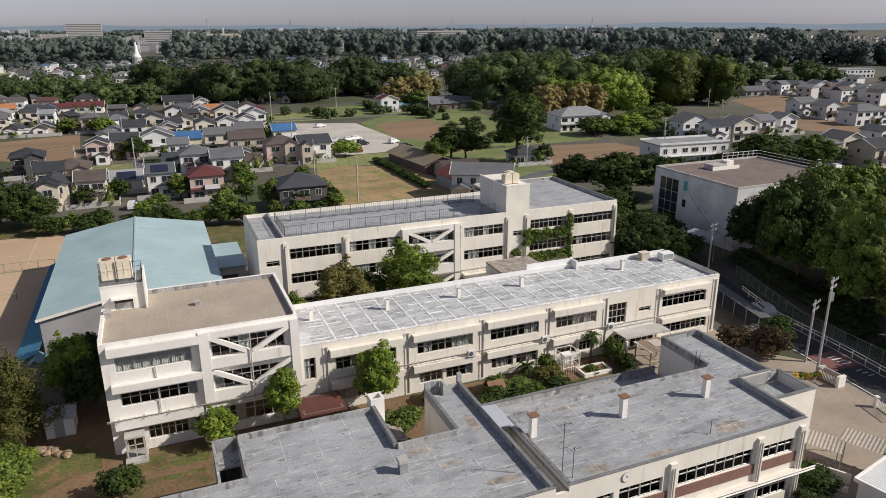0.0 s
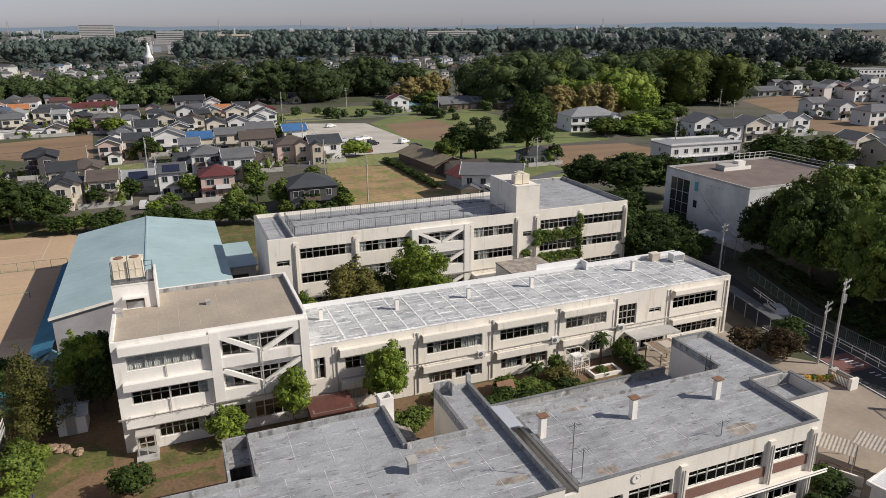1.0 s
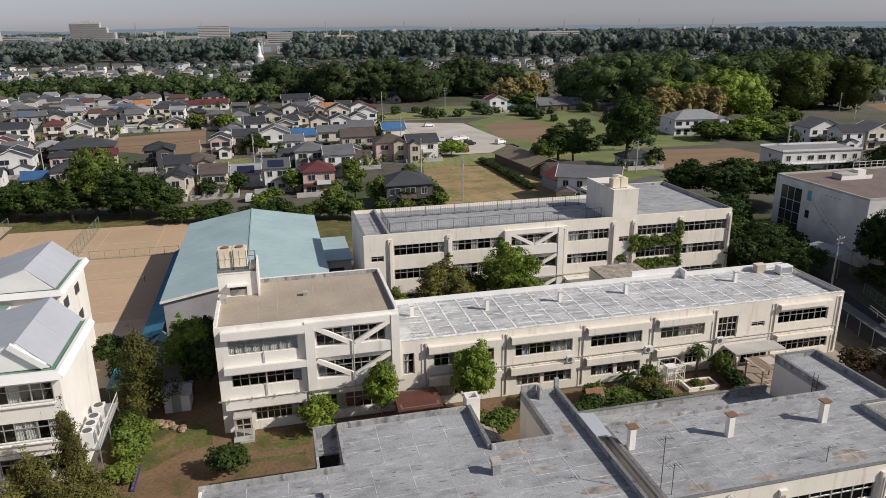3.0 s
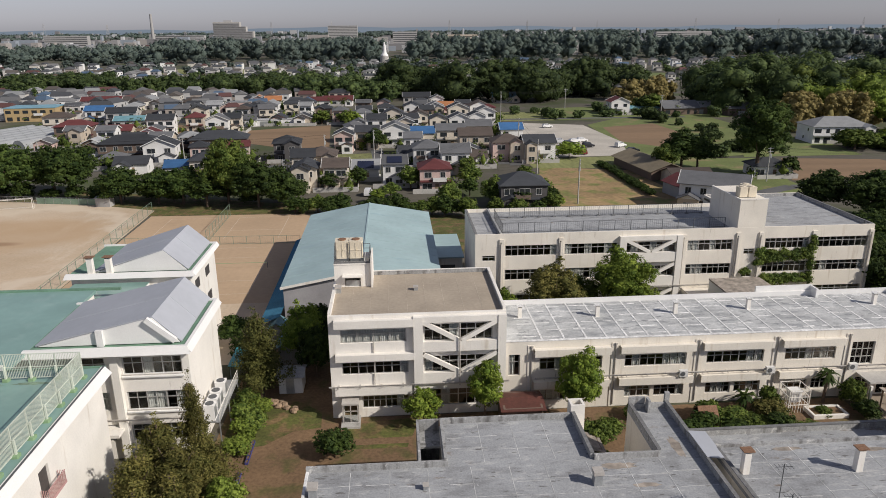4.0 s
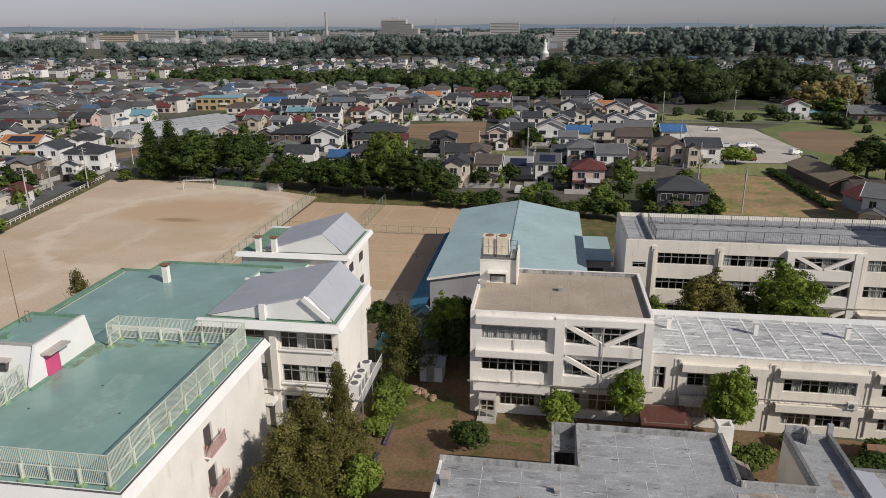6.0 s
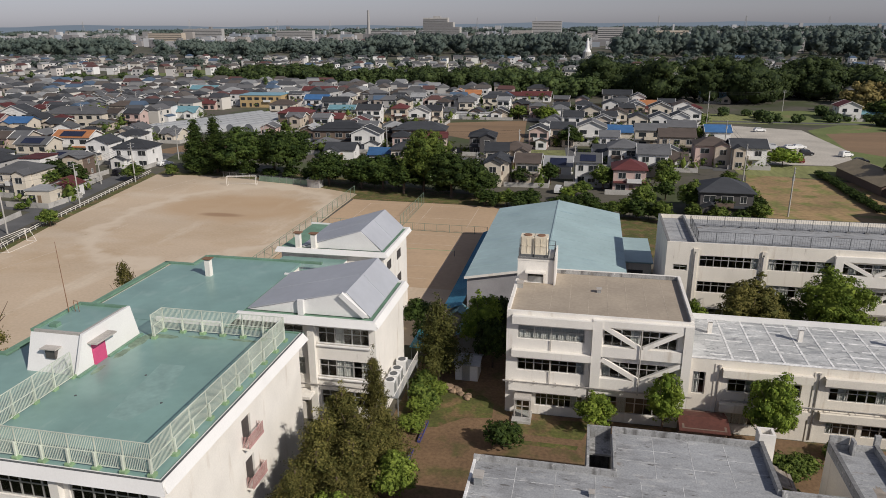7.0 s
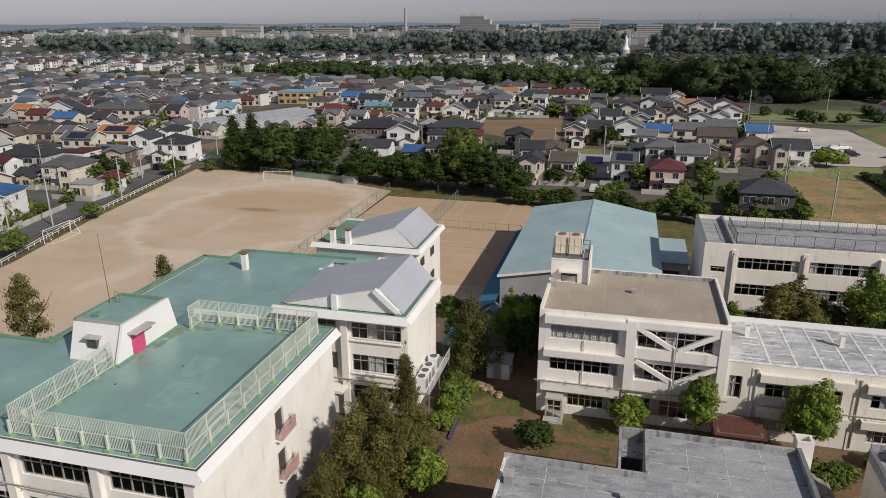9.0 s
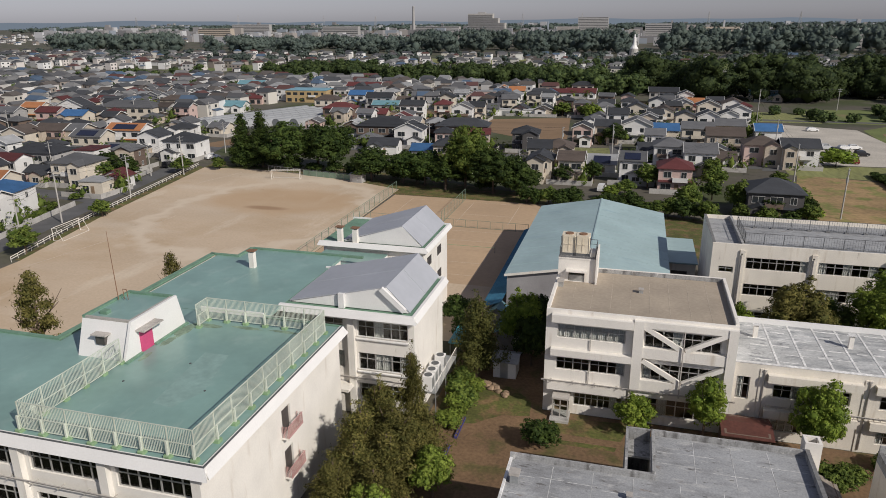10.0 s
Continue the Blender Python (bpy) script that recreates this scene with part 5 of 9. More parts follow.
def bar_rail(x0, y0, x1, y1, z=GT - 0.12, h=2.3, first=0, last=0):
    """Pale green roof railing: bars, rails, posts on green footings."""
    t = thing("roof_railing", "pale green barred steel railing on green footings", "railing", x0, y0, z, group="roof railings")
    d = Vector((x1 - x0, y1 - y0, 0))
    n = max(1, round(d.length / 2.1))
    side = Vector((-d.y, d.x, 0)).normalized()
    for i in range(first, n + 1 - last):
        p = d * i / n
        part("post", Geo().beam(p, p + Vector((0, 0, h + 0.02)), 0.07).beam(p - side * 0.17, p - side * 0.17 + Vector((0, 0, h * 0.56)), 0.13).beam(p - side * 0.12 + Vector((0, 0, h * 0.5)), p + Vector((0, 0, h * 0.5)), 0.08), M["fence_green"], t)
        q = p - side * 0.12
        part("footing", Geo().prism([(q.x - 0.26, q.y - 0.2), (q.x - 0.2, q.y - 0.26), (q.x + 0.2, q.y - 0.26), (q.x + 0.26, q.y - 0.2), (q.x + 0.26, q.y + 0.2), (q.x + 0.2, q.y + 0.26), (q.x - 0.2, q.y + 0.26), (q.x - 0.26, q.y + 0.2)], 0, 0.22), M["fence_post"], t)
    for z2 in (0.2, h * 0.5, h):
        part("rail", Geo().beam((0, 0, z2), (d.x, d.y, z2), 0.06, 0.05), M["fence_green"], t)
    g, k = Geo(), int(d.length / 0.125)
    for i in range(k):
        p = d * (i + 0.5) / k
        g.beam((p.x, p.y, 0.22), (p.x, p.y, h), 0.03)
    tagged(part("bar", g, M["fence_green"], t), kind="stuff")
    return t


bar_rail(-39.9, 33.1, -25.9, 33.1)
bar_rail(-25.9, 33.2, -25.9, 53.1, first=1, last=1)
bar_rail(-38.0, 53.2, -25.9, 53.2)
bar_rail(-39.9, 43.4, -39.9, 33.2, last=1)
bar_rail(-38.0, 51.4, -38.0, 53.1, last=1)
part("roof_kerb", B(-40, -33.2, 54.9, 55.1, GT - 0.1, GT + 0.35), M["bluewhite"], green)


# ---- ground ----
def sheet(name, poly, z, mat, label, category):
    return setting(name, Geo().prism(poly, z - 0.015, z), mat, label, category)


g = Geo()
g.add([(-4800, -700, 0), (4800, -700, 0), (4800, 4850, 0), (-4800, 4850, 0)], [(0, 1, 2, 3)])
setting("ground", g, M["town"], "town ground of soil, gravel and weeds", "ground")
sheet("playground", [(-98.5, 40), (-50, 40), (-50, 78), (-18.4, 78), (-18.4, 98), (-53, 98), (-53.5, 129), (-54, 156), (-64, 162), (-78, 166), (-100, 169.5), (-116, 168.5), (-107, 117), (-100.5, 90)], 0.02, M["sand"], "bare pale sand school playground", "playground")
sheet("court", [(-53, 98), (-17.9, 98), (-17.9, 150), (-53.2, 151)], 0.024, M["court"], "tan clay tennis courts", "court")

def line_strip(name, pts, w, z, mat, label):
    g = Geo()
    for a, b in zip(pts, pts[1:]):
        d = Vector((b[0] - a[0], b[1] - a[1], 0)).normalized()
        s = Vector((-d.y, d.x, 0)) * w / 2
        g.add([(a[0] - s.x, a[1] - s.y, z), (b[0] - s.x, b[1] - s.y, z), (b[0] + s.x, b[1] + s.y, z), (a[0] + s.x, a[1] + s.y, z)], [(0, 1, 2, 3)])
    return setting(name, g, mat, label, "ground marking")


line_strip("chalk_line", [(-56.4, 92), (-56.6, 124)], 0.2, 0.032, M["lime"], "worn chalk track line")
line_strip("chalk_line", [(-102, 165), (-106, 150)], 0.25, 0.032, M["lime"], "worn chalk line")
line_strip("chalk_line", [(-97.3, 86.5), (-92.7, 110.3), (-92.2, 122)], 0.16, 0.032, M["lime"], "worn chalk track line")
for x in (-48, -37, -33.5, -23):
    line_strip("court_line", [(x, 102), (x, 126)], 0.09, 0.034, M["lime"], "worn court line")
    line_strip("court_line", [(x, 132), (x, 148)], 0.09, 0.034, M["lime"], "worn court line")
for y in (102, 108, 120, 126, 138, 148):
    line_strip("court_line", [(-48, y), (-37, y)], 0.09, 0.034, M["lime"], "worn court line")
    line_strip("court_line", [(-33.5, y), (-23, y)], 0.09, 0.034, M["lime"], "worn court line")
sheet("yard", [(-18.4, 30), (30, 30), (30, 54), (24, 54), (24, 64.6), (-7, 64.6), (-7, 84), (-18.4, 84)], 0.018, M["earth"], "brown earth school yard", "ground")
sheet("lawn", [(-17.5, 59.5), (-13.5, 60.2), (-11, 62.5), (-8.2, 63.0), (-8.4, 66), (-11, 68.4), (-14, 69), (-18, 67)], 0.026, M["grass"], "rough grass with worn earth", "grass")
sheet("lawn", [(-6.5, 58.8), (0.5, 58.8), (2, 64.2), (-5.5, 63.2)], 0.026, M["grass"], "rough grass before the school block", "grass")
sheet("lawn", [(14, 53.5), (48, 53.5), (48, 64.3), (14, 64.3)], 0.026, M["earth"], "shaded school garden soil and grass", "grass")
sheet("lawn", [(11, 76.2), (70, 76.2), (70, 90.7), (11, 90.7)], 0.03, M["grass"], "grass court between the school blocks", "grass")
sheet("lawn", [(-18, 124.6), (68, 111.5), (68, 140), (-18, 149)], 0.027, M["grass"], "weedy strip behind the gymnasium", "grass")
sheet("pavement", [(48, 20), (77, 20), (77, 44), (71, 52), (66, 58), (66, 77), (50, 64), (50, 56), (52, 52)], 0.022, M["pave"], "warm concrete forecourt", "pavement")
# the lane west of the playground
sheet("road", [(-101.5, 80), (-107.5, 92), (-115, 130), (-123, 174), (-129, 200), (-134, 200), (-128.5, 174), (-120.5, 130), (-113, 92), (-107, 78)], 0.03, M["lane"], "narrow asphalt lane beside the playground", "road")
sheet("road", [(-120, 127), (-118.8, 133), (-180, 140), (-180, 135)], 0.034, M["lane"], "narrow asphalt side lane", "road")
sheet("grass_verge", [(-100.5, 90), (-101.6, 90), (-109, 117), (-118.5, 170), (-116, 168.5), (-107, 117)], 0.04, M["grass"], "weedy verge below the lane fence", "grass")
sheet("grass_verge", [(-116, 168.6), (-100, 169.6), (-78, 166.2), (-54, 156.2), (-54, 151.2), (-17.9, 150.2), (-17.9, 157), (-54, 170), (-78, 178), (-118, 178)], 0.032, M["grass"], "weedy strip under the playground trees", "grass")
# fields and lots behind the school
sheet("field", [(34.5, 136), (62, 133), (70, 150), (66, 190), (42, 197), (35.5, 165)], 0.04, M["field_straw"], "mown straw-coloured field", "field")
sheet("field", [(40, 196), (70, 192), (74, 212), (48, 211), (40, 214)], 0.042, M["field_lime"], "dry grass strip", "field")
sheet("car_park", [(46, 212), (74, 213), (80, 240), (78, 284), (52, 294), (46, 250)], 0.045, M["gravel"], "pale gravel car park", "car park")
sheet("field", [(80, 284), (76, 214), (92, 206), (140, 215), (140, 300), (95, 300)], 0.04, M["field_green"], "green vegetable field", "field")
sheet("field", [(84, 276), (80, 240), (92, 225), (110, 240), (108, 285)], 0.044, M["field_brown"], "ploughed brown field", "field")
sheet("field", [(104, 172), (118, 203), (146, 198), (150, 170)], 0.04, M["field_brown"], "ploughed red-brown field", "field")
sheet("field", [(68, 191), (71, 152), (103, 160), (103, 172), (116, 203.5), (92, 205.5), (75, 211)], 0.038, M["field_green"], "weedy ground about the farm sheds", "field")
sheet("field", [(225, 200), (245, 168), (330, 200), (330, 300), (285, 290), (260, 240)], 0.04, M["field_brown"], "ploughed red-brown field", "field")
sheet("field", [(-72, 268), (-36, 238), (-22, 240), (-26, 296), (-68, 280)], 0.04, M["field_brown"], "ploughed brown field", "field")
sheet("field", [(-36, 238), (-40, 214), (-26, 214), (-20, 240)], 0.042, M["field_lime"], "green weedy lot", "field")
sheet("field", [(-26, 212), (-5, 216), (-3, 226), (-26, 224)], 0.044, M["field_lime"], "mown bright grass lot", "field")
sheet("field", [(44, 300), (70, 300), (72, 330), (46, 332)], 0.04, M["field_lime"], "bright grass field", "field")
sheet("field", [(-140, 200), (-108, 196), (-100, 225), (-128, 236)], 0.04, M["field_brown"], "ploughed brown field", "field")
sheet("field", [(-118, 300), (-96, 262), (-70, 268), (-90, 306)], 0.04, M["field_brown"], "ploughed brown field", "field")
for i, (x, y, w, d, m) in enumerate(((-330, 560, 60, 40, "field_green"), (-60, 620, 70, 60, "field_lime"), (40, 640, 90, 50, "field_green"), (160, 560, 80, 40, "field_green"), (-180, 700, 70, 40, "field_lime"), (30, 500, 60, 34, "field_green"))):
    sheet("field", rect(x - w, x + w, y - d, y + d), 0.04 + 0.003 * i, M[m], "distant green field", "field")
sheet("field", [(80, 301), (150, 301), (165, 340), (110, 352), (72, 345), (72, 301)], 0.046, M["field_green"], "weedy green field before the woods", "field")
sheet("field", [(108, 206), (146, 206), (150, 236), (120, 240)], 0.048, M["field_green"], "green allotment ground", "field")
sheet("field", [(-2, 306), (44, 306), (46, 360), (-4, 368)], 0.047, M["field_straw"], "rough dry field before the woods", "field")
# lanes among the houses
for i, pts in enumerate((((-130, 200), (-100, 206), (-20, 206), (38, 204)), ((-4, 206), (-10, 300)), ((36, 200), (37, 212), (44, 300)), ((-128, 330), (0, 306), (130, 305)), ((-250, 250), (-140, 240)), ((-300, 330), (-128, 330)), ((150, 130), (165, 200), (210, 225)), ((-200, 150), (-210, 330)), ((66, 112), (72, 150), (100, 165), (150, 160)))):
    line_strip("lane", pts, 4.0, 0.05 + 0.002 * i, M["lane"], "narrow grey town lane")


# ---- plants ----
def leaf_mesh(name, mat, blobs, count, size, seed, flat=0.35, droop=0.0, slim=1.0, per=11):
    """A crown of many small leaf clumps laid over round masses, denser to the outside."""
    r = np.random.RandomState(seed)
    b = np.array(blobs, float)
    wgt = (b[:, 3] * b[:, 4]) ** 0.9
    k = max(8, count // per)
    pick = r.choice(len(b), k, p=wgt / wgt.sum())
    d = r.normal(size=(k, 3))
    d /= np.linalg.norm(d, axis=1)[:, None]
    d[:, 2] = np.where((d[:, 2] < -0.3) & (r.rand(k) < 0.6), -d[:, 2], d[:, 2])
    rad = 0.6 + 0.5 * r.rand(k) ** 0.6 if per > 4 else 0.84 + 0.22 * r.rand(k)
    wob = 1 + 0.24 * np.sin(5 * d[:, 0] + 3 * d[:, 2] + pick) * np.cos(4 * d[:, 1] + pick * 1.7)
    tuft = b[pick, :3] + d * (rad * wob)[:, None] * np.stack([b[pick, 3], b[pick, 3], b[pick, 4]], 1)
    tuft[:, 2] -= droop * np.hypot(d[:, 0], d[:, 1]) * b[pick, 4]
    own = r.randint(0, k, count)
    wide = np.maximum(1.5 * size, 0.15 * b[pick, 3])[own][:, None]
    off = r.normal(size=(count, 3))
    c = tuft[own] + off * wide * (1, 1, 0.6)
    d = d[own] + (0.32 if per > 4 else 0.08) * off
    nrm = d + flat * r.normal(size=(count, 3)) + (0, 0, 0.35)
    nrm /= np.linalg.norm(nrm, axis=1)[:, None]
    t = np.cross(nrm, r.normal(size=(count, 3)))
    t /= np.linalg.norm(t, axis=1)[:, None]
    u = np.cross(nrm, t)
    s = size * (0.6 + 0.8 * r.rand(count))[:, None]
    v = np.stack([c - t * s * slim - u * s * 0.6, c + t * s * slim - u * s * 0.5 + nrm * s * 0.15, c + u * s * 0.95], 1).reshape(-1, 3)
    me = bpy.data.meshes.new(name)
    me.vertices.add(3 * count)
    me.loops.add(3 * count)
    me.polygons.add(count)
    me.vertices.foreach_set("co", v.ravel())
    me.loops.foreach_set("vertex_index", np.arange(3 * count))
    me.polygons.foreach_set("loop_start", np.arange(0, 3 * count, 3))
    me.update(calc_edges=True)
    me.materials.append(mat)
    return me


def fill_mesh(name, v, tris, mat):
    """A mesh of loose triangles from arrays."""
    me = bpy.data.meshes.new(name)
    me.vertices.add(len(v))
    me.loops.add(3 * len(tris))
    me.polygons.add(len(tris))
    me.vertices.foreach_set("co", v.astype(np.float32).ravel())
    me.loops.foreach_set("vertex_index", tris.ravel())
    me.polygons.foreach_set("loop_start", np.arange(0, 3 * len(tris), 3))
    me.update(calc_edges=True)
    me.materials.append(mat)
    return me


def core_arrays(b, r, shrink, n, m):
    """Lumpy closed bodies inside the leaf masses, so that no light falls through the crown."""
    th = np.linspace(0.16, math.pi - 0.16, m)
    ang = 6.2832 * (np.arange(n)[None] + 0.5 * (np.arange(m) % 2)[:, None]) / n
    unit = np.stack([np.sin(th)[:, None] * np.cos(ang), np.sin(th)[:, None] * np.sin(ang), np.cos(th)[:, None] + 0 * ang], -1).reshape(-1, 3)
    e = shrink * (0.84 + 0.32 * r.rand(len(b), n * m))[..., None]
    v = b[:, None, :3] + unit[None] * e * np.stack([b[:, 3], b[:, 3], b[:, 4]], 1)[:, None]
    f = [(0, i, i + 1) for i in range(1, n - 1)] + [(n * m - n, n * m - n + i + 1, n * m - n + i) for i in range(1, n - 1)]
    for j in range(m - 1):
        for i in range(n):
            a, c, d, q = j * n + i, (j + 1) * n + i, (j + 1) * n + (i + 1) % n, j * n + (i + 1) % n
            f += [(a, c, d), (a, d, q)]
    f = np.array(f)[None] + (n * m * np.arange(len(b)))[:, None, None]
    return v.reshape(-1, 3), f.reshape(-1, 3)


def clump_mesh(name, mat, masses, count, size, seed, tuft=0.27, per=34, core=(6, 4), shrink=0.72, slim=1.0, ragged=0.6, bodies=1, calm=0.0):
    """A leafy crown: round masses, each covered with tufts, each tuft roofed with leaves that lie as its surface does."""
    r = np.random.RandomState(seed)
    b = np.array(masses, float)
    k = len(b)
    i = np.arange(per) + 0.5
    ph, az = np.arccos(1 - 1.72 * i / per), 2.39996 * i
    d = np.stack([np.sin(ph) * np.cos(az), np.sin(ph) * np.sin(az), np.cos(ph)], 1)
    d = d[None] + 0.22 * r.normal(size=(k, per, 3))
    turn = 6.2832 * r.rand(k, 1)
    d = np.stack([d[..., 0] * np.cos(turn) - d[..., 1] * np.sin(turn), d[..., 0] * np.sin(turn) + d[..., 1] * np.cos(turn), d[..., 2]], -1)
    d = (d / np.linalg.norm(d, axis=-1, keepdims=True)).reshape(-1, 3)
    own = np.repeat(np.arange(k), per)
    axes = np.stack([b[:, 3], b[:, 3], b[:, 4]], 1)
    c = b[own, :3] + d * axes[own] * (0.8 + 0.28 * r.rand(len(own)))[:, None]
    if k < 40:
        inside = (((c[:, None] - b[None, :, :3]) / axes[None]) ** 2).sum(-1)
        inside[np.arange(len(own)), own] = 9
        keep = inside.min(1) > 0.62
        c, d, own = c[keep], d[keep], own[keep]
    tr = tuft * axes[own].mean(1) * (0.7 + 0.6 * r.rand(len(own)))
    w = tr ** 2
    pick = r.choice(len(own), count, p=w / w.sum())
    e = r.normal(size=(count, 3)) + 1.1 * d[pick] + (0, 0, 0.35)
    e /= np.linalg.norm(e, axis=1)[:, None]
    p = c[pick] + e * (tr[pick] * (0.5 + 0.85 * r.rand(count)))[:, None] * (1.15, 1.15, 0.62)
    nrm = (1 - calm) * e + (0.5 + calm) * d[pick] + (0, 0, 0.3) + ragged * r.normal(size=(count, 3))
    nrm /= np.linalg.norm(nrm, axis=1)[:, None]
    t = np.cross(nrm, r.normal(size=(count, 3)))
    t /= np.linalg.norm(t, axis=1)[:, None]
    u = np.cross(nrm, t)
    s = size * (0.6 + 0.8 * r.rand(count))[:, None]
    v = np.stack([p - t * s * slim - u * s * 0.6, p + t * s * slim - u * s * 0.5 + nrm * s * 0.15, p + u * s * 0.95], 1).reshape(-1, 3)
    tris = np.arange(3 * count).reshape(-1, 3)
    if core:
        cv, cf = core_arrays(b[::bodies], r, shrink, *core)
        tris = np.concatenate([tris, cf + len(v)])
        v = np.concatenate([v, cv])
    return fill_mesh(name, v, tris, mat)


def dome_masses(seed, mid, shell, size, n):
    """Round leaf masses over a dome: one in the middle, the others about it at uneven heights."""
    q = random.Random(seed)
    out = [(0, 0, mid, shell[0] * 0.8, shell[1] * 0.95)]
    for i in range(n):
        up = 1 - 1.55 * (i + 0.5) / n
        a, w = 2.4 * i + q.uniform(-0.4, 0.4), math.sqrt(1 - up * up)
        k, rr = q.uniform(0.74, 1.2), q.uniform(*size) * q.choice((0.8, 1.0, 1.1))
        out.append((shell[0] * w * k * math.cos(a), shell[0] * w * k * math.sin(a), mid + shell[1] * up * k, rr, rr * q.uniform(0.6, 0.9)))
        if i % 2 == 0:
            a, k, rr = a + q.uniform(-0.6, 0.6), k + 0.3, rr * 0.52
            out.append((shell[0] * w * k * math.cos(a), shell[0] * w * k * math.sin(a), mid + shell[1] * (up * k + 0.08), rr, rr * 0.8))
    return out


def cone_blobs(seed, r=2.4, z0=1.0, z1=9.9, n=26):
    q = random.Random(seed)
    out = []
    for i in range(n):
        k = i / (n - 1)
        z = z0 + (z1 - z0) * k
        w = r * (1 - k) ** 0.75
        a = 2.4 * i
        out.append((0.55 * w * math.cos(a), 0.55 * w * math.sin(a), z, max(0.16, w * 0.55 * (0.75 + 0.5 * q.random())), 0.55 + 0.3 * q.random()))
    return out


def plume_blobs(seed, r=3.0, z0=0.6, z1=9.6, n=46):
    """Upswept feathery sprays round a leader: a ragged conifer of many tips."""
    q = random.Random(seed)
    out = [(0, 0, z0 + (z1 - z0) * k, 0.35 * (1.15 - k), 0.6) for k in (0.6, 0.7, 0.8, 0.88, 0.95, 1.0)]
    for j in range(5):
        a, u, zt = 1.25 * j + q.random(), r * q.uniform(0.28, 0.5), z1 * q.uniform(0.66, 0.86)
        out += [(u * math.cos(a), u * math.sin(a), zt - 0.55 * i, 0.16 + 0.12 * i, 0.4) for i in range(5)]
    for i in range(n):
        k = i / n
        a, l = 2.4 * i + q.uniform(-0.3, 0.3), r * (1 - 0.86 * k) * q.uniform(0.55, 1.12)
        zb, up = z0 + (z1 - z0) * 0.86 * k, q.uniform(0.15, 0.55)
        for s in (0.35, 0.6, 0.82, 1.0):
            w = 0.30 * r * (1.2 - 0.75 * s) * (1 - 0.5 * k)
            out.append((l * s * math.cos(a), l * s * math.sin(a), zb + up * l * s * s * 1.3 + 0.3, w, w * 0.7))
    return out


def pine_blobs(seed, r=3.0, n=17):
    """Flat pads of needles at the ends of a pine's limbs."""
    q = random.Random(seed)
    out = [(0, 0, 9.5, 0.5, 0.6), (0.2, -0.1, 8.9, 0.7, 0.4)]
    for i in range(n):
        k = i / n
        a, l = 2.4 * i + q.random(), r * (1 - 0.72 * k) * q.uniform(0.5, 1.0)
        out.append((l * math.cos(a), l * math.sin(a), 2.6 + 6.4 * k + q.uniform(-0.2, 0.2), 0.62 * q.uniform(0.7, 1.3), 0.34))
        out.append((l * 0.6 * math.cos(a + 0.3), l * 0.6 * math.sin(a + 0.3), 2.5 + 6.4 * k, 0.45, 0.25))
    return out


def trunk_mesh(name, h, r, seed, limbs=6, spread=2.4, top=0.75):
    q = random.Random(seed)
    g = Geo()
    p, k = Vector((0, 0, -0.05)), 5
    for i in range(k):
        nx = Vector((q.uniform(-0.15, 0.15), q.uniform(-0.15, 0.15), 0)) * (i > 0) + Vector((p.x, p.y, h * top * (i + 1) / k))
        g.tube(p, nx, r * (1 - 0.7 * i / k), r * (1 - 0.7 * (i + 1) / k), 7)
        p = nx
    for i in range(limbs):
        z = h * (0.28 + 0.42 * i / limbs)
        a = 2.4 * i + q.random()
        e = Vector((spread * math.cos(a), spread * math.sin(a), z + h * 0.16))
        g.tube((0, 0, z), e, r * 0.4, r * 0.12, 5)
        g.tube(e * 0.6 + Vector((0, 0, z * 0.4)), e + Vector((q.uniform(-1, 1), q.uniform(-1, 1), 1.2)), r * 0.2, r * 0.06, 4)
    return g.mesh(name, M["bark"])


TRUNK = [trunk_mesh("trunk", 10, 0.28, i) for i in range(3)]
STEM = [trunk_mesh("trunk", 10, 0.24, i, 6, 0.8, 0.9) for i in range(3)]
CROWN = {}


def crown(kind, v, mat, count):
    key = (kind, v, mat, count)
    if key not in CROWN:
        if kind == "broad":
            CROWN[key] = clump_mesh("crown", M[mat], dome_masses(v, 5.4, (2.3, 3.0), (0.95, 1.6), 16), count, 0.125 * (9000 / count) ** 0.5, v)
        elif kind == "wide":
            CROWN[key] = clump_mesh("crown", M[mat], dome_masses(v + 9, 5.0, (3.5, 3.0), (1.35, 2.2), 21), count, 0.155 * (11000 / count) ** 0.5, v)
        elif kind == "cone":
            CROWN[key] = leaf_mesh("crown", M[mat], cone_blobs(v), count, 0.20 * (9000 / count) ** 0.45, v, 0.7, 0.3, 0.5)
        elif kind == "plume":
            CROWN[key] = leaf_mesh("crown", M[mat], plume_blobs(v), count, 0.17 * (9000 / count) ** 0.45, v, 0.8, 0.0, 0.45)
        elif kind == "pine":
            CROWN[key] = leaf_mesh("crown", M[mat], pine_blobs(v), count, 0.17 * (9000 / count) ** 0.45, v, 0.8, 0.0, 0.35)
        else:
            CROWN[key] = clump_mesh("crown", M[mat], dome_masses(v + 5, 4.4, (2.7, 2.7), (1.7, 2.4), 9), count, 0.21 * (5000 / count) ** 0.5, v, 0.26, 34)
    return CROWN[key]


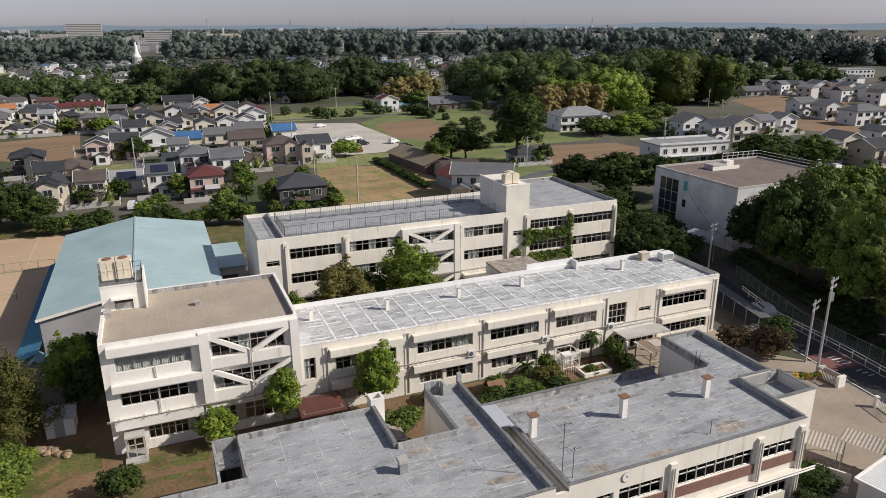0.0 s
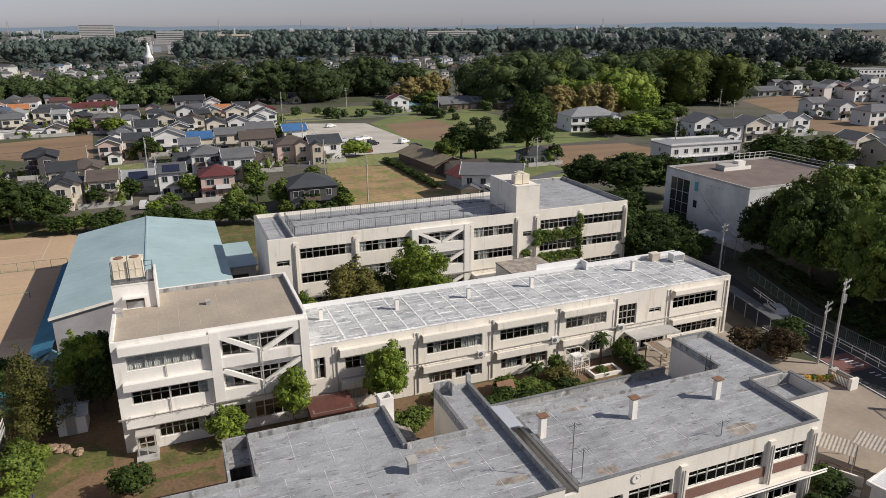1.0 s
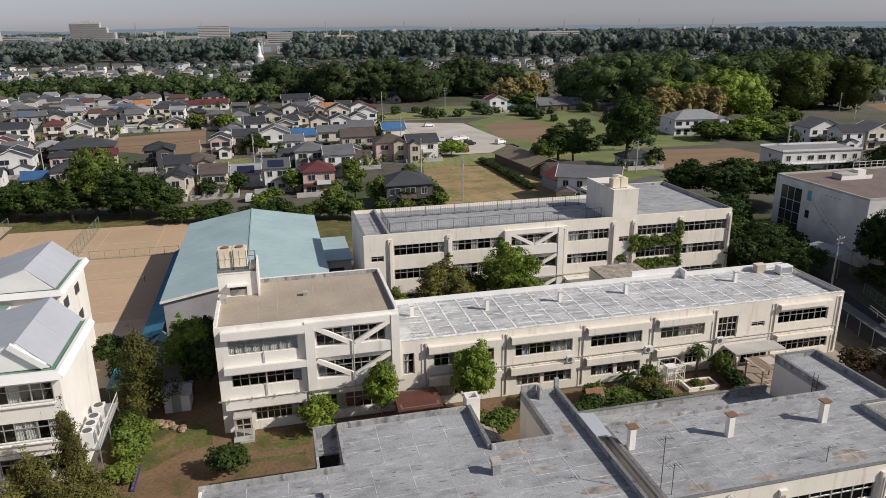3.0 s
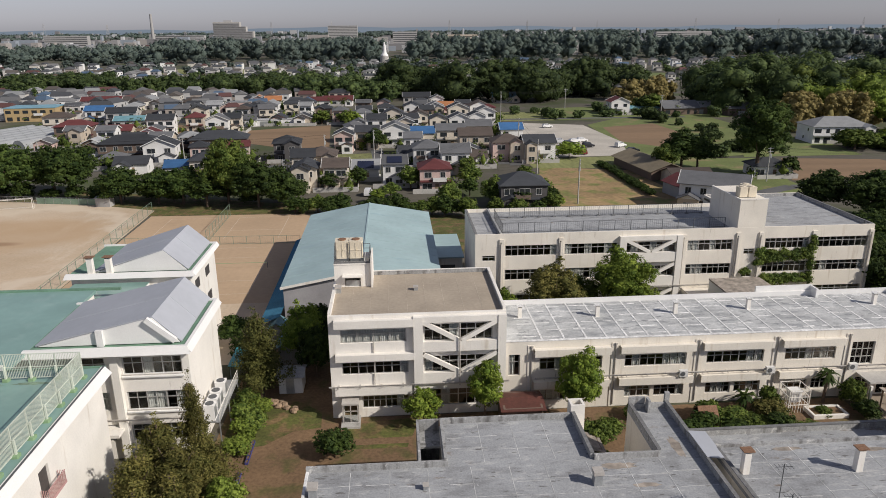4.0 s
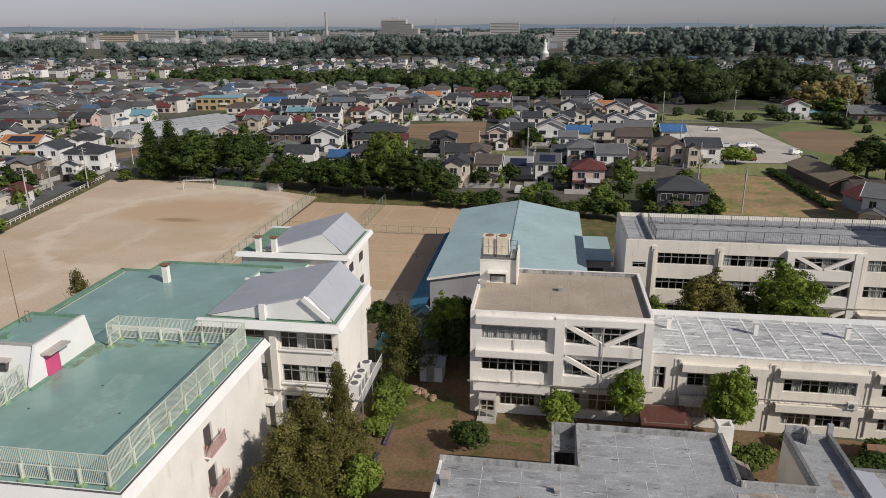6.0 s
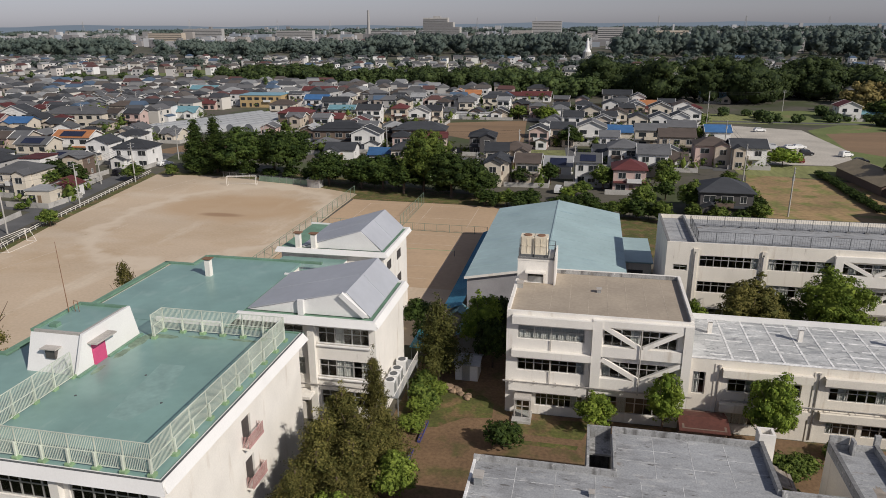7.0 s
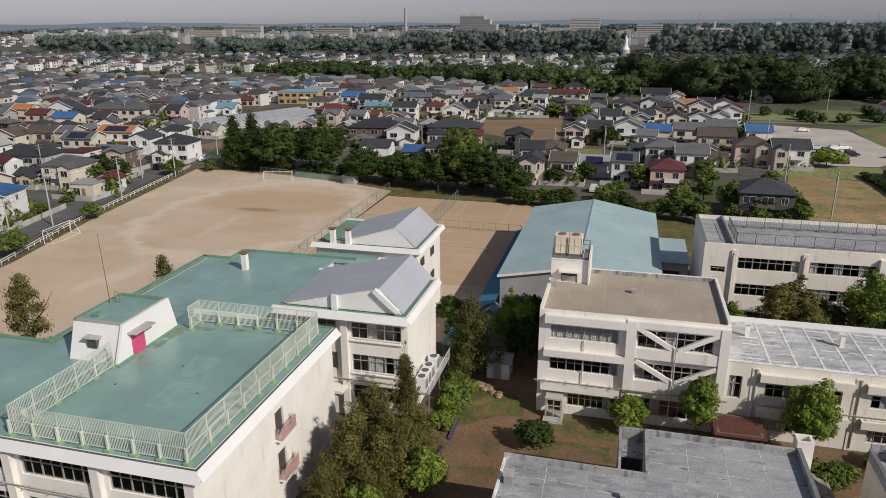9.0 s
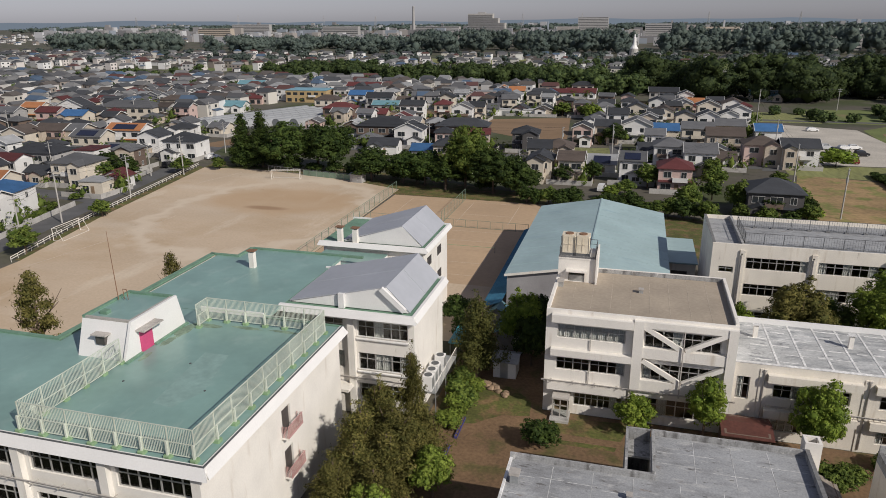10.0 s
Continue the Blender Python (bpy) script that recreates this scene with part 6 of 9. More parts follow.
WORDS = {"leaf_cedar": "dark olive green", "leaf_mid": "mid-green", "leaf_dark": "dark green", "leaf_olive": "olive green", "leaf_bright": "fresh green", "leaf_bamboo": "yellowish", "leaf_wood": "deep green", "leaf_fresh": "light green", "leaf_grove": "sunlit green", "leaf_pink": "magenta flowering", "leaf_red": "reddish-brown"}
SHAPES = {"broad": "broad-crowned leafy tree", "wide": "large spreading leafy tree", "cone": "pointed conifer", "plume": "ragged feathery conifer", "pine": "sparse layered pine", "shrub": "rounded clipped shrub"}
TN = [0]


def tree(x, y, h, r, kind="broad", mat="leaf_mid", where="standing in open ground", count=None, z=0.0):
    TN[0] += 1
    v = TN[0] % 3
    if kind in ("broad", "wide", "shrub"):
        leaf = max(0.11, 1.45 * math.hypot(x, y) / 1231)
        want = 13.9 * r * h * 0.35 / leaf ** 2
        count = min((900, 1350, 2000, 3000, 4500, 6700, 10000, 15000), key=lambda c: abs(math.log(c / want)))
    else:
        count = count or {"cone": 9000, "plume": 9000, "pine": 4000}[kind]
    full = {"broad": 3.9, "wide": 5.6, "cone": 2.5, "plume": 3.1, "pine": 3.2, "shrub": 5.0}[kind]
    name = "shrub" if kind == "shrub" else "tree"
    t = thing(name, f"{WORDS[mat]} {SHAPES[kind]} {where}", name, x, y, z, TN[0] * 77 % 360)
    t.scale = (r / full, r / full, h / 10.0)
    if kind != "shrub":
        part("trunk", STEM[v] if kind in ("plume", "cone") else TRUNK[v], None, t)
    else:
        part("stem", TRUNK[v], None, t).scale = (0.6, 0.6, 0.7)
    part("crown", crown(kind, v, mat, count), None, t)
    return t


# round the school
for x, y, h, r in ((-20.5, 47.4, 8.8, 3.9), (-18.0, 48.6, 8.6, 3.8), (-19.6, 50.6, 9.6, 3.5), (-18.4, 55.4, 10.9, 2.1), (-16.4, 51.2, 8.2, 3.0), (-20.9, 42.4, 7.0, 2.8), (-20.4, 52.2, 8.8, 2.6)):
    tree(x, y, h, r, "plume", "leaf_olive", "beside the green-roofed block", 16000)
for x, y, h, r in ((-19.7, 44.6, 7.4, 3.4), (-17.6, 46.2, 7.8, 3.4), (-17.6, 42.8, 6.6, 3.0), (-20.3, 48.6, 8.0, 3.0), (-16.6, 49.4, 7.4, 2.8)):
    tree(x, y, h, r, "plume", "leaf_olive", "beside the green-roofed block", 13000)
tree(-14.2, 47.6, 5.6, 1.9, "broad", "leaf_fresh", "below the conifers", 7000)
tree(-17.6, 41.4, 5.6, 2.3, "broad", "leaf_fresh", "below the conifers", 7000)
tree(-15.3, 69.9, 10.8, 3.5, "plume", "leaf_cedar", "beside the three-storey block", 13000)
tree(-15.9, 72.2, 8.8, 2.8, "plume", "leaf_cedar", "beside the three-storey block", 9000)
# One tree's sunlit top and shaded foot, split into bright and dark trees.
tree(-11.2, 76.6, 8.9, 3.0, "broad", "leaf_bright", "behind the three-storey block", 11000)
tree(-9.7, 74.0, 7.0, 2.4, "wide", "leaf_dark", "beside the three-storey block", 6000)
tree(-9.8, 79.5, 7.4, 2.6, "wide", "leaf_dark", "behind the three-storey block", 6000)
tree(-6.4, 57.8, 3.4, 2.0, "shrub", "leaf_dark", "on the lawn", 5000)
for x, y, h, r, m in ((34.5, 146.5, 4.2, 2.4, "leaf_mid"), (36.2, 150.0, 3.0, 2.0, "leaf_bright"), (35.6, 154.0, 4.0, 2.2, "leaf_dark"), (36.5, 159.0, 3.0, 2.2, "leaf_mid"), (22.0, 146.5, 3.6, 2.2, "leaf_mid"), (26.5, 145.0, 3.8, 2.4, "leaf_mid"), (31.0, 144.6, 3.0, 2.0, "leaf_dark"), (36.4, 166.0, 3.4, 2.4, "leaf_mid"), (35.8, 174.0, 3.0, 2.2, "leaf_bright"), (35.0, 183.0, 3.4, 2.2, "leaf_mid"), (18.0, 163.0, 4.4, 2.4, "leaf_dark"), (-1.0, 163.0, 4.0, 2.4, "leaf_mid"), (-4.0, 158.0, 3.4, 2.2, "leaf_bright")):
    tree(x, y, h, r, "broad", m, "in a garden behind the school", 3000)
tree(35.0, 150.8, 2.6, 1.3, "shrub", "leaf_pink", "beside the dark house", 2200)
tree(2.3, 62.6, 4.4, 2.1, "broad", "leaf_bright", "before the three-storey block", 10000)
tree(8.6, 62.4, 7.2, 1.95, "broad", "leaf_bright", "before the three-storey block", 11000)
tree(18.4, 62.4, 8.2, 2.6, "broad", "leaf_bright", "before the two-storey wing", 12000)
tree(20.6, 84.5, 10.0, 4.3, "broad", "leaf_olive", "between the school blocks", 14000)
tree(29.8, 84.8, 11.2, 4.6, "broad", "leaf_bright", "between the school blocks", 15000)
tree(25.0, 86.5, 7.0, 3.0, "broad", "leaf_mid", "between the school blocks")
tree(13.5, 83.0, 7.2, 2.4, "broad", "leaf_bright", "between the school blocks")
for x, y, h, r, m in ((-15.3, 61.0, 1.7, 1.2, "leaf_fresh"), (-15.0, 63.4, 2.4, 1.5, "leaf_mid"), (-14.8, 65.8, 2.4, 1.5, "leaf_fresh"), (-16.2, 64.6, 2.5, 1.6, "leaf_mid"), (-15.8, 58.9, 2.0, 1.4, "leaf_fresh"), (-15.9, 62.4, 2.2, 1.4, "leaf_fresh"), (-16.4, 67.2, 2.4, 1.6, "leaf_mid")):
    tree(x, y, h, r, "shrub", m, "in a rough hedge by the lawn")
for x, y, h, r, m in ((24.3, 62.2, 1.8, 1.35, "leaf_mid"), (31.8, 61.4, 2.4, 1.5, "leaf_mid"), (30.4, 59.6, 2.0, 1.8, "leaf_dark"), (33.3, 58.2, 1.5, 1.9, "leaf_dark"), (35.6, 58.8, 1.8, 1.9, "leaf_mid"), (37.9, 58.4, 2.2, 1.9, "leaf_dark"),
                      (38.2, 60.6, 2.3, 1.9, "leaf_olive"), (38.9, 62.8, 3.2, 1.1, "leaf_mid"), (34.2, 60.2, 1.6, 2.0, "leaf_mid"), (36.2, 56.8, 1.5, 2.0, "leaf_mid"), (32.0, 56.6, 1.5, 2.2, "leaf_bright"), (29.4, 56.0, 1.6, 1.8, "leaf_mid"), (40.6, 57.6, 1.3, 1.7, "leaf_mid"), (48.6, 63.2, 3.0, 1.2, "leaf_mid"), (44.2, 61.2, 0.9, 1.0, "leaf_mid"), (42.3, 56.4, 1.4, 1.4, "leaf_mid"), (45.0, 57.0, 1.3, 1.3, "leaf_dark"), (28.2, 58.4, 1.7, 1.5, "leaf_dark"), (34.4, 55.6, 1.0, 1.6, "leaf_mid"), (38.6, 55.6, 1.0, 1.6, "leaf_mid"),
                      (16.2, 55.6, 3.0, 1.7, "leaf_mid"), (18.4, 57.2, 3.2, 1.8, "leaf_mid"), (17.6, 53.6, 2.6, 1.6, "leaf_bright"), (15.8, 58.6, 2.4, 1.5, "leaf_mid"), (20.6, 58.8, 2.2, 1.5, "leaf_mid"), (17.0, 50.4, 1.8, 1.4, "leaf_mid"), (48.0, 60.0, 2.2, 1.4, "leaf_dark"), (47.8, 62.4, 3.6, 1.3, "leaf_mid")):
    tree(x, y, h, r, "shrub", m, "clipped in the school garden", 2600)
for x, y, h, r in ((30.6, 32.8, 2.2, 1.6), (35.4, 32.4, 2.4, 1.7), (38.6, 32.0, 2.2, 1.5), (42.6, 33.0, 2.0, 1.7), (46.6, 33.2, 2.0, 1.5), (49.2, 34.6, 2.4, 1.9), (50.8, 36.4, 1.8, 1.4)):
    tree(x, y, h, r, "shrub", "leaf_dark", "before the front block", 3500)
# the playground's trees
for x, y, h, r, k, m in ((-105.5, 172.5, 14.5, 4.4, "cone", "leaf_dark"), (-100.0, 173.0, 15.0, 4.4, "cone", "leaf_dark"), (-91.0, 172.0, 13.2, 8.0, "wide", "leaf_dark"), (-79.0, 173.0, 13.0, 7.4, "wide", "leaf_dark"), (-84.5, 176.0, 12.0, 6.0, "broad", "leaf_dark"),
                         (-64.0, 163.8, 8.6, 6.0, "wide", "leaf_dark"), (-55.0, 162.6, 8.6, 5.2, "wide", "leaf_dark"), (-49.0, 161.2, 9.2, 5.6, "wide", "leaf_dark"), (-38.5, 160.5, 15.6, 6.6, "wide", "leaf_mid"), (-31.0, 157.0, 11.6, 6.6, "wide", "leaf_dark"), (-25.0, 156.5, 8.6, 5.2, "wide", "leaf_dark"), (-43.0, 158.5, 8.0, 4.6, "broad", "leaf_dark"),
                         (-110.5, 167.5, 3.6, 2.2, "shrub", "leaf_mid"), (-106.8, 117.5, 3.8, 2.2, "broad", "leaf_mid"), (-117.4, 160.5, 4.6, 2.9, "broad", "leaf_mid"), (-102.6, 93.5, 5.0, 2.8, "broad", "leaf_mid")):
    tree(x, y, h, r, k, m, "along the playground")
for i in range(14):
    tree(-108 + 6.2 * i, 173.5 - 1.0 * i + (i % 3), 3.0 + (i % 4) * 0.6, 2.7, "shrub", "leaf_dark", "under the playground trees", 1600)
R = random.Random(11)
for i in range(16):
    tree(-22 + i * 2.5, 150.5 - i * 0.45 + R.uniform(-1, 1), R.uniform(2.6, 5.0), R.uniform(2.0, 3.0), R.choice(("shrub", "broad", "shrub")), R.choice(("leaf_mid", "leaf_dark", "leaf_dark")), "in the hedge behind the gymnasium", 2600)
tree(-21.0, 83.0, 4.6, 2.2, "broad", "leaf_dark", "beside the white block")
tree(-18.4, 78.2, 5.0, 2.2, "broad", "leaf_dark", "beside the white block")
tree(-54.6, 70.0, 11.6, 2.0, "pine", "leaf_olive", "at the edge of the playground", 5000)
tree(-61.9, 56.0, 13.2, 3.1, "pine", "leaf_olive", "at the edge of the playground", 6500)
# east of the school
# Some get leaf_fresh so their shaded side reads as sunlit.
# Trees at y 32 and 41 are unseen, added to shade the street.
for x, y, h, r, m in ((95, 77, 18.0, 8.2, "leaf_mid"), (106, 78, 18.6, 8.8, "leaf_mid"), (118, 82, 15.2, 8.6, "leaf_mid"), (96, 66, 15.5, 7.4, "leaf_fresh"), (106, 66, 16.0, 8.0, "leaf_fresh"), (88.5, 72, 17.0, 6.6, "leaf_dark"), (87.5, 61, 16.5, 6.6, "leaf_mid"), (87, 51, 12.5, 6.4, "leaf_fresh"), (86, 41, 12.5, 6.2, "leaf_dark"), (92, 84, 12.0, 5.6, "leaf_dark"), (98, 55, 13.0, 7.0, "leaf_mid"), (122, 71, 15.0, 8.6, "leaf_fresh"), (84, 32, 11.0, 5.8, "leaf_dark"), (131, 84, 13.0, 8.5, "leaf_mid")):
    tree(x, y, h, r, "wide", m, "shading the street", 14000)
for x, y, h, r, m in ((79, 99, 7.4, 5.4, "leaf_dark"), (84, 112, 7.0, 5.0, "leaf_dark"), (78, 119, 7.0, 5.0, "leaf_dark"), (89, 119, 6.6, 4.6, "leaf_dark"), (72, 113, 6.0, 4.0, "leaf_dark"), (81, 90, 6.0, 4.2, "leaf_dark"), (85, 100, 6.0, 4.4, "leaf_dark"), (76, 106, 7.0, 5.0, "leaf_dark"), (99, 131, 11.5, 8.0, "leaf_dark"), (108, 128, 10.5, 6.5, "leaf_dark"), (92, 140, 9.5, 6.0, "leaf_dark"), (71.5, 92, 7.0, 4.4, "leaf_dark"), (73.4, 84.5, 7.4, 4.0, "leaf_dark"), (72.5, 98.5, 8.4, 4.4, "leaf_dark"), (77, 92.5, 8.0, 4.6, "leaf_dark"), (160, 146, 10.0, 9.0, "leaf_dark"), (172, 140, 9.0, 7.0, "leaf_mid")):
    tree(x, y, h, r, "wide", m, "among the buildings")
tree(66.4, 55.8, 4.2, 2.7, "shrub", "leaf_red", "beside the gate", 9000)
tree(63.5, 59.0, 3.6, 2.4, "shrub", "leaf_red", "beside the gate", 6000)
tree(69.0, 57.5, 3.4, 2.2, "shrub", "leaf_dark", "beside the gate", 5000)
tree(70.5, 59.0, 3.8, 2.4, "shrub", "leaf_dark", "beside the gate", 4000)
# Dark shrubs added to fill the black void behind the street fence.
for x, y, h, r in ((82.5, 60.5, 2.4, 2.4), (84.5, 64.5, 2.8, 2.6), (86.0, 69.0, 2.6, 2.6), (87.5, 73.5, 3.0, 2.8), (88.6, 78.5, 3.0, 2.8), (90.0, 83.5, 2.8, 2.8), (81.6, 55.5, 2.4, 2.3), (80.8, 50.5, 2.2, 2.2), (86.8, 60.0, 3.0, 2.8), (90.5, 66.5, 3.0, 3.0)):
    tree(x, y, h, r, "shrub", "leaf_dark", "added to fill the dark behind the street fence", 2600)
tree(74.5, 45.0, 1.6, 1.3, "shrub", "leaf_bright", "beside the gate", 2500)
# behind the school
for x, y, h, r, k, m in ((97, 178, 21.0, 8.4, "broad", "leaf_dark"), (80, 187, 12.0, 6.2, "broad", "leaf_dark"), (86, 190, 10.0, 5.0, "broad", "leaf_dark"), (74, 184, 8.0, 4.0, "broad", "leaf_mid"), (54, 210, 5.6, 4.8, "shrub", "leaf_bright"), (105, 176, 6.0, 3.0, "broad", "leaf_dark"), (28, 150, 6.0, 3.4, "broad", "leaf_dark"), (22, 153, 7.0, 3.0, "broad", "leaf_mid"), (12, 152, 6.0, 3.0, "broad", "leaf_mid"),
                         (4, 172, 6.0, 3.4, "broad", "leaf_mid"), (-9, 176, 5.4, 2.6, "broad", "leaf_dark"), (19, 172, 6.4, 3.0, "broad", "leaf_mid"), (20, 186, 5.4, 2.8, "broad", "leaf_mid"), (-6, 232, 7.0, 4.0, "broad", "leaf_dark"), (-16, 172, 5.0, 2.8, "broad", "leaf_dark"), (120, 320, 9.0, 5.5, "broad", "leaf_mid"), (116, 322, 8.0, 5.0, "broad", "leaf_dark"), (-205, 262, 8, 5, "broad", "leaf_bright"), (-215, 260, 6, 4, "broad", "leaf_bright"), (-132, 146, 6.0, 4.0, "broad", "leaf_mid"), (-136, 154, 6.5, 4.5, "broad", "leaf_dark"), (-142, 150, 6.0, 4.0, "broad", "leaf_dark"),
                         (-20, 296, 6, 4, "broad", "leaf_mid"), (-16, 290, 7, 4, "broad", "leaf_bright"), (-30, 300, 6, 4, "broad", "leaf_mid"), (150, 216, 7, 7, "wide", "leaf_mid"), (166, 216, 7, 8, "wide", "leaf_bright"), (180, 226, 8, 8, "wide", "leaf_mid"), (196, 236, 8, 7, "wide", "leaf_mid"), (186, 262, 15, 8, "wide", "leaf_bright"), (192, 250, 13, 7, "wide", "leaf_bright")):
    tree(x, y, h, r, k, m, "among gardens and fields", 3600)


for nm, blobs in IVY:
    part(nm, leaf_mesh("ivy", M["leaf_mid"], blobs, 130 * len(blobs), 0.11, 3), None, rear, "green climbing ivy")


# ---- woods, too many trees to count ----
def woods(name, label, spots, mat, leaves, size):
    """Many trees as one mass: each a dome of leaf masses over a body that reaches the ground."""
    b = []
    for x, y, h, r in spots:
        q = random.Random(int(x * 7 + y * 13))
        b.append((x, y, h * 0.36, r * 0.78, h * 0.38))
        b.append((x, y, h - min(0.62 * r, 0.4 * h), r * 0.62, min(0.6 * r, 0.4 * h)))
        lobes = (5 if size > 0.7 else 6) if h > 10 else 4
        for i in range(lobes):
            a, k = i * 6.28 / lobes + q.random(), q.uniform(0.34, 0.52)
            z = h * (0.55 + 0.34 * q.random()) - 0.2 * r * k
            b.append((x + r * 0.6 * math.cos(a), y + r * 0.6 * math.sin(a), z, r * k, min(r * k * 0.8, h * 0.3)))
    far = size > 0.7
    me = clump_mesh(name, M[mat], b, leaves * len(spots), size, len(spots), 0.27 if far else 0.3, 16 if far else 22, (5, 3) if far else (6, 4), 0.82 if far else 0.86, ragged=0.14 if far else 0.3, bodies=2 if size > 1.3 else 1, calm=0.85 if far else 0.4)
    return tagged(new(name, me), label, "woods", kind="stuff")


R = random.Random(21)


def band(pts, depth, n, h0, h1, r0, r1):
    """Tree places along a line, scattered over a depth behind it."""
    out = []
    for i in range(n):
        k = R.random() * (len(pts) - 1)
        a, b = pts[int(k)], pts[int(k) + 1]
        s = k - int(k)
        out.append((a[0] + (b[0] - a[0]) * s + R.uniform(-4, 4), a[1] + (b[1] - a[1]) * s + depth * R.random(), R.uniform(h0, h1), R.uniform(r0, r1)))
    return out


def thinned(spots):
    """Clearings in the ridge: west of the town, before the hollow, round the statue."""
    out = []
    for x, y, h, r in spots:
        a = math.degrees(math.atan2(x, y))
        if a < -43.5 or -35.4 < a < -33.6 or -1.0 < a < 1.5:
            continue
        k = 0.88 if -33.6 < a < -17.5 else (1.15 if a < -35 else (1.35 if a > 1.5 else 1.22))
        out.append((x, y, h * k, r))
    return out


woods("grove", "dark belt of woodland behind the houses", band([(0, 392), (50, 374), (100, 370), (150, 380)], 55, 46, 12, 22, 6.5, 12), "leaf_wood", 2400, 0.44)
woods("grove", "lower end of the dark woodland belt", band([(-62, 398), (-30, 388), (0, 388)], 50, 30, 8, 15, 5, 8), "leaf_wood", 1400, 0.44)
woods("grove", "dark belt of woodland across the town", band([(-260, 455), (-180, 450), (-100, 440), (-40, 420)], 45, 84, 7, 13, 5, 9), "leaf_wood", 900, 0.5)
woods("grove", "tall mixed woodland beyond the fields", band([(150, 300), (190, 295), (230, 285), (262, 290)], 75, 52, 15, 27, 8, 13), "leaf_wood", 2400, 0.46)
woods("grove", "sunlit tall trees at the wood's edge", band([(160, 300), (235, 275), (268, 300)], 40, 18, 16, 26, 7, 11), "leaf_grove", 1800, 0.44)
woods("grove", "tall trees closing the wood", band([(228, 268), (262, 266), (280, 284)], 36, 18, 19, 28, 7.5, 11), "leaf_grove", 1800, 0.44)
woods("hedges", "bushy orchard hedge below the farmhouse", band([(152, 211), (166, 208), (182, 206)], 12, 18, 2, 4.6, 2.4, 4.4), "leaf_mid", 700, 0.34)
woods("hedges", "overgrown bushes beside the ploughed fields", band([(136, 158), (150, 152), (172, 152)], 8, 12, 1.6, 4, 1.6, 3.2), "leaf_wood", 600, 0.32)
woods("grove", "fresh green trees at the wood's edge", band([(172, 286), (205, 264), (215, 275)], 25, 9, 13, 20, 6, 8.5), "leaf_fresh", 1500, 0.42)
woods("bamboo_grove", "yellowing bamboo grove at the wood's edge", band([(148, 252), (172, 250), (186, 262)], 14, 40, 9, 15, 2.2, 3.6), "leaf_bamboo", 700, 0.42)
woods("bamboo_grove", "yellowing bamboo grove beside farm sheds", band([(112, 335), (134, 338)], 14, 22, 10, 16, 2.2, 3.6), "leaf_bamboo", 700, 0.45)
woods("grove", "dark woodland beyond the brown fields", band([(300, 345), (360, 330), (430, 330)], 60, 50, 8, 16, 6, 9), "leaf_wood", 600, 0.7)
woods("forest", "distant wooded ridge", thinned(band([(-1000, 760), (-700, 800), (-420, 840), (-150, 860), (100, 880), (350, 860), (620, 800), (900, 640)], 260, 600, 13, 24, 9, 16)), "leaf_hazed", 290, 0.95)
woods("forest", "distant wooded slope", band([(420, 560), (560, 500), (700, 420)], 80, 80, 14, 24, 9, 14), "leaf_hazed", 360, 0.95)
woods("forest", "far wooded skyline", band([(-2600, 2200), (-1200, 2500), (0, 2700), (1200, 2500), (2600, 2000)], 1500, 900, 12, 24, 20, 45), "leaf_hazed", 60, 3.0)
woods("hedges", "low hedges and bushes about the fields", band([(48, 306), (80, 300), (112, 302), (150, 300)], 30, 16, 1.6, 4.6, 1.6, 3.6), "leaf_wood", 480, 0.42)
woods("hedges", "bushes along field edges", band([(80, 205), (92, 203), (98, 204)], 8, 9, 1.6, 4, 1.4, 3.0), "leaf_wood", 480, 0.36)
woods("hedges", "bushes behind the farm houses", band([(112, 210), (116, 250), (112, 290)], 14, 18, 2, 5, 1.6, 3.2), "leaf_wood", 420, 0.36)
woods("garden_trees", "scattered garden trees among the far houses", band([(-520, 260), (-300, 320), (-140, 400), (-20, 540), (120, 600), (330, 470), (480, 300)], 190, 300, 3, 8, 2, 4.6), "leaf_wood", 150, 0.72)
woods("garden_trees", "scattered trees between the far fields", band([(-800, 560), (-400, 600), (0, 620), (400, 600), (640, 500)], 240, 380, 4, 10, 4, 8), "leaf_hazed", 150, 1.1)


# ---- the town ----
M["pane_dark"] = material("house_window_glass", (0.03, 0.035, 0.04), 0.08, bump=0.0, vary=0.02)
M["win_frame"] = material("house_window_frame", (0.55, 0.54, 0.52), 0.5, bump=0.0)
M["solar"] = material("solar_panel", (0.02, 0.025, 0.05), 0.15, bump=0.0)
WINM = {}


def window_ring(xs, zs, y0=-0.07, y1=0.03):
    """A window frame with a mullion, as one closed mesh round two openings."""
    ids, vs, fs = {}, [], []

    def vid(i, j, k):
        if (i, j, k) not in ids:
            ids[(i, j, k)] = len(vs)
            vs.append((xs[i], (y0, y1)[k], zs[j]))
        return ids[(i, j, k)]

    def solid(i, j):
        return 0 <= i < 5 and 0 <= j < 3 and not (j == 1 and i in (1, 3))

    for i in range(5):
        for j in range(3):
            if solid(i, j):
                c = ((i, j), (i + 1, j), (i + 1, j + 1), (i, j + 1))
                fs.append([vid(*q, 0) for q in c])
                for (p, q), (di, dj) in zip(zip(c, c[1:] + c[:1]), ((0, -1), (1, 0), (0, 1), (-1, 0))):
                    if not solid(i + di, j + dj):
                        fs.append([vid(*p, 1), vid(*q, 1), vid(*q, 0), vid(*p, 0)])
    return Geo().add(vs, fs)


